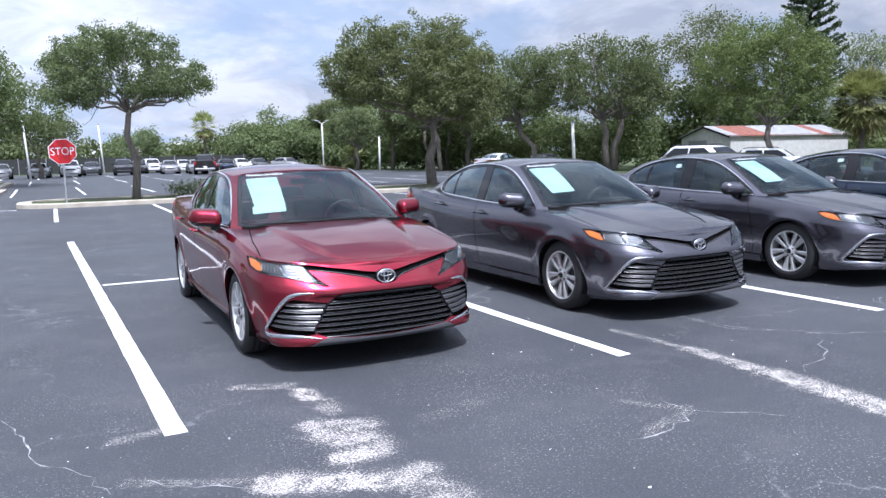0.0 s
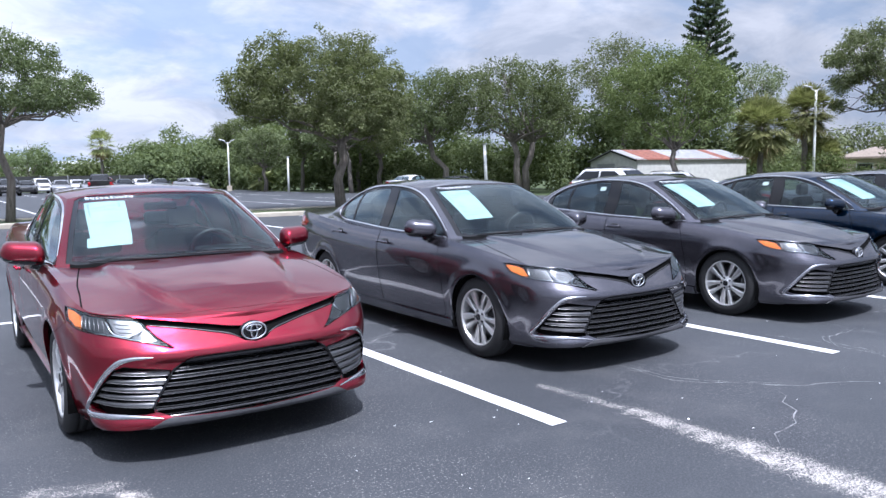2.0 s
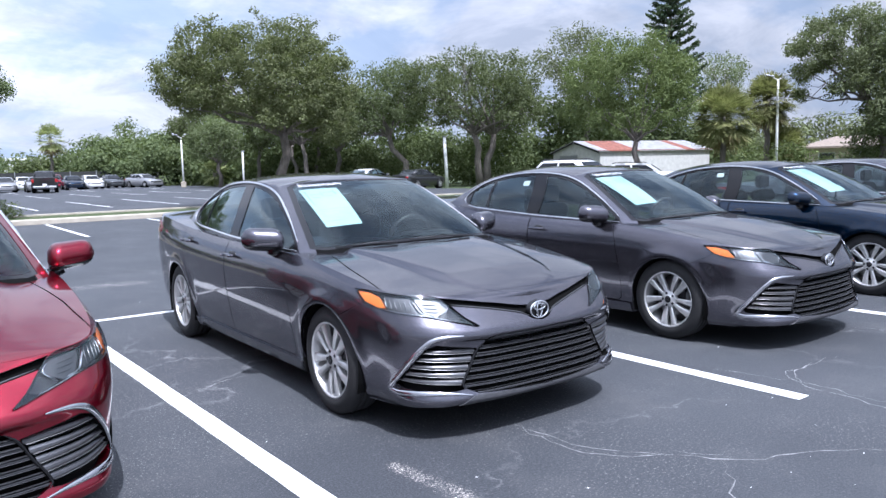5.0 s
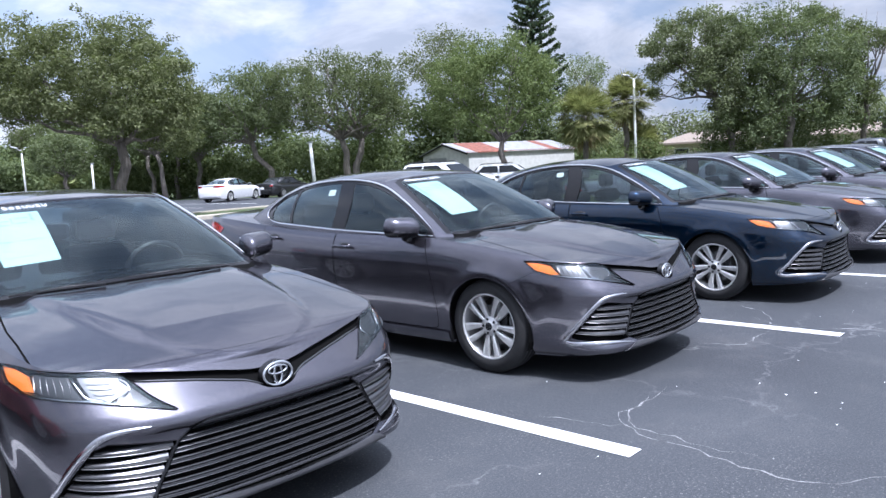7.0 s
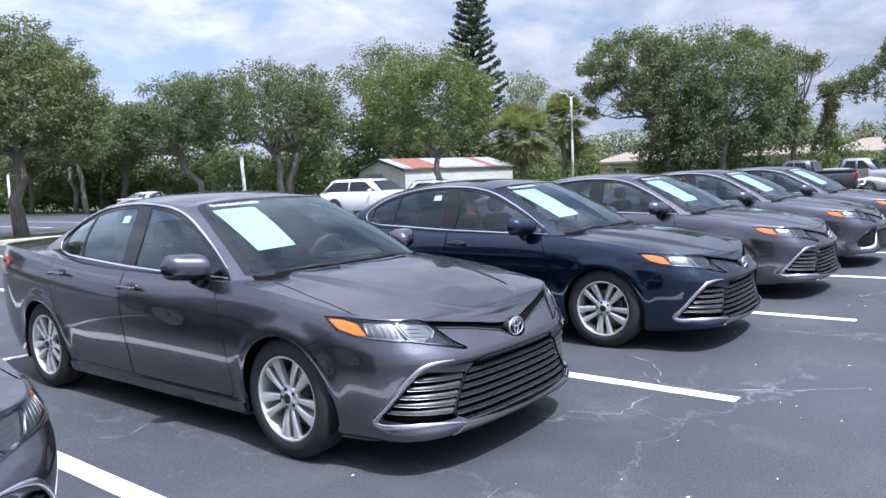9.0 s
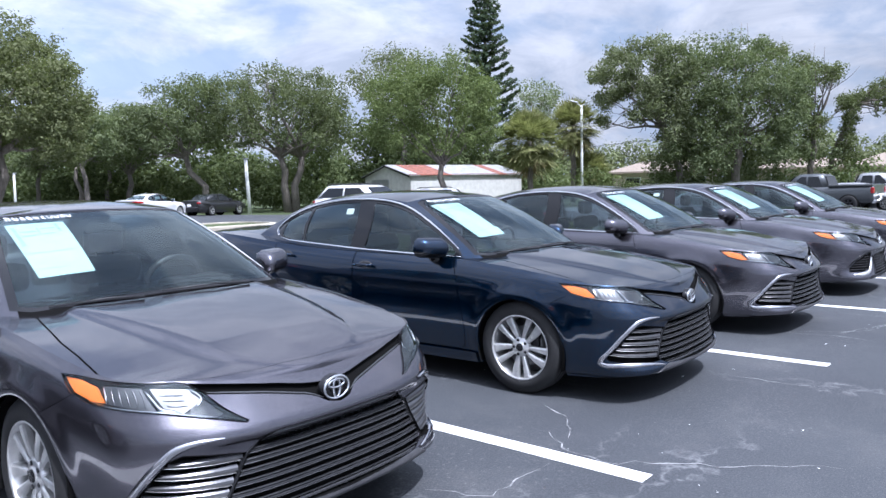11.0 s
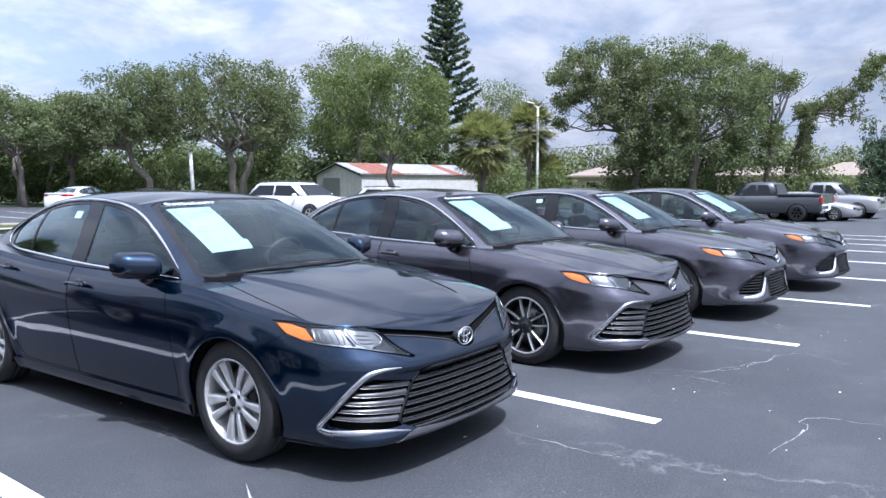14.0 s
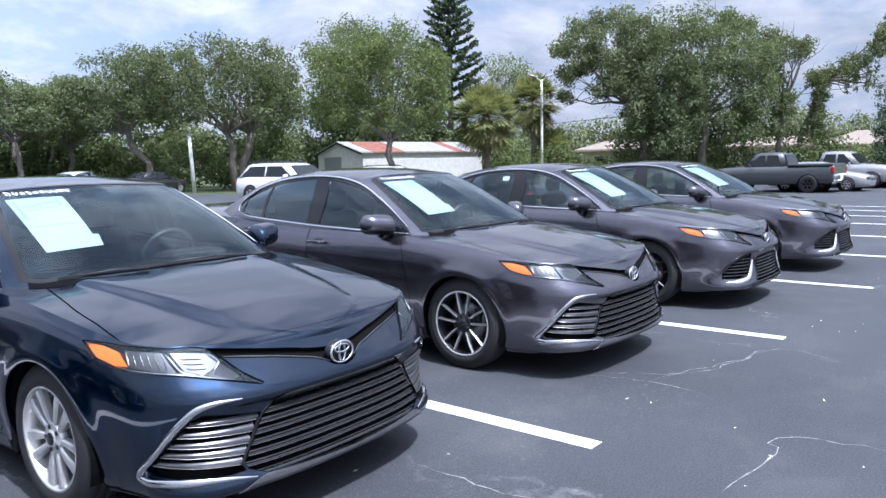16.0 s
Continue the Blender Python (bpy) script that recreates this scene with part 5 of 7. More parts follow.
    belt = lambda y: float(np.interp(y, [1.515, 1.90, 2.62, 3.50, 3.66], [0.955, 0.962, 0.985, 1.030, 1.058]))
    roofline = lambda y: float(np.interp(y, [p[0] for p in arch_top], [p[1] for p in arch_top]))

    def pane(y0, y1, tail=False):
        ys = np.linspace(y0, y1, 18)
        pts = [(y, max(roofline(y) - 0.022, belt(y) + 0.012)) for y in ys] + [(y, belt(y) + 0.010) for y in ys[::-1]]
        return pillar.find((1, 2), pts)

    panes = {"front_window": pane(1.585, 2.53), "rear_window": pane(2.695, 3.285), "quarter_window": pane(3.318, 3.64)}
    zones = pillar.zones[:-1]
    keep = pillar.zones[-1]
    for k, poly in panes.items():
        pillar.cut(k, poly)
    pillar.zones = zones + pillar.zones[len(zones) + 1:] + [keep]
    pillar.finish()
    body_bits.append(pillar.panel("base", 0, 0.02))
    lid = Skin(roof, np.linspace(0, (RING_N - 1) / 30.0, 130), lambda u: u * 0, lambda u: u * 0 + 1, 24, True)
    lid.finish()
    body_bits.append(lid.panel("base"))
    skin_part("body", body_bits, paint, car, "glossy painted body shell")
    skin_part("hood", [top.panel("hood", 0, 0.02)], paint, car)
    skin_part("trunk_lid", [top.panel("trunk_lid", 0, 0.02)], paint, car)
    skin_part("front_bumper", [lower.panel("front_bumper", 0, 0.04)], paint, car)
    skin_part("rear_bumper", [lower.panel("rear_bumper", 0, 0.03)], paint, car)
    skin_part("bumper_lip", [lower.panel("front_bumper_lip", 0.006, 0.02)], PAINT_GREY_DULL if style == "slats" else GLOSS_BLACK, car, "dull grey chin trim")
    skin_part("shut_line", [lower.panel("seam", -0.007), top.panel("seam", -0.008)], SEAM, car, "dark gaps between panels")
    for s, word in ((1, "driver"), (-1, "passenger")):
        for door, pn in (("front_door", "front_window"), ("rear_door", "rear_window")):
            ob = skin_part(door, [lower.panel(door, 0, 0.02, (s,))], paint, car)
            skin_part("window", [pillar.panel(pn, -0.006, 0, (s,))], GLASS_SIDE, ob, "tinted side glass")
            yh, zh = (2.44, 0.862) if door == "front_door" else (3.42, 0.912)
            uv = lower.find((1, 2), [(yh, zh)])
            p = lower.place(uv[:, 0], uv[:, 1])[0]
            bm = bmesh.new()
            box_into(bm, 0, 0, 0, 0.022, 0.200, 0.026, 0.010)
            box_into(bm, -0.015, -0.07, 0, 0.03, 0.03, 0.02, 0.006)
            box_into(bm, -0.015, 0.075, 0, 0.03, 0.03, 0.02, 0.006)
            hd = part("door_handle", bm, paint, ob, "", True)
            hd.matrix_basis = Matrix.Translation((s * (p[0] + 0.028), p[1], p[2]))
            cup = bmesh.new()
            bmesh.ops.create_uvsphere(cup, u_segments=16, v_segments=8, radius=1.0, matrix=Matrix.Translation((s * (p[0] - 0.004), p[1] - 0.01, p[2])) @ Matrix.Diagonal((0.012, 0.075, 0.034, 1)))
            part("handle_cup", cup, SLAT_BLACK, ob, "", True)
        skin_part("quarter_window", [pillar.panel("quarter_window", -0.006, 0, (s,))], GLASS_SIDE, car, "small fixed quarter glass")
        skin_part("window_frame", [pillar.panel("frame", -0.001, 0.02, (s,))], GLOSS_BLACK, car, "gloss black window surround")
        skin_part("rocker_panel", [lower.panel("rocker", 0.016, 0.03, (s,))], paint, car)
        # chrome line round the side glass
        top_uv = pillar.find((1, 2), [(y, roofline(y) + 0.004) for y in np.linspace(1.555, 3.66, 28)] + [(3.742, 1.122), (3.692, 1.062)])
        part("chrome_trim", ribbon_tube(pillar, top_uv, 0.0105, 0.006, s, 80), CHROME, car, "thin chrome strip over the windows", True)
        low_uv = pillar.find((1, 2), [(y, belt(y) - 0.003) for y in np.linspace(1.515, 3.66, 16)])
        part("chrome_trim", ribbon_tube(pillar, low_uv, 0.0100, 0.006, s, 60), CHROME, car, "thin chrome strip under the windows", True)
        # mirror
        mx, my, mz = 0.962, 1.70, 1.030

        def shell(lo, hi, grow):
            """The mirror's housing: a wedge, deep at its inner end and rounded at the tip."""
            bm = bmesh.new()
            rows = []
            for k in range(13):
                a = -1 + k / 6
                tip = math.sqrt(max(0.0, 1 - max(0.0, (a - 0.45) / 0.56) ** 2.2)) * math.sqrt(max(0.0, 1 - max(0.0, (-a - 0.55) / 0.50) ** 2.0))
                h, d = (0.078 - 0.006 * a) * (0.10 + 0.90 * tip) * grow, (0.112 - 0.030 * a) * (0.15 + 0.85 * tip) * grow
                zc = 0.010 * a - 0.012 * (1 - tip)
                row = []
                for j in range(15):
                    g = radians(lo + (hi - lo) * j / 14)
                    c, n = math.cos(g), math.sin(g)
                    row.append(bm.verts.new((s * (mx + 0.128 * a), my + 0.03 - d * math.copysign(abs(c) ** 0.8, c) + 0.022 * a, mz + zc + h * math.copysign(abs(n) ** 0.85, n))))
                rows.append(row)
            for p, q in zip(rows, rows[1:]):
                for j in range(14):
                    bm.faces.new((p[j], p[j + 1], q[j + 1], q[j]))
            bm.faces.new(rows[0])
            bm.faces.new(rows[-1])
            bmesh.ops.recalc_face_normals(bm, faces=bm.faces[:])
            return bm
        mir = part("mirror", shell(-90, 90, 1.0), paint, car, "painted door mirror", True)
        part("mirror_base", shell(-90, -32, 1.02), GLOSS_BLACK, mir, "black lower cap", True)
        bm = bmesh.new()
        tube_into(bm, [(s * 0.805, 1.715, 0.905), (s * 0.850, 1.715, 0.925), (s * 0.900, 1.712, 0.962)], [0.040, 0.036, 0.042], 10)
        part("mirror_foot", bm, GLOSS_BLACK, mir, "black stalk", True)
        bm = bmesh.new()
        box_into(bm, s * (mx - 0.006), my + 0.032, mz + 0.002, 0.20, 0.010, 0.112, 0.004)
        part("mirror_glass", bm, CHROME, mir)
        # headlights: dark bowl, reflectors, amber corner, clear cover
        hl = skin_part("headlight", [lower.panel("headlight", -0.022, -0.030, (s,))], GLOSS_BLACK, car, "headlight with chrome reflectors and amber corner")
        skin_part("lens", [lower.panel("headlight", 0.002, 0, (s,))], GLASS_LAMP, hl, "clear lens").visible_shadow = False

        def patch(pts, lift, mat, name, thick=0.012):
            sk = Skin(hull, np.linspace(min(p[0] for p in pts) - 0.005, max(p[0] for p in pts) + 0.005, 14), lambda u: u * 0 + min(p[1] for p in pts) - 0.004, lambda u: u * 0 + max(p[1] for p in pts) + 0.004, 8)
            sk.cut(name, pts)
            sk.finish()
            return skin_part(name, [sk.panel(name, lift, thick, (s,))], mat, hl)
        patch([(1.272, 0.803), (1.180, 0.799), (1.090, 0.782), (1.025, 0.730), (1.090, 0.731), (1.190, 0.754)], -0.006, AMBER, "amber_lamp")
        patch([(1.062, 0.790), (0.885, 0.780), (0.805, 0.702), (0.900, 0.713), (1.002, 0.726)], -0.010, REFLECTOR, "reflector")
        patch([(0.848, 0.778), (0.665, 0.760), (0.612, 0.716), (0.690, 0.684), (0.760, 0.696)], -0.012, REFLECTOR, "reflector")
        patch([(0.642, 0.748), (0.590, 0.712), (0.525, 0.664), (0.560, 0.656), (0.665, 0.680)], -0.014, SLAT_BLACK, "lamp_divider")
        for name, uv, r, lift, mat in (("lamp_strip", [(1.100, 0.731), (1.000, 0.718), (0.900, 0.707), (0.780, 0.693), (0.650, 0.669), (0.550, 0.650)], 0.0045, -0.003, CHROME),
                                       ("lamp_strip", [(1.055, 0.788), (1.030, 0.760), (1.010, 0.729)], 0.0040, -0.004, CHROME),
                                       ("lamp_bar", [(0.872, 0.778), (0.825, 0.738), (0.788, 0.706), (0.755, 0.696), (0.700, 0.686)], 0.0060, -0.004, CHROME),
                                       ("lamp_strip", [(0.660, 0.758), (0.615, 0.722), (0.640, 0.694)], 0.0045, -0.006, CHROME)):
            part(name, ribbon_tube(lower, uv, r, lift, s, 30), mat, hl, "", True)
        # bright ribs of the lamp's inner lining
        for k in range(5):
            ua = 1.020 - 0.032 * k
            part("lamp_rib", ribbon_tube(lower, [(ua, 0.784 - 0.002 * k), (ua - 0.026, 0.750), (ua - 0.046, 0.722 - 0.003 * k)], 0.0028, -0.008, s, 12), SLAT_GREY, hl, "", True)
        for k in range(3):
            za = 0.752 - 0.018 * k
            part("lamp_rib", ribbon_tube(lower, [(0.800 - 0.02 * k, za), (0.74, za - 0.005), (0.690 - 0.01 * k, za - 0.010)], 0.0026, -0.010, s, 12), SLAT_GREY, hl, "", True)
        skin_part("tail_lamp", [lower.panel("tail_lamp", 0.004, 0.012, (s,))], RED_LENS, car, "red tail lamp")
    # glass
    skin_part("windshield", [pillar.panel("windshield", -0.004)], GLASS_FRONT, car, "windshield glass")
    skin_part("windshield_border", [pillar.panel("frit", -0.003)], GLOSS_BLACK, car, "black ceramic border of the windshield")
    skin_part("cowl_band", [pillar.panel("cowl_band", 0.002)], SEAM, car, "black band under the windshield")
    skin_part("rear_glass", [pillar.panel("rear_glass", -0.004)], GLASS_SIDE, car, "rear glass")

    # grilles
    ug = skin_part("upper_grille", [lower.panel("upper_grille", -0.026, -0.02)], SEAM, car, "narrow black upper grille")
    for s in (1, -1):
        part("grille_bar", ribbon_tube(lower, [(0.075, 0.632), (0.140, 0.658), (0.214, 0.674), (0.335, 0.698), (0.410, 0.709), (0.590, 0.735)], 0.004, 0.002, s, 40), SLAT_GREY, ug, "", True)
    lg = skin_part("lower_grille", [lower.panel(["lower_grille", "side_vent"], -0.045, -0.05)], SEAM, car, "wide black lower grille")
    polys = [np.array(h) for h in holes]
    if style == "slats":
        for i in range(8):
            z = 0.270 + 0.0383 * i
            bm = bmesh.new()
            slat_into(bm, lower, polys[0], z, 0, 0.0085, 0.036)
            part("slat", bm, SLAT_BLACK, lg)
            # the highlights above and below each slat, built as thin lighter bars
            for dz in (0.0090, -0.0070):
                bm = bmesh.new()
                slat_into(bm, lower, polys[0], z + dz, 0, 0.0016, 0.014, front=0.004)
                if bm.faces:
                    part("slat_edge", bm, SLAT_GREY, lg, "thin lighter bar painted as the highlight along a slat")
                else:
                    bm.free()
        for k in range(-8, 9):
            us, zs = np.array([0.035 * k]), np.array([0.519])
            p = lower.place(us, zs)[0]
            part("grille_block", box(p[0], p[1] + 0.030, p[2], 0.008, 0.012, 0.028, 0.002), SEAM, lg)
        for s in (1, -1):
            for z in (0.503, 0.458, 0.415, 0.375, 0.337):
                bm = bmesh.new()
                slat_into(bm, lower, polys[1], z, s, 0.0145, 0.034, 0.070, point=0.55)
                part("side_slat", bm, SLAT_GREY, lg, "glossy grey side slat")
                # the highlight under the side slat, as a thin bar of paler metal
                bm = bmesh.new()
                slat_into(bm, lower, polys[1], z - 0.0155, s, 0.0016, 0.012, 0.070, front=0.004)
                part("slat_edge", bm, STEEL, lg, "thin lighter bar painted as the highlight along a slat")
            trim = [(0.548, 0.581), (0.60, 0.581), (0.66, 0.577), (0.728, 0.559), (0.788, 0.513), (0.852, 0.450), (0.928, 0.365), (0.985, 0.312), (1.000, 0.287), (0.955, 0.273), (0.86, 0.278), (0.733, 0.280), (0.61, 0.273), (0.51, 0.258)]
            part("chrome_trim", strip_on(lower, trim, 0.0150, 0.008, 0.018, s), SATIN, car, "satin metal hook round the grille end", True)
            part("grille_edge", strip_on(lower, [(0.400, 0.536), (0.452, 0.495), (0.497, 0.418), (0.555, 0.312), (0.540, 0.290)], 0.0060, 0.002, 0.03, s), GLOSS_BLACK, lg, "", True)
    else:
        for i in range(9):
            z = 0.26 + 0.030 * i
            bm = bmesh.new()
            slat_into(bm, lower, polys[0], z, 0, 0.006, 0.03)
            part("slat", bm, SLAT_BLACK, lg)
            for s in (1, -1):
                bm = bmesh.new()
                slat_into(bm, lower, polys[1], z + 0.02, s, 0.006, 0.03)
                if bm.faces:
                    part("slat", bm, SLAT_BLACK, lg)
                else:
                    bm.free()
        for s in (1, -1):
            part("fang_trim", strip_on(lower, F([(0.425, 0.475), (0.452, 0.39), (0.510, 0.315), (0.62, 0.287), (0.76, 0.278)]), 0.020, 0.008, 0.018, s), ALLOY, car, "silver blade trim under the side vent", True)
            part("vent_edge", strip_on(lower, F([(0.44, 0.552), (0.60, 0.536), (0.73, 0.466), (0.80, 0.362)]), 0.010, 0.006, 0.03, s), GLOSS_BLACK, lg, "", True)
            part("vent_edge", strip_on(lower, F([(0.385, 0.50), (0.37, 0.43), (0.36, 0.34), (0.40, 0.262)]), 0.007, 0.006, 0.03, s), GLOSS_BLACK, lg, "", True)
    # badge: a chrome oval with two ovals in it, on a dark ground
    by, bz = float(hull(np.array([0.0]), np.array([0.658]))[0][1]), 0.658
    bm = bmesh.new()
    lathe_into(bm, [(0.0, 0.0), (0.012, 0.055), (0.0, 0.064), (-0.02, 0.066)], 40)
    bm.transform(Matrix.Translation((0, by - 0.006, bz)) @ Matrix.Rotation(radians(-90), 4, "Z") @ Matrix.Diagonal((1, 1.12, 0.82, 1)))
    badge = part("badge", bm, GLOSS_BLACK, car, "oval chrome badge on black", True)
    bm = bmesh.new()
    for rx, rz, cz, r in ((0.068, 0.047, 0, 0.0068), (0.044, 0.017, 0.017, 0.0052), (0.0185, 0.041, 0, 0.0052)):
        pts = [(rx * math.cos(a), by - 0.022, bz + cz + rz * math.sin(a)) for a in (2 * math.pi * k / 40 for k in range(41))]
        tube_into(bm, pts, r, 6, False)
    part("badge_ring", bm, CHROME, badge, "", True)
    # under-floor, wheel wells, cabin
    bm = bmesh.new()
    box_into(bm, 0, 2.40, 0.225, 1.20, 4.3, 0.05, 0.02)
    box_into(bm, 0, 2.40, 0.235, 1.62, 1.95, 0.05, 0.02)
    part("underbody", bm, BLACK_PLASTIC, car)
    for a in (FRONT_AXLE, REAR_AXLE):
        for s in (1, -1):
            bm = bmesh.new()
            n = 22
            rows = []
            for x in (0.885, 0.60):
                rows.append([bm.verts.new((s * x, a + (ARCH + 0.006) * math.cos(t), WHEEL_Z + (ARCH + 0.006) * math.sin(t))) for t in (radians(-22 + 224 * k / n) for k in range(n + 1))])
            for k in range(n):
                bm.faces.new((rows[0][k], rows[0][k + 1], rows[1][k + 1], rows[1][k]))
            bm.faces.new(rows[1])
            part("wheel_well", bm, SEAM, car, "black wheel arch liner")
            wheel_parts(car, s * 0.782, a, s, wheels)
    cabin_parts(car)
    # wipers
    for a, b in (((0.42, 1.215, 0.982), (-0.10, 1.225, 0.998)), ((-0.22, 1.185, 0.986), (-0.62, 1.315, 0.976))):
        bm = bmesh.new()
        mid = Vector(a).lerp(Vector(b), 0.4) + Vector((0, 0, 0.012))
        tube_into(bm, [a, mid, b], [0.009, 0.005, 0.004], 6)
        part("wiper", bm, BLACK_PLASTIC, car)
    cowl = Skin(deck, np.linspace(u_at_y(1.11), u_at_y(1.40), 8), lambda u: u * 0, lambda u: u * 0 + 0.80, 20, True)
    cowl.cut("cowl", [(u_at_y(1.20), -0.02), (u_at_y(1.23), 0.4), (u_at_y(1.31), 0.70), (u_at_y(1.39), 0.74), (u_at_y(1.39), -0.02)])
    cowl.finish()
    skin_part("cowl", [cowl.panel("cowl", 0.004)], SEAM, car, "black plastic cowl under the windshield")
    # sheets of paper and marker strokes inside the windshield
    paper_sheet(car, pillar, [(-0.528, 1.345), (-0.262, 1.358), (-0.320, 1.118), (-0.572, 1.102)])
    rng = random.Random(5)
    for i in range(10):
        w0, z0 = -0.505 + 0.032 * i, 1.362 + 0.0012 * i
        tall = 0.013 + 0.004 * rng.random()
        for dx, lean in ((0.0, 0.006 * rng.uniform(-1, 1)), (0.012, 0.008 * rng.uniform(-1, 1))):
            sheet_on(car, pillar, [(w0 + dx, z0), (w0 + dx + 0.0045, z0), (w0 + dx + 0.0045 + lean, z0 + tall), (w0 + dx + lean, z0 + tall)], MARKER, "marker_stroke", "", -0.002)
        zb = z0 + tall * rng.choice((0.0, 0.45, 0.85))
        sheet_on(car, pillar, [(w0, zb), (w0 + 0.016, zb), (w0 + 0.016, zb + 0.0026), (w0, zb + 0.0026)], MARKER, "marker_stroke", "", -0.001)
    SKINS.append(pillar)
    return car


SKINS = []


def paper_sheet(car, skin, quad, label="large pale printed sheet inside the windshield", bars=True):
    """A sheet against the glass with faint plain bars of print."""
    sheet = sheet_on(car, skin, quad, PAPER, "price_sheet", label)
    q = [Vector(p) for p in quad]

    def at(a, b):
        return tuple((q[0].lerp(q[1], a)).lerp(q[3].lerp(q[2], a), b))
    for a0, a1, b0, b1 in ((0.05, 0.11, 0.05, 0.40), (0.44, 0.47, 0.08, 0.22), (0.80, 0.86, 0.03, 0.18), (0.15, 0.40, 0.14, 0.16), (0.15, 0.36, 0.22, 0.235), (0.52, 0.78, 0.10, 0.115), (0.52, 0.70, 0.20, 0.215),
                           (0.08, 0.30, 0.55, 0.56), (0.40, 0.85, 0.55, 0.558), (0.08, 0.90, 0.72, 0.727), (0.10, 0.55, 0.85, 0.86)) if bars else ():
        sheet_on(car, skin, [at(a0, b0), at(a1, b0), at(a1, b1), at(a0, b1)], PRINT, "print_bar", "", -0.0085, sheet)
    return sheet


def slat_into(bm, skin, poly, z, s, h, deep, rise=0.0, front=0.0, point=0.0):
    """A horizontal bar that crosses a grille opening at the height z; s: the side, or 0 for one bar across both. point: how much it thins towards its outer end."""
    us = np.linspace(0, max(p[0] for p in poly), 90)
    ok = inside(poly, us, z + rise * (us - 0.65))
    if not ok.any():
        return
    u0, u1 = us[ok].min(), us[ok].max()
    us = np.linspace(-u1, u1, 41) if s == 0 else np.linspace(u0, u1, 20) * s
    rows = []
    for dz, off in ((-h, -deep), (-h, -0.004), (-h * 0.5, 0.0), (h * 0.2, -0.001), (h, -0.009), (h, -deep)):
        zs = z + rise * (np.abs(us) - 0.65)
        thin = 1 - point * np.clip((np.abs(us) - u0) / (u1 - u0 + 1e-6), 0, 1)
        q = skin.place(us, zs - h + (dz + h) * thin) + skin.normal(us, zs) * (off + front - 0.005)
        rows.append([bm.verts.new((a, b, c)) for a, b, c in q])
    for a, b in zip(rows, rows[1:]):
        for k in range(len(us) - 1):
            bm.faces.new((a[k], a[k + 1], b[k + 1], b[k]))
    bmesh.ops.recalc_face_normals(bm, faces=bm.faces[:])


def strip_on(skin, uv, wide, lift, deep, s):
    """A raised band of some width along a line on a skin."""
    pts = spline(uv, 48)
    d = np.gradient(pts, axis=0)
    d /= np.linalg.norm(d, axis=1)[:, None] + 1e-9
    side = np.stack([-d[:, 1], d[:, 0]], axis=1)
    n = len(pts)
    w = np.array([wide * (0.25 + 0.75 * min(1.0, 5 * min(i, n - 1 - i) / n)) for i in range(n)])
    bm = bmesh.new()
    rows = []
    for k, off in ((-1, -deep), (-1, lift * 0.4), (-0.5, lift), (0.5, lift), (1, lift * 0.4), (1, -deep)):
        q = pts + side * (w * k)[:, None]
        p = skin.place(q[:, 0], q[:, 1]) + skin.normal(pts[:, 0], pts[:, 1]) * off
        rows.append([bm.verts.new((s * a, b, c)) for a, b, c in p])
    for a, b in zip(rows, rows[1:]):
        for k in range(n - 1):
            bm.faces.new((a[k], a[k + 1], b[k + 1], b[k]))
    bmesh.ops.recalc_face_normals(bm, faces=bm.faces[:])
    return bm


def sheet_on(car, skin, quad, mat, name, label, lift=-0.010, under=None):
    """A flat sheet that lies against the inside of the windshield. Corners: x and height."""
    c = skin.find((0, 2), [(abs(x), z) for x, z in quad], A_POST / 30.0)
    bm = bmesh.new()
    n = 6 if name == "price_sheet" else 1
    grid = []
    for i in range(n + 1):
        row = []
        for j in range(n + 1):
            a, b = i / n, j / n
            uv = [(1 - a) * (1 - b) * c[0][k] + a * (1 - b) * c[1][k] + a * b * c[2][k] + (1 - a) * b * c[3][k] for k in (0, 1)]
            u, v = np.array([uv[0]]), np.array([uv[1]])
            p = skin.place(u, v)[0] + skin.normal(u, v)[0] * lift
            row.append(bm.verts.new((-p[0], p[1], p[2])))
        grid.append(row)
    for i in range(n):
        for j in range(n):
            bm.faces.new((grid[i][j], grid[i + 1][j], grid[i + 1][j + 1], grid[i][j + 1]))
    return part(name, bm, mat, under or car, label, True)


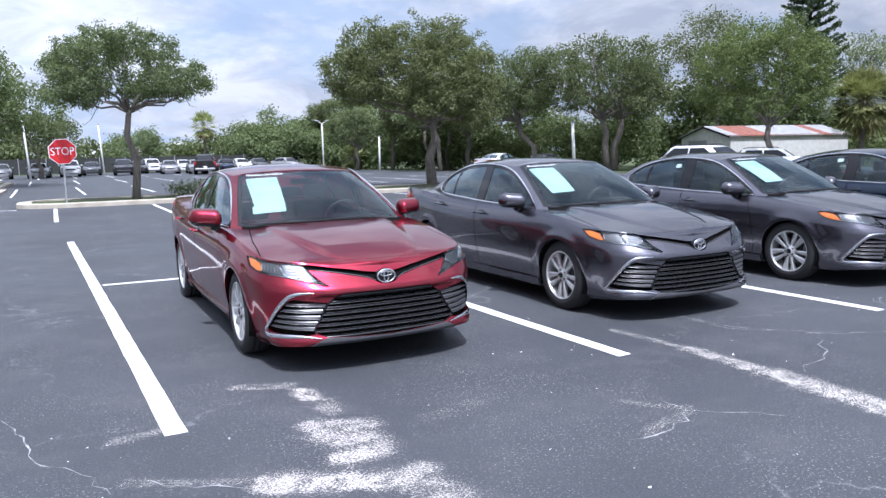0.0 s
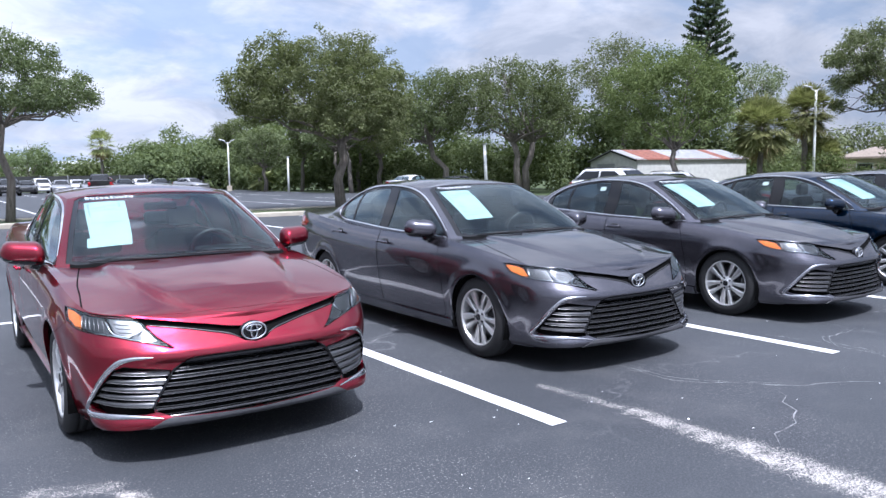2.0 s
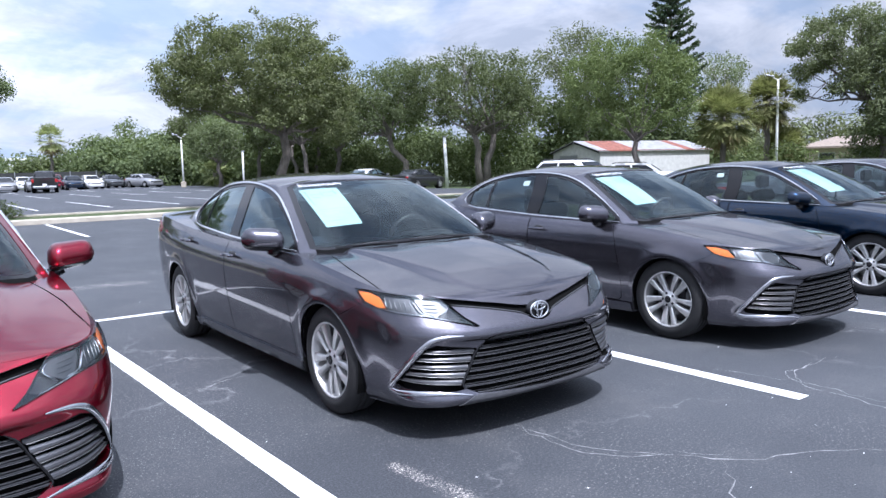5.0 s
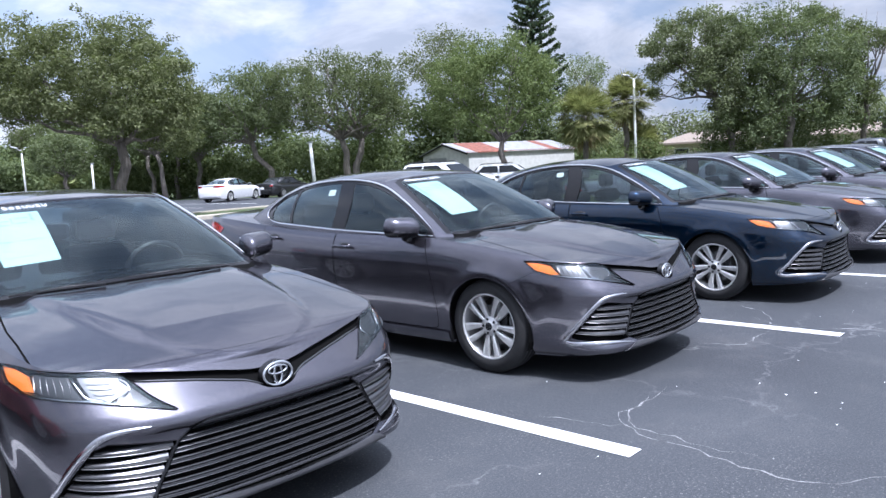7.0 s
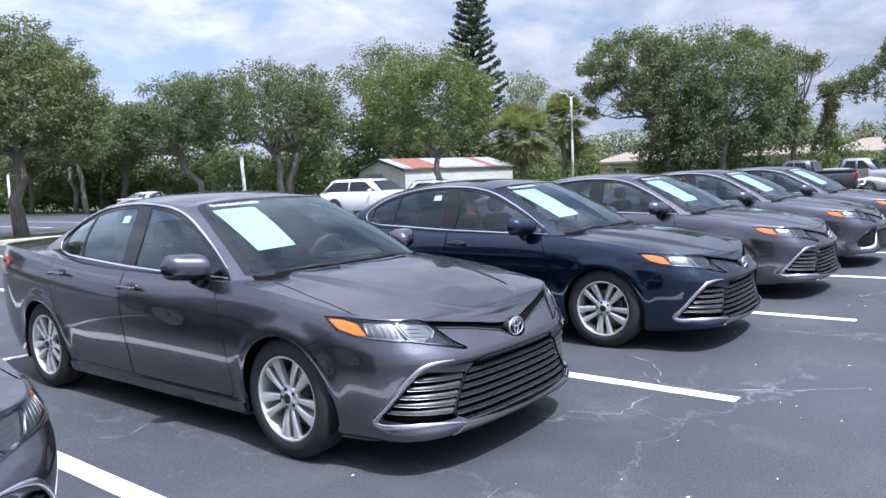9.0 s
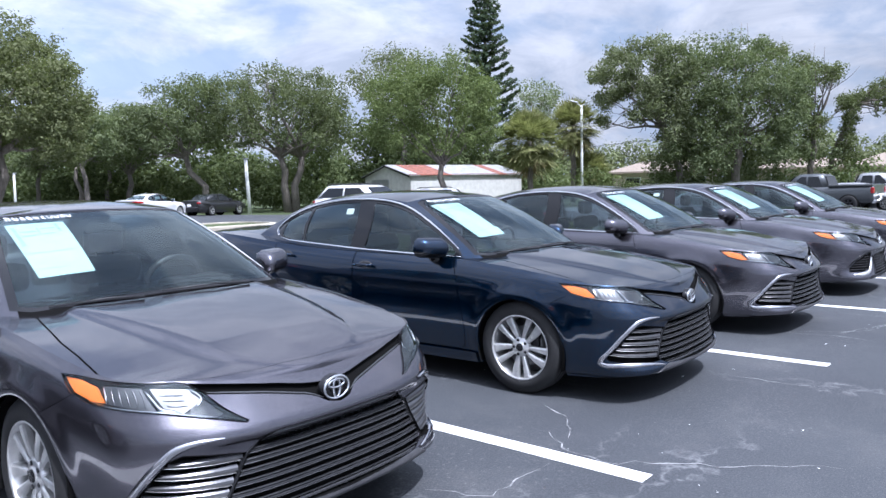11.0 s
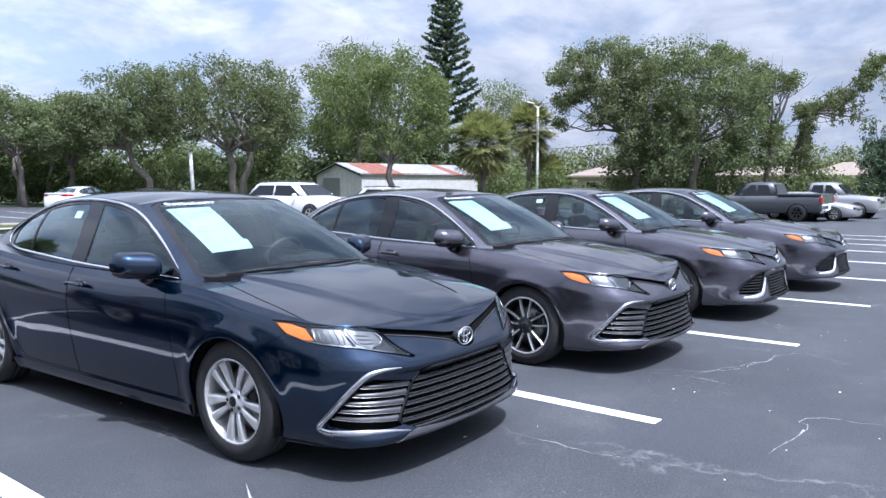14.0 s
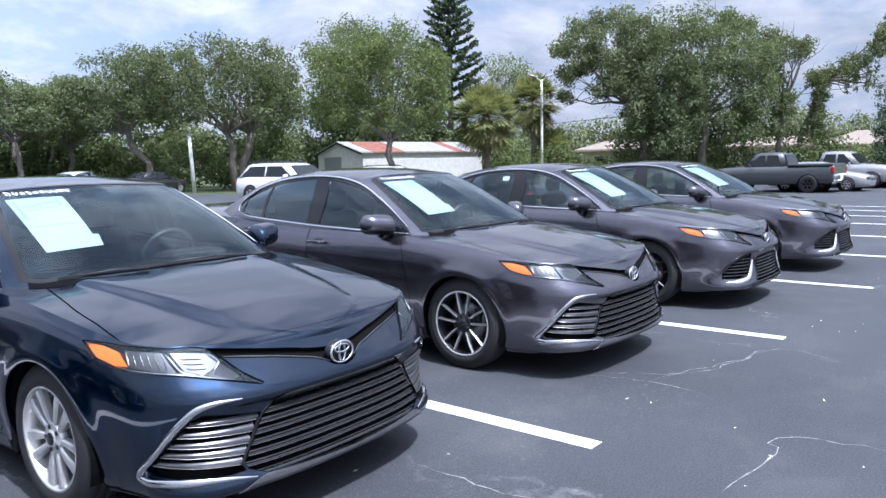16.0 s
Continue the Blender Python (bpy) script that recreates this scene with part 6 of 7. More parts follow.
def cabin_parts(car):
    """Seats, dashboard, wheel and linings, seen through the glass."""
    bm = bmesh.new()
    box_into(bm, 0, 1.55, 0.86, 1.42, 0.55, 0.17, 0.06)
    box_into(bm, 0.36, 1.66, 0.955, 0.40, 0.22, 0.09, 0.04)
    box_into(bm, 0, 1.80, 0.62, 0.30, 0.5, 0.5, 0.05)
    part("dashboard", bm, BLACK_PLASTIC, car, "black dashboard")
    bm = bmesh.new()
    pts = [(0.37 + 0.185 * math.cos(a), 1.93 - 0.06 * math.sin(a), 0.93 + 0.175 * math.sin(a)) for a in (2 * math.pi * k / 32 for k in range(33))]
    tube_into(bm, pts, 0.016, 8, False)
    box_into(bm, 0.37, 1.91, 0.925, 0.15, 0.06, 0.10, 0.03)
    box_into(bm, 0.37, 1.92, 0.935, 0.34, 0.02, 0.035, 0.01)
    tube_into(bm, [(0.37, 1.91, 0.92), (0.37, 1.70, 0.86)], 0.04, 8)
    part("steering_wheel", bm, BLACK_PLASTIC, car, "black steering wheel")
    for x in (0.37, -0.37):
        bm = bmesh.new()
        box_into(bm, x, 2.32, 0.50, 0.50, 0.52, 0.18, 0.07)
        box_into(bm, x, 2.66, 0.80, 0.48, 0.15, 0.62, 0.07, Matrix.Translation((x, 2.6, 0.6)) @ Matrix.Rotation(radians(-16), 4, "X") @ Matrix.Translation((-x, -2.6, -0.6)))
        box_into(bm, x, 2.79, 1.18, 0.26, 0.10, 0.17, 0.045, None)
        tube_into(bm, [(x - 0.06, 2.77, 1.02), (x - 0.06, 2.785, 1.15)], 0.008, 6)
        tube_into(bm, [(x + 0.06, 2.77, 1.02), (x + 0.06, 2.785, 1.15)], 0.008, 6)
        part("seat", bm, TRIM_CLOTH, car, "dark cloth front seat")
    bm = bmesh.new()
    box_into(bm, 0, 3.32, 0.50, 1.34, 0.5, 0.2, 0.07)
    box_into(bm, 0, 3.66, 0.80, 1.34, 0.16, 0.58, 0.07, Matrix.Translation((0, 3.6, 0.6)) @ Matrix.Rotation(radians(-20), 4, "X") @ Matrix.Translation((0, -3.6, -0.6)))
    for x in (-0.40, 0.40):
        box_into(bm, x, 3.78, 1.12, 0.26, 0.09, 0.13, 0.04)
    part("rear_bench", bm, TRIM_CLOTH, car, "dark cloth rear bench")
    bm = bmesh.new()
    box_into(bm, 0, 2.6, 0.30, 1.5, 2.4, 0.06, 0.02)
    box_into(bm, 0, 3.95, 1.0, 1.2, 0.4, 0.03, 0.01)
    box_into(bm, 0.80, 2.5, 0.62, 0.05, 2.2, 0.56, 0.02)
    box_into(bm, -0.80, 2.5, 0.62, 0.05, 2.2, 0.56, 0.02)
    box_into(bm, 0, 1.32, 0.55, 1.5, 0.05, 0.6, 0.02)
    part("cabin_lining", bm, TRIM_CLOTH, car)
    n = 12
    bm = bmesh.new()
    rows = []
    for j in range(n + 1):
        u = np.array([(39 + 79 * j / n) / 30.0])
        e = ring_at(top_ring, u * 30)[0]
        rows.append([bm.verts.new((e[0] * k * 0.985, e[1], e[2] - 0.03 + 0.035 * (1 - k * k))) for k in (-1, -0.6, 0, 0.6, 1)])
    for a, b in zip(rows, rows[1:]):
        for k in range(4):
            bm.faces.new((a[k], a[k + 1], b[k + 1], b[k]))
    part("headliner", bm, TRIM_GREY, car, "pale roof lining")
    bm = bmesh.new()
    box_into(bm, 0, 1.98, 1.30, 0.24, 0.03, 0.06, 0.015)
    tube_into(bm, [(0, 1.97, 1.31), (0, 1.93, 1.335)], 0.012, 6)
    part("inner_mirror", bm, GLOSS_BLACK, car)


PAINT_GREY_DULL = plain("chin_grey", (0.085, 0.085, 0.09), 0.38, 0.3)


def repaint(car, paint):
    for o in (car, *car.children_recursive):
        if o.type == "MESH" and o.material_slots and o.material_slots[0].material == PAINT_GREY:
            o.material_slots[0].link = "OBJECT"
            o.material_slots[0].material = paint


def window_sticker(car):
    """A small pale sticker in the upper front corner of the rear side glass."""
    skin = SKINS[0]
    c = skin.find((1, 2), [(2.745, 1.318), (2.835, 1.316), (2.835, 1.268), (2.745, 1.270)])
    p = skin.place(c[:, 0], c[:, 1]) + skin.normal(c[:, 0], c[:, 1]) * -0.004
    bm = bmesh.new()
    bm.faces.new([bm.verts.new((-q[0], q[1], q[2])) for q in p])
    part("window_sticker", bm, PAPER, car, "small pale sticker on the glass")


SMALL = ([(-0.545, 1.150), (-0.282, 1.164), (-0.305, 1.110), (-0.575, 1.094)], "smaller pale sheet below the larger one", False)


ROW = "row of new sedans"
first = build_sedan("slats", "silver", PAINT_GREY)
first.matrix_basis = pose(4.467, 4.735, 0, 0, 0, 1.1)
tagged(first, "grey metallic sedan with silver wheels and a windshield price sheet", "car", ROW)
red = copy_thing(first, pose(1.388, 4.72, 0, 0, 0, 1.2))
tagged(red, "glossy red sedan with silver wheels and a windshield price sheet")
repaint(red, PAINT_RED)
paper_sheet(red, SKINS[0], [(-0.590, 1.118), (-0.318, 1.138), (-0.332, 1.080), (-0.606, 1.062)], "smaller pale sheet below the larger one", False)
window_sticker(copy_thing(first, pose(7.602, 4.70, 0, 0, 0, 3.2)))
blue = copy_thing(first, pose(10.808, 4.605, 0, 0, 0, 4.9))
tagged(blue, "dark navy blue sedan with silver wheels and paper price sheet")
repaint(blue, PAINT_BLUE)
paper_sheet(blue, SKINS[0], *SMALL)
window_sticker(blue)
cut = copy_thing(first, pose(13.632, 4.65, 0, 0, 0, 3.0))
for o in [c for c in cut.children if c.name.startswith("wheel") and not c.name.startswith("wheel_well")]:
    for q in (*o.children_recursive, o):
        bpy.data.objects.remove(q)
for a in (FRONT_AXLE, REAR_AXLE):
    for s in (1, -1):
        wheel_parts(cut, s * 0.782, a, s, "cut")
tagged(cut, "grey metallic sedan with dark machined multi-spoke wheels", "car", ROW)
sport = build_sedan("mesh", "black", PAINT_GREY)
sport.matrix_basis = pose(16.6, 4.7, 0, 0, 0, 3.0)
tagged(sport, "grey metallic sport sedan with black mesh vents and black wheels", "car", ROW)
copy_thing(sport, pose(19.6, 4.7, 0, 0, 0, 3.0))
paper_sheet(sport, SKINS[1], *SMALL)
window_sticker(sport)
paper_sheet(cut, SKINS[0], *SMALL)

# ---- things round the lot ----
METAL_WHITE = plain("white_pole_paint", (0.72, 0.72, 0.70), 0.5, grain=0.08, scale=6)
GALV = plain("galvanised_steel", (0.42, 0.43, 0.44), 0.45, 0.7, grain=0.1, scale=20)
SIGN_RED = plain("sign_red", (0.55, 0.018, 0.022), 0.35, grain=0.04)
SIGN_WHITE = plain("sign_white", (0.8, 0.8, 0.8), 0.4, grain=0.03)
SIDING = plain("white_siding", (0.60, 0.595, 0.56), 0.6, grain=0.06, scale=3)
TIN = plain("pale_tin_roof", (0.44, 0.44, 0.45), 0.4, 0.35, grain=0.12, scale=2)
RUST = plain("rusty_roof", (0.22, 0.085, 0.058), 0.8, grain=0.25, scale=3)
SHINGLE = plain("tan_shingle", (0.25, 0.205, 0.165), 0.9, grain=0.15, scale=5)
STUCCO = plain("cream_stucco", (0.60, 0.52, 0.42), 0.85, grain=0.08, scale=4)
DARK_GLASS = plain("dark_car_glass", (0.012, 0.014, 0.016), 0.06, grain=0.05)
FENCE_DARK = plain("fence_mesh", (0.03, 0.032, 0.03), 0.85, grain=0.2, scale=4)
CREAM = plain("far_wall_white", (0.7, 0.7, 0.7), 0.8, grain=0.05, scale=1)


def crack_build(n):
    co = world_co(n)
    patchy = n.ramp(n.noise(co, 7.0, 5.0, 0.75), (0.36, (0.07, 0.072, 0.078)), (0.62, (0.40, 0.40, 0.40)))
    return bsdf(n, Base_Color=patchy, Roughness=0.9)


CRACK = material("pale_crack", crack_build)


def crack_into(bm, pts, wide, rng):
    """A jagged thin ribbon along a line on the asphalt."""
    p = spline(pts, max(8, int(14 * sum(math.dist(a, b) for a, b in zip(pts, pts[1:])))))
    rows, wander = [], 0.0
    for i, q in enumerate(p):
        d = p[min(i + 1, len(p) - 1)] - p[max(i - 1, 0)]
        s = np.array([-d[1], d[0]]) / (np.linalg.norm(d) + 1e-9)
        wander = wander * 0.85 + rng.normal() * 0.024
        c = q + s * wander
        w = 0.44 * wide * (0.2 + 1.1 * rng.random()) * min(1, 0.2 + 4 * min(i, len(p) - 1 - i) / len(p))
        rows.append([bm.verts.new((*(c + s * w), 0.0025)), bm.verts.new((*(c - s * w), 0.0025))])
    for a, b in zip(rows, rows[1:]):
        bm.faces.new((a[0], a[1], b[1], b[0]))


CRACK_LINES = (
    ([(-0.43, 3.5), (-0.2, 3.35), (0.13, 3.12)], 0.012),
    ([(2.61, 2.96), (2.21, 2.77), (1.87, 2.71)], 0.014),
    ([(2.55, 3.2), (2.61, 2.96), (3.06, 2.54)], 0.01),
    ([(-1.11, 4.86), (-0.91, 4.26), (-0.72, 3.94), (-0.55, 3.4)], 0.012),
    ([(4.26, 4.78), (4.4, 4.23), (4.82, 3.81)], 0.009),
    ([(4.77, 3.76), (4.3, 3.45), (3.72, 3.16)], 0.011),
    ([(2.89, 6.58), (3.15, 6.72), (3.48, 6.83)], 0.01),
    ([(4.25, 4.83), (4.29, 4.52), (4.47, 4.11), (4.8, 3.78), (5.27, 3.5), (5.58, 3.26)], 0.012),
    ([(7.06, 4.47), (6.34, 4.33), (6.31, 3.57)], 0.01),
    ([(6.1, 4.77), (6.34, 4.33)], 0.01),
    ([(6.83, 4.41), (6.31, 4.33), (6.26, 3.81), (6.21, 3.28), (6.43, 3.05)], 0.011),
    ([(8.18, 4.82), (8.33, 4.51), (8.86, 4.52)], 0.01),
    ([(9.39, 4.84), (9.11, 4.52), (9.31, 4.0), (9.8, 3.38)], 0.011),
    ([(6.11, 6.88), (6.35, 6.79), (6.58, 6.82)], 0.009),
    ([(9.71, 5.19), (9.52, 4.91), (9.26, 4.68)], 0.014),
    ([(13.15, 4.73), (13.57, 4.26), (14.47, 3.97)], 0.009),
    ([(13.1, 4.76), (13.24, 4.37), (13.15, 3.98)], 0.01),
    ([(13.27, 4.38), (13.94, 4.14), (14.61, 3.94), (14.52, 3.51)], 0.01),
    ([(11.85, 3.28), (12.29, 3.28), (12.56, 3.23), (12.68, 3.26), (12.81, 2.88)], 0.013),
    ([(11.23, 4.65), (11.25, 4.3), (11.31, 3.92)], 0.01))
for pts, wide in CRACK_LINES:
    bm = bmesh.new()
    crack_into(bm, pts, wide, np.random.default_rng(int(abs(pts[0][0]) * 100)))
    tagged(part("crack", bm, CRACK), "pale sand-filled crack in the asphalt", "crack", "cracks in the asphalt", "structure")
# light litter: tiny chips on the asphalt
rng = np.random.default_rng(77)
bm = bmesh.new()
for i in range(520):
    x, y, r = rng.uniform(-2, 22), rng.uniform(-1, 4.6) if i % 4 else rng.uniform(4.6, 15), 0.004 + 0.007 * rng.random() ** 3
    a = rng.random() * 6.28
    vs = [bm.verts.new((x + r * math.cos(a + k * 1.57) * (1.5 if k % 2 else 0.8), y + r * math.sin(a + k * 1.57), 0.003 + 0.004 * (k == 1))) for k in range(4)]
    bm.faces.new(vs)
tagged(part("chips", bm, SIGN_WHITE), "scattered pale chips and leaf bits on asphalt", "litter", kind="stuff")


def text_mesh(word, size, mat, name, parent, m):
    cu = bpy.data.curves.new(name, "FONT")
    cu.body, cu.size, cu.align_x, cu.align_y, cu.extrude = word, size, "CENTER", "CENTER", 0.002
    tmp = bpy.data.objects.new("tmp", cu)
    scene.collection.objects.link(tmp)
    bpy.context.view_layer.update()
    me = bpy.data.meshes.new_from_object(tmp.evaluated_get(bpy.context.evaluated_depsgraph_get()))
    bpy.data.objects.remove(tmp)
    me.materials.clear()
    me.materials.append(mat)
    ob = new(name, me)
    ob.parent, ob.matrix_basis = parent, m
    return ob


def octagon(r, depth, y):
    bm = bmesh.new()
    a = [bm.verts.new((r * math.cos(radians(22.5 + 45 * k)), y, r * math.sin(radians(22.5 + 45 * k)))) for k in range(8)]
    b = [bm.verts.new((v.co.x, y + depth, v.co.z)) for v in a]
    bm.faces.new(a)
    bm.faces.new(b[::-1])
    for k in range(8):
        bm.faces.new((a[k], b[k], b[(k + 1) % 8], a[(k + 1) % 8]))
    bmesh.ops.recalc_face_normals(bm, faces=bm.faces[:])
    return bm


sign = thing("stop_sign", "red octagonal stop sign on a grey steel post", "sign", pose(-0.76, 29.2, 0.08, 0, 0, -4))
part("post", box(0, 0.03, 1.05, 0.06, 0.045, 2.15, 0.006), GALV, sign, "galvanised post")
plate = part("plate", octagon(0.47, 0.006, 0.0), SIGN_WHITE, sign, "white-edged red plate", m=pose(0, 0, 1.80, 0, -1.5, 0))
part("face", octagon(0.445, 0.003, -0.005), SIGN_RED, plate)
text_mesh("STOP", 0.33, SIGN_WHITE, "lettering", plate, Matrix.Translation((0, -0.008, -0.005)) @ Matrix.Rotation(radians(90), 4, "X") @ Matrix.Diagonal((0.95, 1.15, 1, 1)))


def lamp_post(x, y, h, label, heads=2, z=0.0, r=0.11, lean=0.0, turn=0.0):
    post = thing("street_lamp", label, "street lamp", pose(x, y, z, 0, lean, turn))
    part("pole", tube([(0, 0, -0.2), (0, 0, h * 0.5), (0, 0, h)], [r, r * 0.92, r * 0.8], 10), METAL_WHITE, post, "white pole")
    part("base", box(0, 0, 0.1, 0.5, 0.5, 0.9, 0.05), CONCRETE, post)
    for s in ((-1, 1) if heads == 2 else (1,)):
        arm = part("arm", tube([(0, 0, h - 0.05), (s * 0.35, 0, h + 0.12)], 0.035, 6), METAL_WHITE, post)
        part("lamp_head", box(s * 0.62, 0, h + 0.20, 0.62, 0.34, 0.10, 0.03, Matrix.Translation((s * 0.3, 0, h)) @ Matrix.Rotation(radians(-14 * s), 4, "Y") @ Matrix.Translation((-s * 0.3, 0, -h))), GALV, post)


lamp_post(53.6, 32.7, 7.15, "slim white lamp post with two flat heads", r=0.105, turn=-50)
lamp_post(24.2, 78.8, 5.0, "far white lamp post with angled heads", r=0.085, turn=-20)


def bare_pole(x, y, h, label, lean=0.0, r=0.14):
    p = thing("concrete_pole", label, "pole", pose(x, y, 0, 0, lean, 0))
    part("shaft", tube([(0, 0, -0.3), (0, 0, h * 0.5), (0, 0, h)], [r, r * 0.95, r * 0.85], 8), METAL_WHITE, p)
    part("cap", box(0.03, 0, h + 0.04, r * 2.2, r * 2.2, 0.10, 0.02), GALV, p)


bare_pole(36.4, 50.2, 3.75, "leaning white concrete pole at the lot's edge", -2.5)
bare_pole(26.2, 67.4, 3.2, "short white pole under the trees", 0.5, 0.10)
bare_pole(-3.4, 69.7, 5.0, "white pole beside far parked cars", -3.0, 0.08)
bare_pole(2.7, 84.7, 5.2, "white pole in the far lot", -3.0, 0.08)

# metal shed
shed = thing("shed", "white lap-sided shed with a rusty tin roof", "shed", pose(44.29, 41.31, 0, 0, 0, -8.2))
LONG, DEEP, EAVE, PEAK = 11.3, 6.0, 2.35, 3.15
bm = bmesh.new()
prism_into(bm, [(0.02, 0.02), (LONG - 0.02, 0.02), (LONG - 0.02, DEEP - 0.02), (0.02, DEEP - 0.02)], -0.4, EAVE)
part("wall", bm, SIDING, shed)
for gx in (0.02, LONG - 0.02):
    bm = bmesh.new()
    for dx in (0.0, 0.01):
        bm.faces.new([bm.verts.new((gx + dx - 0.005, y, z)) for y, z in ((0.02, EAVE), (DEEP / 2, PEAK - 0.05), (DEEP - 0.02, EAVE))])
    part("gable", bm, SIDING, shed)
for i in range(11):
    part("siding_board", box(LONG / 2, 0.0, 0.12 + 0.21 * i, LONG, 0.03, 0.195, 0.004), SIDING, shed)
    part("siding_board", box(0.0, DEEP / 2, 0.12 + 0.21 * i, 0.03, DEEP, 0.195, 0.004), SIDING, shed)
part("shutter", box(-0.03, 3.9, 1.1, 0.05, 2.3, 1.9, 0.01), GALV, shed, "grey roll-up door")
slope = math.atan2(PEAK - EAVE, DEEP / 2)
run = math.hypot(PEAK - EAVE, DEEP / 2) + 0.25
for s in (1, -1):
    for i in range(12):
        w = (LONG + 0.5) / 12
        bm = box(-0.25 + w * (i + 0.5), 0, 0, w - 0.015, run, 0.03, 0.006)
        cx = DEEP / 2 - s * (run / 2 - 0.02) * math.cos(slope)
        mat4 = Matrix.Translation((0, cx, PEAK - (run / 2 - 0.02) * math.sin(slope))) @ Matrix.Rotation(s * slope, 4, "X")
        part("roof_panel", bm, RUST if (s > 0 and i in (1, 2, 3, 9)) else TIN, shed, "rusty tin panel" if (s > 0 and i in (1, 2, 3, 9)) else "", m=mat4)
part("eave_board", box(LONG / 2, -0.10, EAVE - 0.02, LONG + 0.5, 0.05, 0.10, 0.01), RUST, shed)
part("verge_board", box(-0.22, DEEP / 4, (EAVE + PEAK) / 2 - 0.10, 0.05, run, 0.12, 0.01, Matrix.Translation((0, DEEP / 4, (EAVE + PEAK) / 2 - 0.1)) @ Matrix.Rotation(slope, 4, "X") @ Matrix.Translation((0, -DEEP / 4, -(EAVE + PEAK) / 2 + 0.1))), BLACK_PLASTIC, shed)
part("verge_board", box(-0.22, DEEP * 0.75, (EAVE + PEAK) / 2 - 0.10, 0.05, run, 0.12, 0.01, Matrix.Translation((0, DEEP * 0.75, (EAVE + PEAK) / 2 - 0.1)) @ Matrix.Rotation(-slope, 4, "X") @ Matrix.Translation((0, -DEEP * 0.75, -(EAVE + PEAK) / 2 + 0.1))), BLACK_PLASTIC, shed)


def house(x, y, turn, long, deep, eave, peak, label, roof_mat):
    h = thing("house", label, "house", pose(x, y, 0, 0, 0, turn))
    part("wall", prism([(-long / 2, -deep / 2), (long / 2, -deep / 2), (long / 2, deep / 2), (-long / 2, deep / 2)], -0.4, eave), STUCCO, h)
    bm = bmesh.new()
    o = 0.6
    e = [(-long / 2 - o, -deep / 2 - o), (long / 2 + o, -deep / 2 - o), (long / 2 + o, deep / 2 + o), (-long / 2 - o, deep / 2 + o)]
    lo = [bm.verts.new((a, b, eave + 0.003)) for a, b in e]
    lo2 = [bm.verts.new((a, b, eave + 0.18)) for a, b in e]
    top = [bm.verts.new((-long / 2 + deep * 0.35, 0, peak)), bm.verts.new((long / 2 - deep * 0.35, 0, peak))]
    bm.faces.new(lo[::-1])
    for k in range(4):
        bm.faces.new((lo[k], lo[(k + 1) % 4], lo2[(k + 1) % 4], lo2[k]))
    bm.faces.new((lo2[0], lo2[1], top[1], top[0]))
    bm.faces.new((lo2[1], lo2[2], top[1]))
    bm.faces.new((lo2[2], lo2[3], top[0], top[1]))
    bm.faces.new((lo2[3], lo2[0], top[0]))
    part("roof", bm, roof_mat, h, "tan shingle roof")
    for wx in (-long * 0.3, long * 0.05, long * 0.33):
        win = part("window", box(wx, -deep / 2 - 0.02, 1.35, 1.5, 0.08, 1.1, 0.01), SIGN_WHITE, h, "white-framed window")
        part("pane", box(wx, -deep / 2 - 0.065, 1.35, 1.3, 0.02, 0.9, 0.004), DARK_GLASS, win)


house(80.0, 39.5, -62, 10, 8, 2.3, 3.5, "low tan house with a shingle roof behind a hedge", SHINGLE)
house(91.5, 28.5, -70, 10, 8, 2.4, 3.5, "low house glimpsed between oaks", SHINGLE)
house(94.5, 19.0, -78, 12, 9, 2.3, 3.9, "cream stucco house with a tan roof beyond parked trucks", SHINGLE)

# far fence and low white buildings
fence = thing("fence", "long dark screened fence along the far lot", "fence", pose(0, 101, 0))
for i in range(30):
    x = -58 + 2.9 * i
    part("fence_post", box(x, 0, 1.0, 0.08, 0.08, 2.0, 0.01), GALV, fence)
    part("fence_panel", box(x + 1.45, 0.0, 0.98, 2.8, 0.03, 1.8, 0.004), FENCE_DARK, fence)
far = thing("warehouse", "far white flat-roofed building behind trees", "building", pose(22, 150, 0))
part("wall", box(0, 0, 2.1, 40, 12, 4.2, 0.05), CREAM, far)
part("parapet", box(0, 0, 4.3, 40.6, 12.6, 0.4, 0.05), SIGN_WHITE, far)
for i in range(9):
    part("window", box(-17 + 4.2 * i, -6.03, 2.4, 2.2, 0.06, 1.6, 0.01), DARK_GLASS, far)

# overhead cable
for z0, (ax, ay), (bx, by) in ((5.5, (59.0, 41.0), (77.3, 16.1)),):
    pts = []
    for i in range(17):
        u = i / 16
        pts.append((ax + (bx - ax) * u, ay + (by - ay) * u, z0 - 1.3 + 2.9 * u - 0.9 * 4 * u * (1 - u) * 0.25))
    tagged(part("overhead_cable", tube(pts, 0.022, 5), BLACK_PLASTIC), "thin black overhead cable between the trees", "cable")


# ---- other parked vehicles ----
def loft_into(bm, sections):
    """Closed cross-sections (lists of points of equal number) joined to a hull with both ends capped."""
    rings = [[bm.verts.new(p) for p in s] for s in sections]
    n = len(rings[0])
    for a, b in zip(rings, rings[1:]):
        for k in range(n):
            f = bm.faces.new((a[k], a[(k + 1) % n], b[(k + 1) % n], b[k]))
            f.smooth = True
    bm.faces.new(rings[0][::-1])
    bm.faces.new(rings[-1])
    bmesh.ops.recalc_face_normals(bm, faces=bm.faces[:])


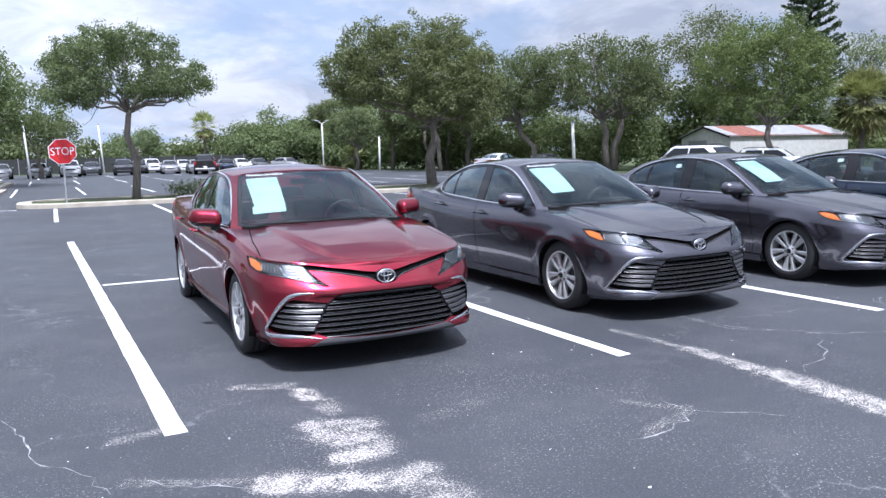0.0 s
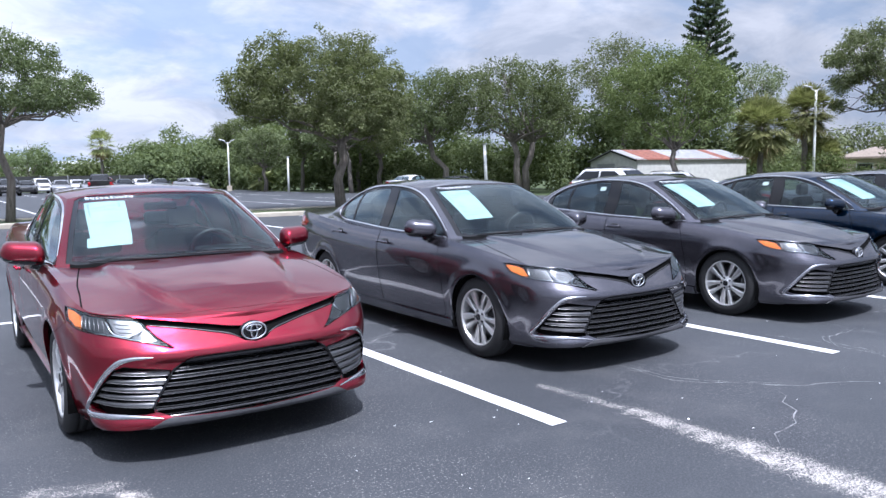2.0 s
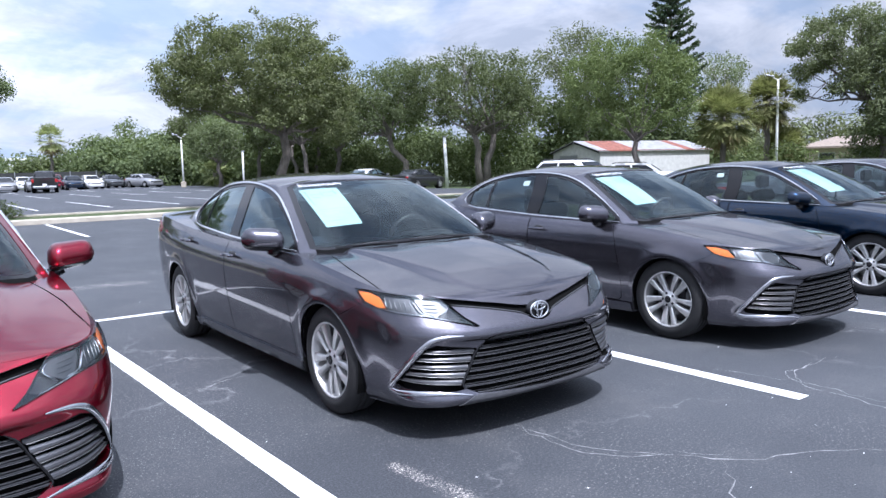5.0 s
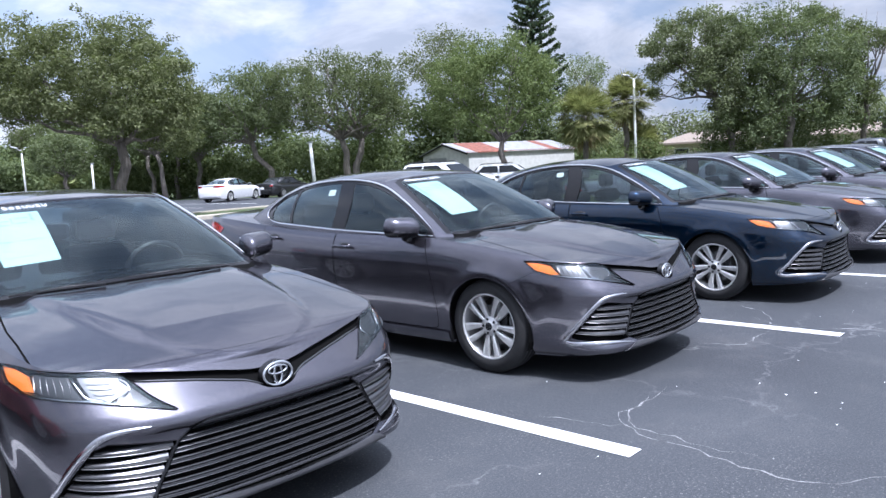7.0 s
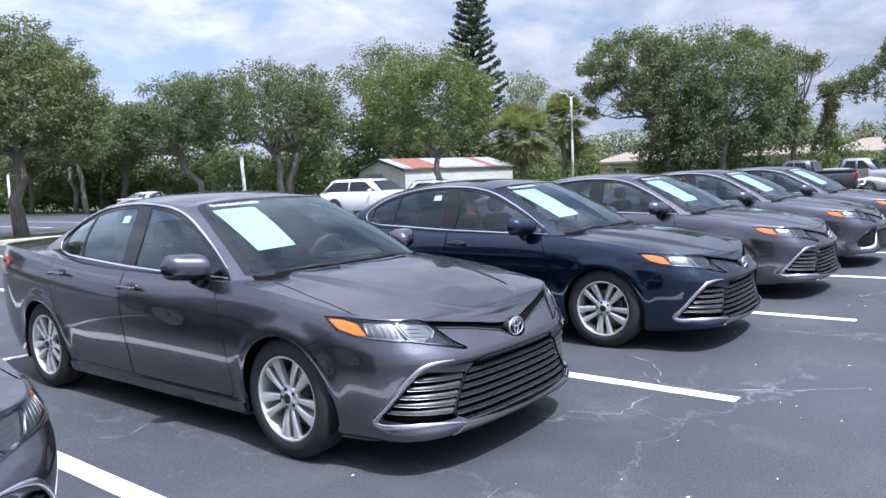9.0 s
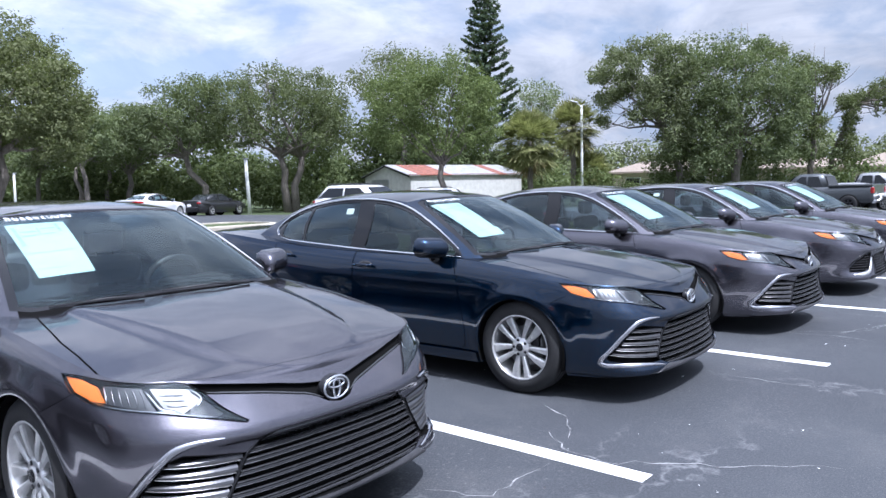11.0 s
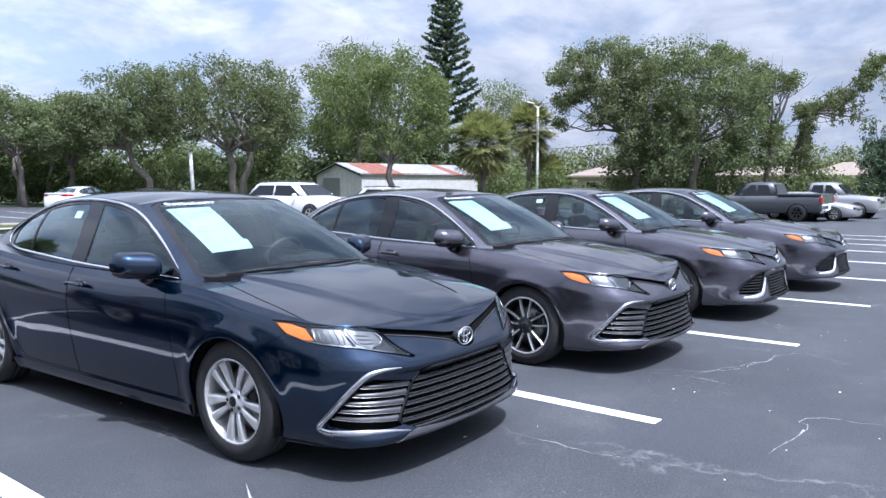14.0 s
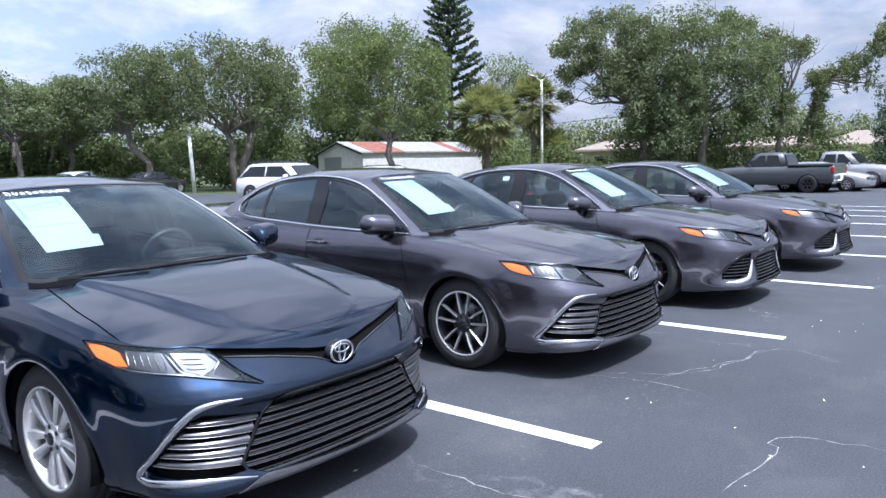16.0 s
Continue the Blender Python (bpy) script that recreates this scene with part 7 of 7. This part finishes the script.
def body_section(y, w, z0, z1, crown=0.03, tuck=0.06):
    return [(-w + tuck, y, z0), (-w, y, z0 + (z1 - z0) * 0.28), (-w, y, z0 + (z1 - z0) * 0.72), (-w + 0.08, y, z1), (0, y, z1 + crown), (w - 0.08, y, z1), (w, y, z0 + (z1 - z0) * 0.72), (w, y, z0 + (z1 - z0) * 0.28), (w - tuck, y, z0)]


def plain_wheel(car, x, y, r, s, dark=False):
    w = part("wheel", lathed([(-0.11, r * 0.62), (-0.115, r * 0.9), (-0.09, r), (0.09, r), (0.115, r * 0.9), (0.108, r * 0.64)], 24), RUBBER, car, "black tyre", m=Matrix.Translation((x, y, r)) @ (Matrix.Rotation(math.pi, 4, "Z") if s < 0 else Matrix.Identity(4)))
    part("rim", lathed([(0.02, r * 0.63), (0.10, r * 0.63), (0.105, r * 0.58), (0.06, r * 0.5), (0.07, r * 0.16), (0.09, r * 0.14), (0.09, 0.0)], 20), ALLOY_DARK if dark else ALLOY, w)
    for i in range(6):
        a = i * math.pi / 3
        part("spoke", box(0.082, 0, r * 0.36, 0.03, r * 0.16, r * 0.46, 0.008), ALLOY_DARK if dark else ALLOY, w, m=Matrix.Rotation(a, 4, "X"))


SHAPES = {
    # y, half width, bottom, top of the lower body; then the cabin: y at base, y at roof, half widths
    "sedan": ([(0, 0.62, 0.30, 0.66), (0.12, 0.80, 0.22, 0.74), (0.5, 0.89, 0.2, 0.84), (1.4, 0.91, 0.2, 0.97), (2.6, 0.91, 0.2, 0.97), (3.8, 0.90, 0.22, 1.02), (4.5, 0.86, 0.26, 1.05), (4.75, 0.74, 0.34, 0.98)], (1.3, 2.05, 3.35, 4.15), (0.95, 1.44), (0.80, 0.58), 0.33, (0.92, 3.7)),
    "suv": ([(0, 0.70, 0.36, 0.84), (0.12, 0.86, 0.28, 0.95), (0.5, 0.93, 0.26, 1.05), (1.3, 0.96, 0.26, 1.06), (2.6, 0.96, 0.26, 1.07), (4.0, 0.95, 0.28, 1.09), (4.75, 0.92, 0.30, 1.09), (4.95, 0.82, 0.40, 1.04)], (1.20, 2.05, 4.30, 4.86), (1.05, 1.64), (0.87, 0.66), 0.38, (0.98, 3.9)),
    "pickup": ([(0, 0.80, 0.42, 1.0), (0.12, 0.94, 0.34, 1.12), (0.5, 1.0, 0.34, 1.16), (1.4, 1.01, 0.36, 1.22), (3.4, 1.01, 0.38, 1.24), (4.6, 1.01, 0.42, 1.28), (5.6, 1.0, 0.46, 1.30), (5.80, 0.96, 0.52, 1.28)], (1.45, 2.15, 3.45, 3.72), (1.2, 1.93), (0.90, 0.72), 0.41, (1.0, 4.7)),
}


def parked_car(kind, x, y, turn, paint, label, dark=False, group="far parked cars", z=0.0):
    """A parked vehicle, nose at its local y = 0."""
    sections, (b0, t0, t1, b1), (zb, zt), (wb, wt), r, axles = SHAPES[kind]
    names = {"sedan": "parked_sedan", "suv": "parked_suv", "pickup": "pickup_truck"}
    car = thing(names[kind], label, "pickup" if kind == "pickup" else "car", pose(x, y, z, 0, 0, turn), group)
    bm = bmesh.new()
    loft_into(bm, [body_section(*s) for s in sections])
    part("body", bm, paint, car, "", False)
    bm = bmesh.new()
    ring = lambda y0, y1, w, zz: [(-w, y0 + 0.25, zz), (-w, y1 - 0.12, zz), (-w * 0.75, y1, zz), (w * 0.75, y1, zz), (w, y1 - 0.12, zz), (w, y0 + 0.25, zz), (w * 0.75, y0, zz), (-w * 0.75, y0, zz)]
    loft_into(bm, [ring(b0, b1, wb, zb), ring(b0 + (t0 - b0) * 0.9, b1 + (t1 - b1) * 0.9, wt + 0.03, zb + (zt - zb) * 0.86), ring(t0 + 0.1, t1 - 0.1, wt - 0.04, zt - 0.02), ring(t0 + 0.4, t1 - 0.4, wt - 0.25, zt)])
    part("cabin", bm, paint, car)

    def pane(y0, y1, y2, y3, s):
        """A side window between four corners, a little proud of the cabin."""
        z0, z1 = zb + 0.06, zb + (zt - zb) * 0.80
        k0, k1 = 0.06 / (zt - zb), 0.80
        w0, w1 = wb + (wt - wb) * k0 + 0.012, wb + (wt - wb) * k1 + 0.030
        bm = bmesh.new()
        q = [(s * w0, y0, z0), (s * w0, y1, z0), (s * w1, y2, z1), (s * w1, y3, z1)]
        a = [bm.verts.new(p) for p in q]
        b = [bm.verts.new((p[0] - s * 0.03, p[1], p[2])) for p in q]
        bm.faces.new(a)
        for i in range(4):
            bm.faces.new((a[i], b[i], b[(i + 1) % 4], a[(i + 1) % 4]))
        bmesh.ops.recalc_face_normals(bm, faces=bm.faces[:])
        part("window", bm, DARK_GLASS, car)
    mid = (b0 + b1) / 2 + 0.1
    for s in (1, -1):
        pane(b0 + 0.42, mid - 0.05, mid - 0.05, t0 + 0.22, s)
        pane(mid + 0.05, b1 - 0.30, t1 - 0.22, mid + 0.05, s)
    for y0, y1, d in ((b0, t0, -1), (b1, t1, 1)):
        bm = bmesh.new()
        pts = []
        for k, ww in ((0.14, wb * 0.80), (0.84, wt * 0.86)):
            yy = y0 + (y1 - y0) * k
            pts.append(((-ww, yy + d * 0.035, zb + (zt - zb) * k), (ww, yy + d * 0.035, zb + (zt - zb) * k)))
        a = [bm.verts.new(p) for p in (pts[0][0], pts[0][1], pts[1][1], pts[1][0])]
        b = [bm.verts.new((v.co.x, v.co.y - d * 0.05, v.co.z - 0.03)) for v in a]
        bm.faces.new(a)
        for i in range(4):
            bm.faces.new((a[i], b[i], b[(i + 1) % 4], a[(i + 1) % 4]))
        bmesh.ops.recalc_face_normals(bm, faces=bm.faces[:])
        part("windshield" if d < 0 else "rear_window", bm, DARK_GLASS, car)
    tail = sections[-1][0]
    w = sections[1][1]
    for s in (1, -1):
        part("headlight", box(s * (w - 0.20), 0.08, sections[1][3] - 0.10, 0.30, 0.20, 0.12, 0.04), REFLECTOR, car, "clear headlight")
        zt2 = sections[-1][3] - (0.22 if kind == "pickup" else 0.12)
        part("tail_lamp", box(s * (sections[-1][1] - 0.06), tail - 0.06, zt2, 0.22, 0.16, 0.30 if kind == "pickup" else 0.14, 0.04), RED_LENS, car, "red tail lamp")
        part("mirror", box(s * (wb + 0.16), b0 + 0.55, zb + 0.08, 0.22, 0.10, 0.14, 0.04), paint, car)
        for a in axles:
            x2 = s * (sections[3][1] - 0.10)
            part("wheel_well", lathed([(-0.2, r * 1.14), (0.115, r * 1.14), (0.116, 0.0)], 20), SEAM, car, m=Matrix.Translation((x2, a, r)) @ (Matrix.Rotation(math.pi, 4, "Z") if s < 0 else Matrix.Identity(4)))
            plain_wheel(car, x2 + s * 0.025, a, r, s, dark)
    part("grille", box(0, 0.015, sections[0][3] - 0.12, 0.9, 0.06, 0.16, 0.03), SLAT_BLACK, car)
    part("front_bumper", box(0, 0.06, 0.45, sections[0][1] * 2, 0.16, 0.22, 0.06), paint if kind != "pickup" else CHROME, car)
    part("rear_bumper", box(0, tail - 0.02, 0.52, sections[-1][1] * 1.9, 0.16, 0.20, 0.05), CHROME if kind == "pickup" else paint, car)
    part("plate", box(0, tail + 0.07, 0.72, 0.32, 0.02, 0.16, 0.004), SIGN_WHITE, car, "plain pale plate")
    if kind == "pickup":
        bm = bmesh.new()
        for s in (1, -1):
            box_into(bm, s * 0.93, 4.70, 1.31, 0.14, 1.95, 0.10, 0.03)
        box_into(bm, 0, 5.70, 1.30, 1.9, 0.10, 0.12, 0.03)
        part("bed_rail", bm, paint, car)
    if kind == "suv":
        for s in (1, -1):
            part("roof_rail", tube([(s * 0.60, 2.2, zt), (s * 0.60, 2.4, zt + 0.05), (s * 0.60, 4.1, zt + 0.05), (s * 0.60, 4.3, zt - 0.01)], 0.02, 6), SLAT_BLACK, car)
    return car


TRUCKS = "trucks across the lot"
parked_car("pickup", 47.5, 17.5, 178.0, PAINT_SLATE, "slate grey pickup truck with black wheels", True, TRUCKS, GROUND_DROP(44.9))
parked_car("pickup", 52.9, 10.4, -2.0, PAINT_SILVER, "silver crew cab pickup truck with alloy wheels", False, TRUCKS, GROUND_DROP(53.4))
parked_car("sedan", 49.0, 10.7, -1.0, PAINT_SILVER, "pale silver sedan between two pickup trucks", False, TRUCKS, GROUND_DROP(49.8))
parked_car("suv", 27.4, 24.2, 6.0, PAINT_WHITE, "white suv with black roof rails near a shed", False, "far parked cars", GROUND_DROP(27.4))
parked_car("suv", 41.3, 31.6, 40.0, PAINT_WHITE, "white suv parked before a tin-roofed shed", False, "far parked cars", GROUND_DROP(42.6))
white = copy_thing(first, pose(29.07, 47.0, GROUND_DROP(26.9), 0, 0, 117.0))
tagged(white, "white sedan parked across the far lot", "car", "far parked cars")
for o in list(white.children_recursive):
    if o.name.startswith(("price_sheet", "marker_stroke", "print_bar")):
        bpy.data.objects.remove(o)
repaint(white, PAINT_WHITE)
parked_car("sedan", 34.6, 49.0, 110.0, PAINT_BLACK, "black sedan beyond a white one", False, "far parked cars", GROUND_DROP(32.3))
FAR_ROW = [("suv", -9.5, 86, PAINT_BLACK, "black"), ("sedan", -6.2, 84, PAINT_SILVER, "silver"), ("sedan", -3.2, 84, PAINT_SILVER, "pale silver"), ("suv", -0.4, 87, PAINT_WHITE, "white"), ("sedan", 1.6, 91, PAINT_SLATE, "slate"),
           ("suv", 4.4, 86, PAINT_BLACK, "black"), ("sedan", 6.4, 93, PAINT_BLACK, "black"), ("suv", 8.2, 95, PAINT_WHITE, "white"), ("sedan", 8.9, 86, PAINT_SILVER, "silver"), ("sedan", 11.6, 95, PAINT_WHITE, "white"), ("sedan", 11.2, 83, PAINT_SILVER, "pale silver"),
           ("suv", 14.2, 94, PAINT_RED, "red"), ("sedan", 15.2, 88, PAINT_BLUE, "dark blue"), ("sedan", 17.4, 90, PAINT_WHITE, "white"), ("sedan", 19.9, 92, PAINT_SLATE, "slate"), ("sedan", 22.4, 92, PAINT_BLACK, "black"), ("suv", 26.4, 96, PAINT_BLACK, "black")]
for kind, x, y, paint, word in FAR_ROW:
    parked_car(kind, x, y - 4, random.Random(x).uniform(-4, 4), paint, f"{word} {kind} parked in the far lot", False)
parked_car("sedan", 23.0, 84.0, 20.0, PAINT_SILVER, "silver sedan standing alone by the far fence")
parked_car("pickup", 11.9, 80.0, 172.0, PAINT_BLACK, "black pickup truck seen from behind")
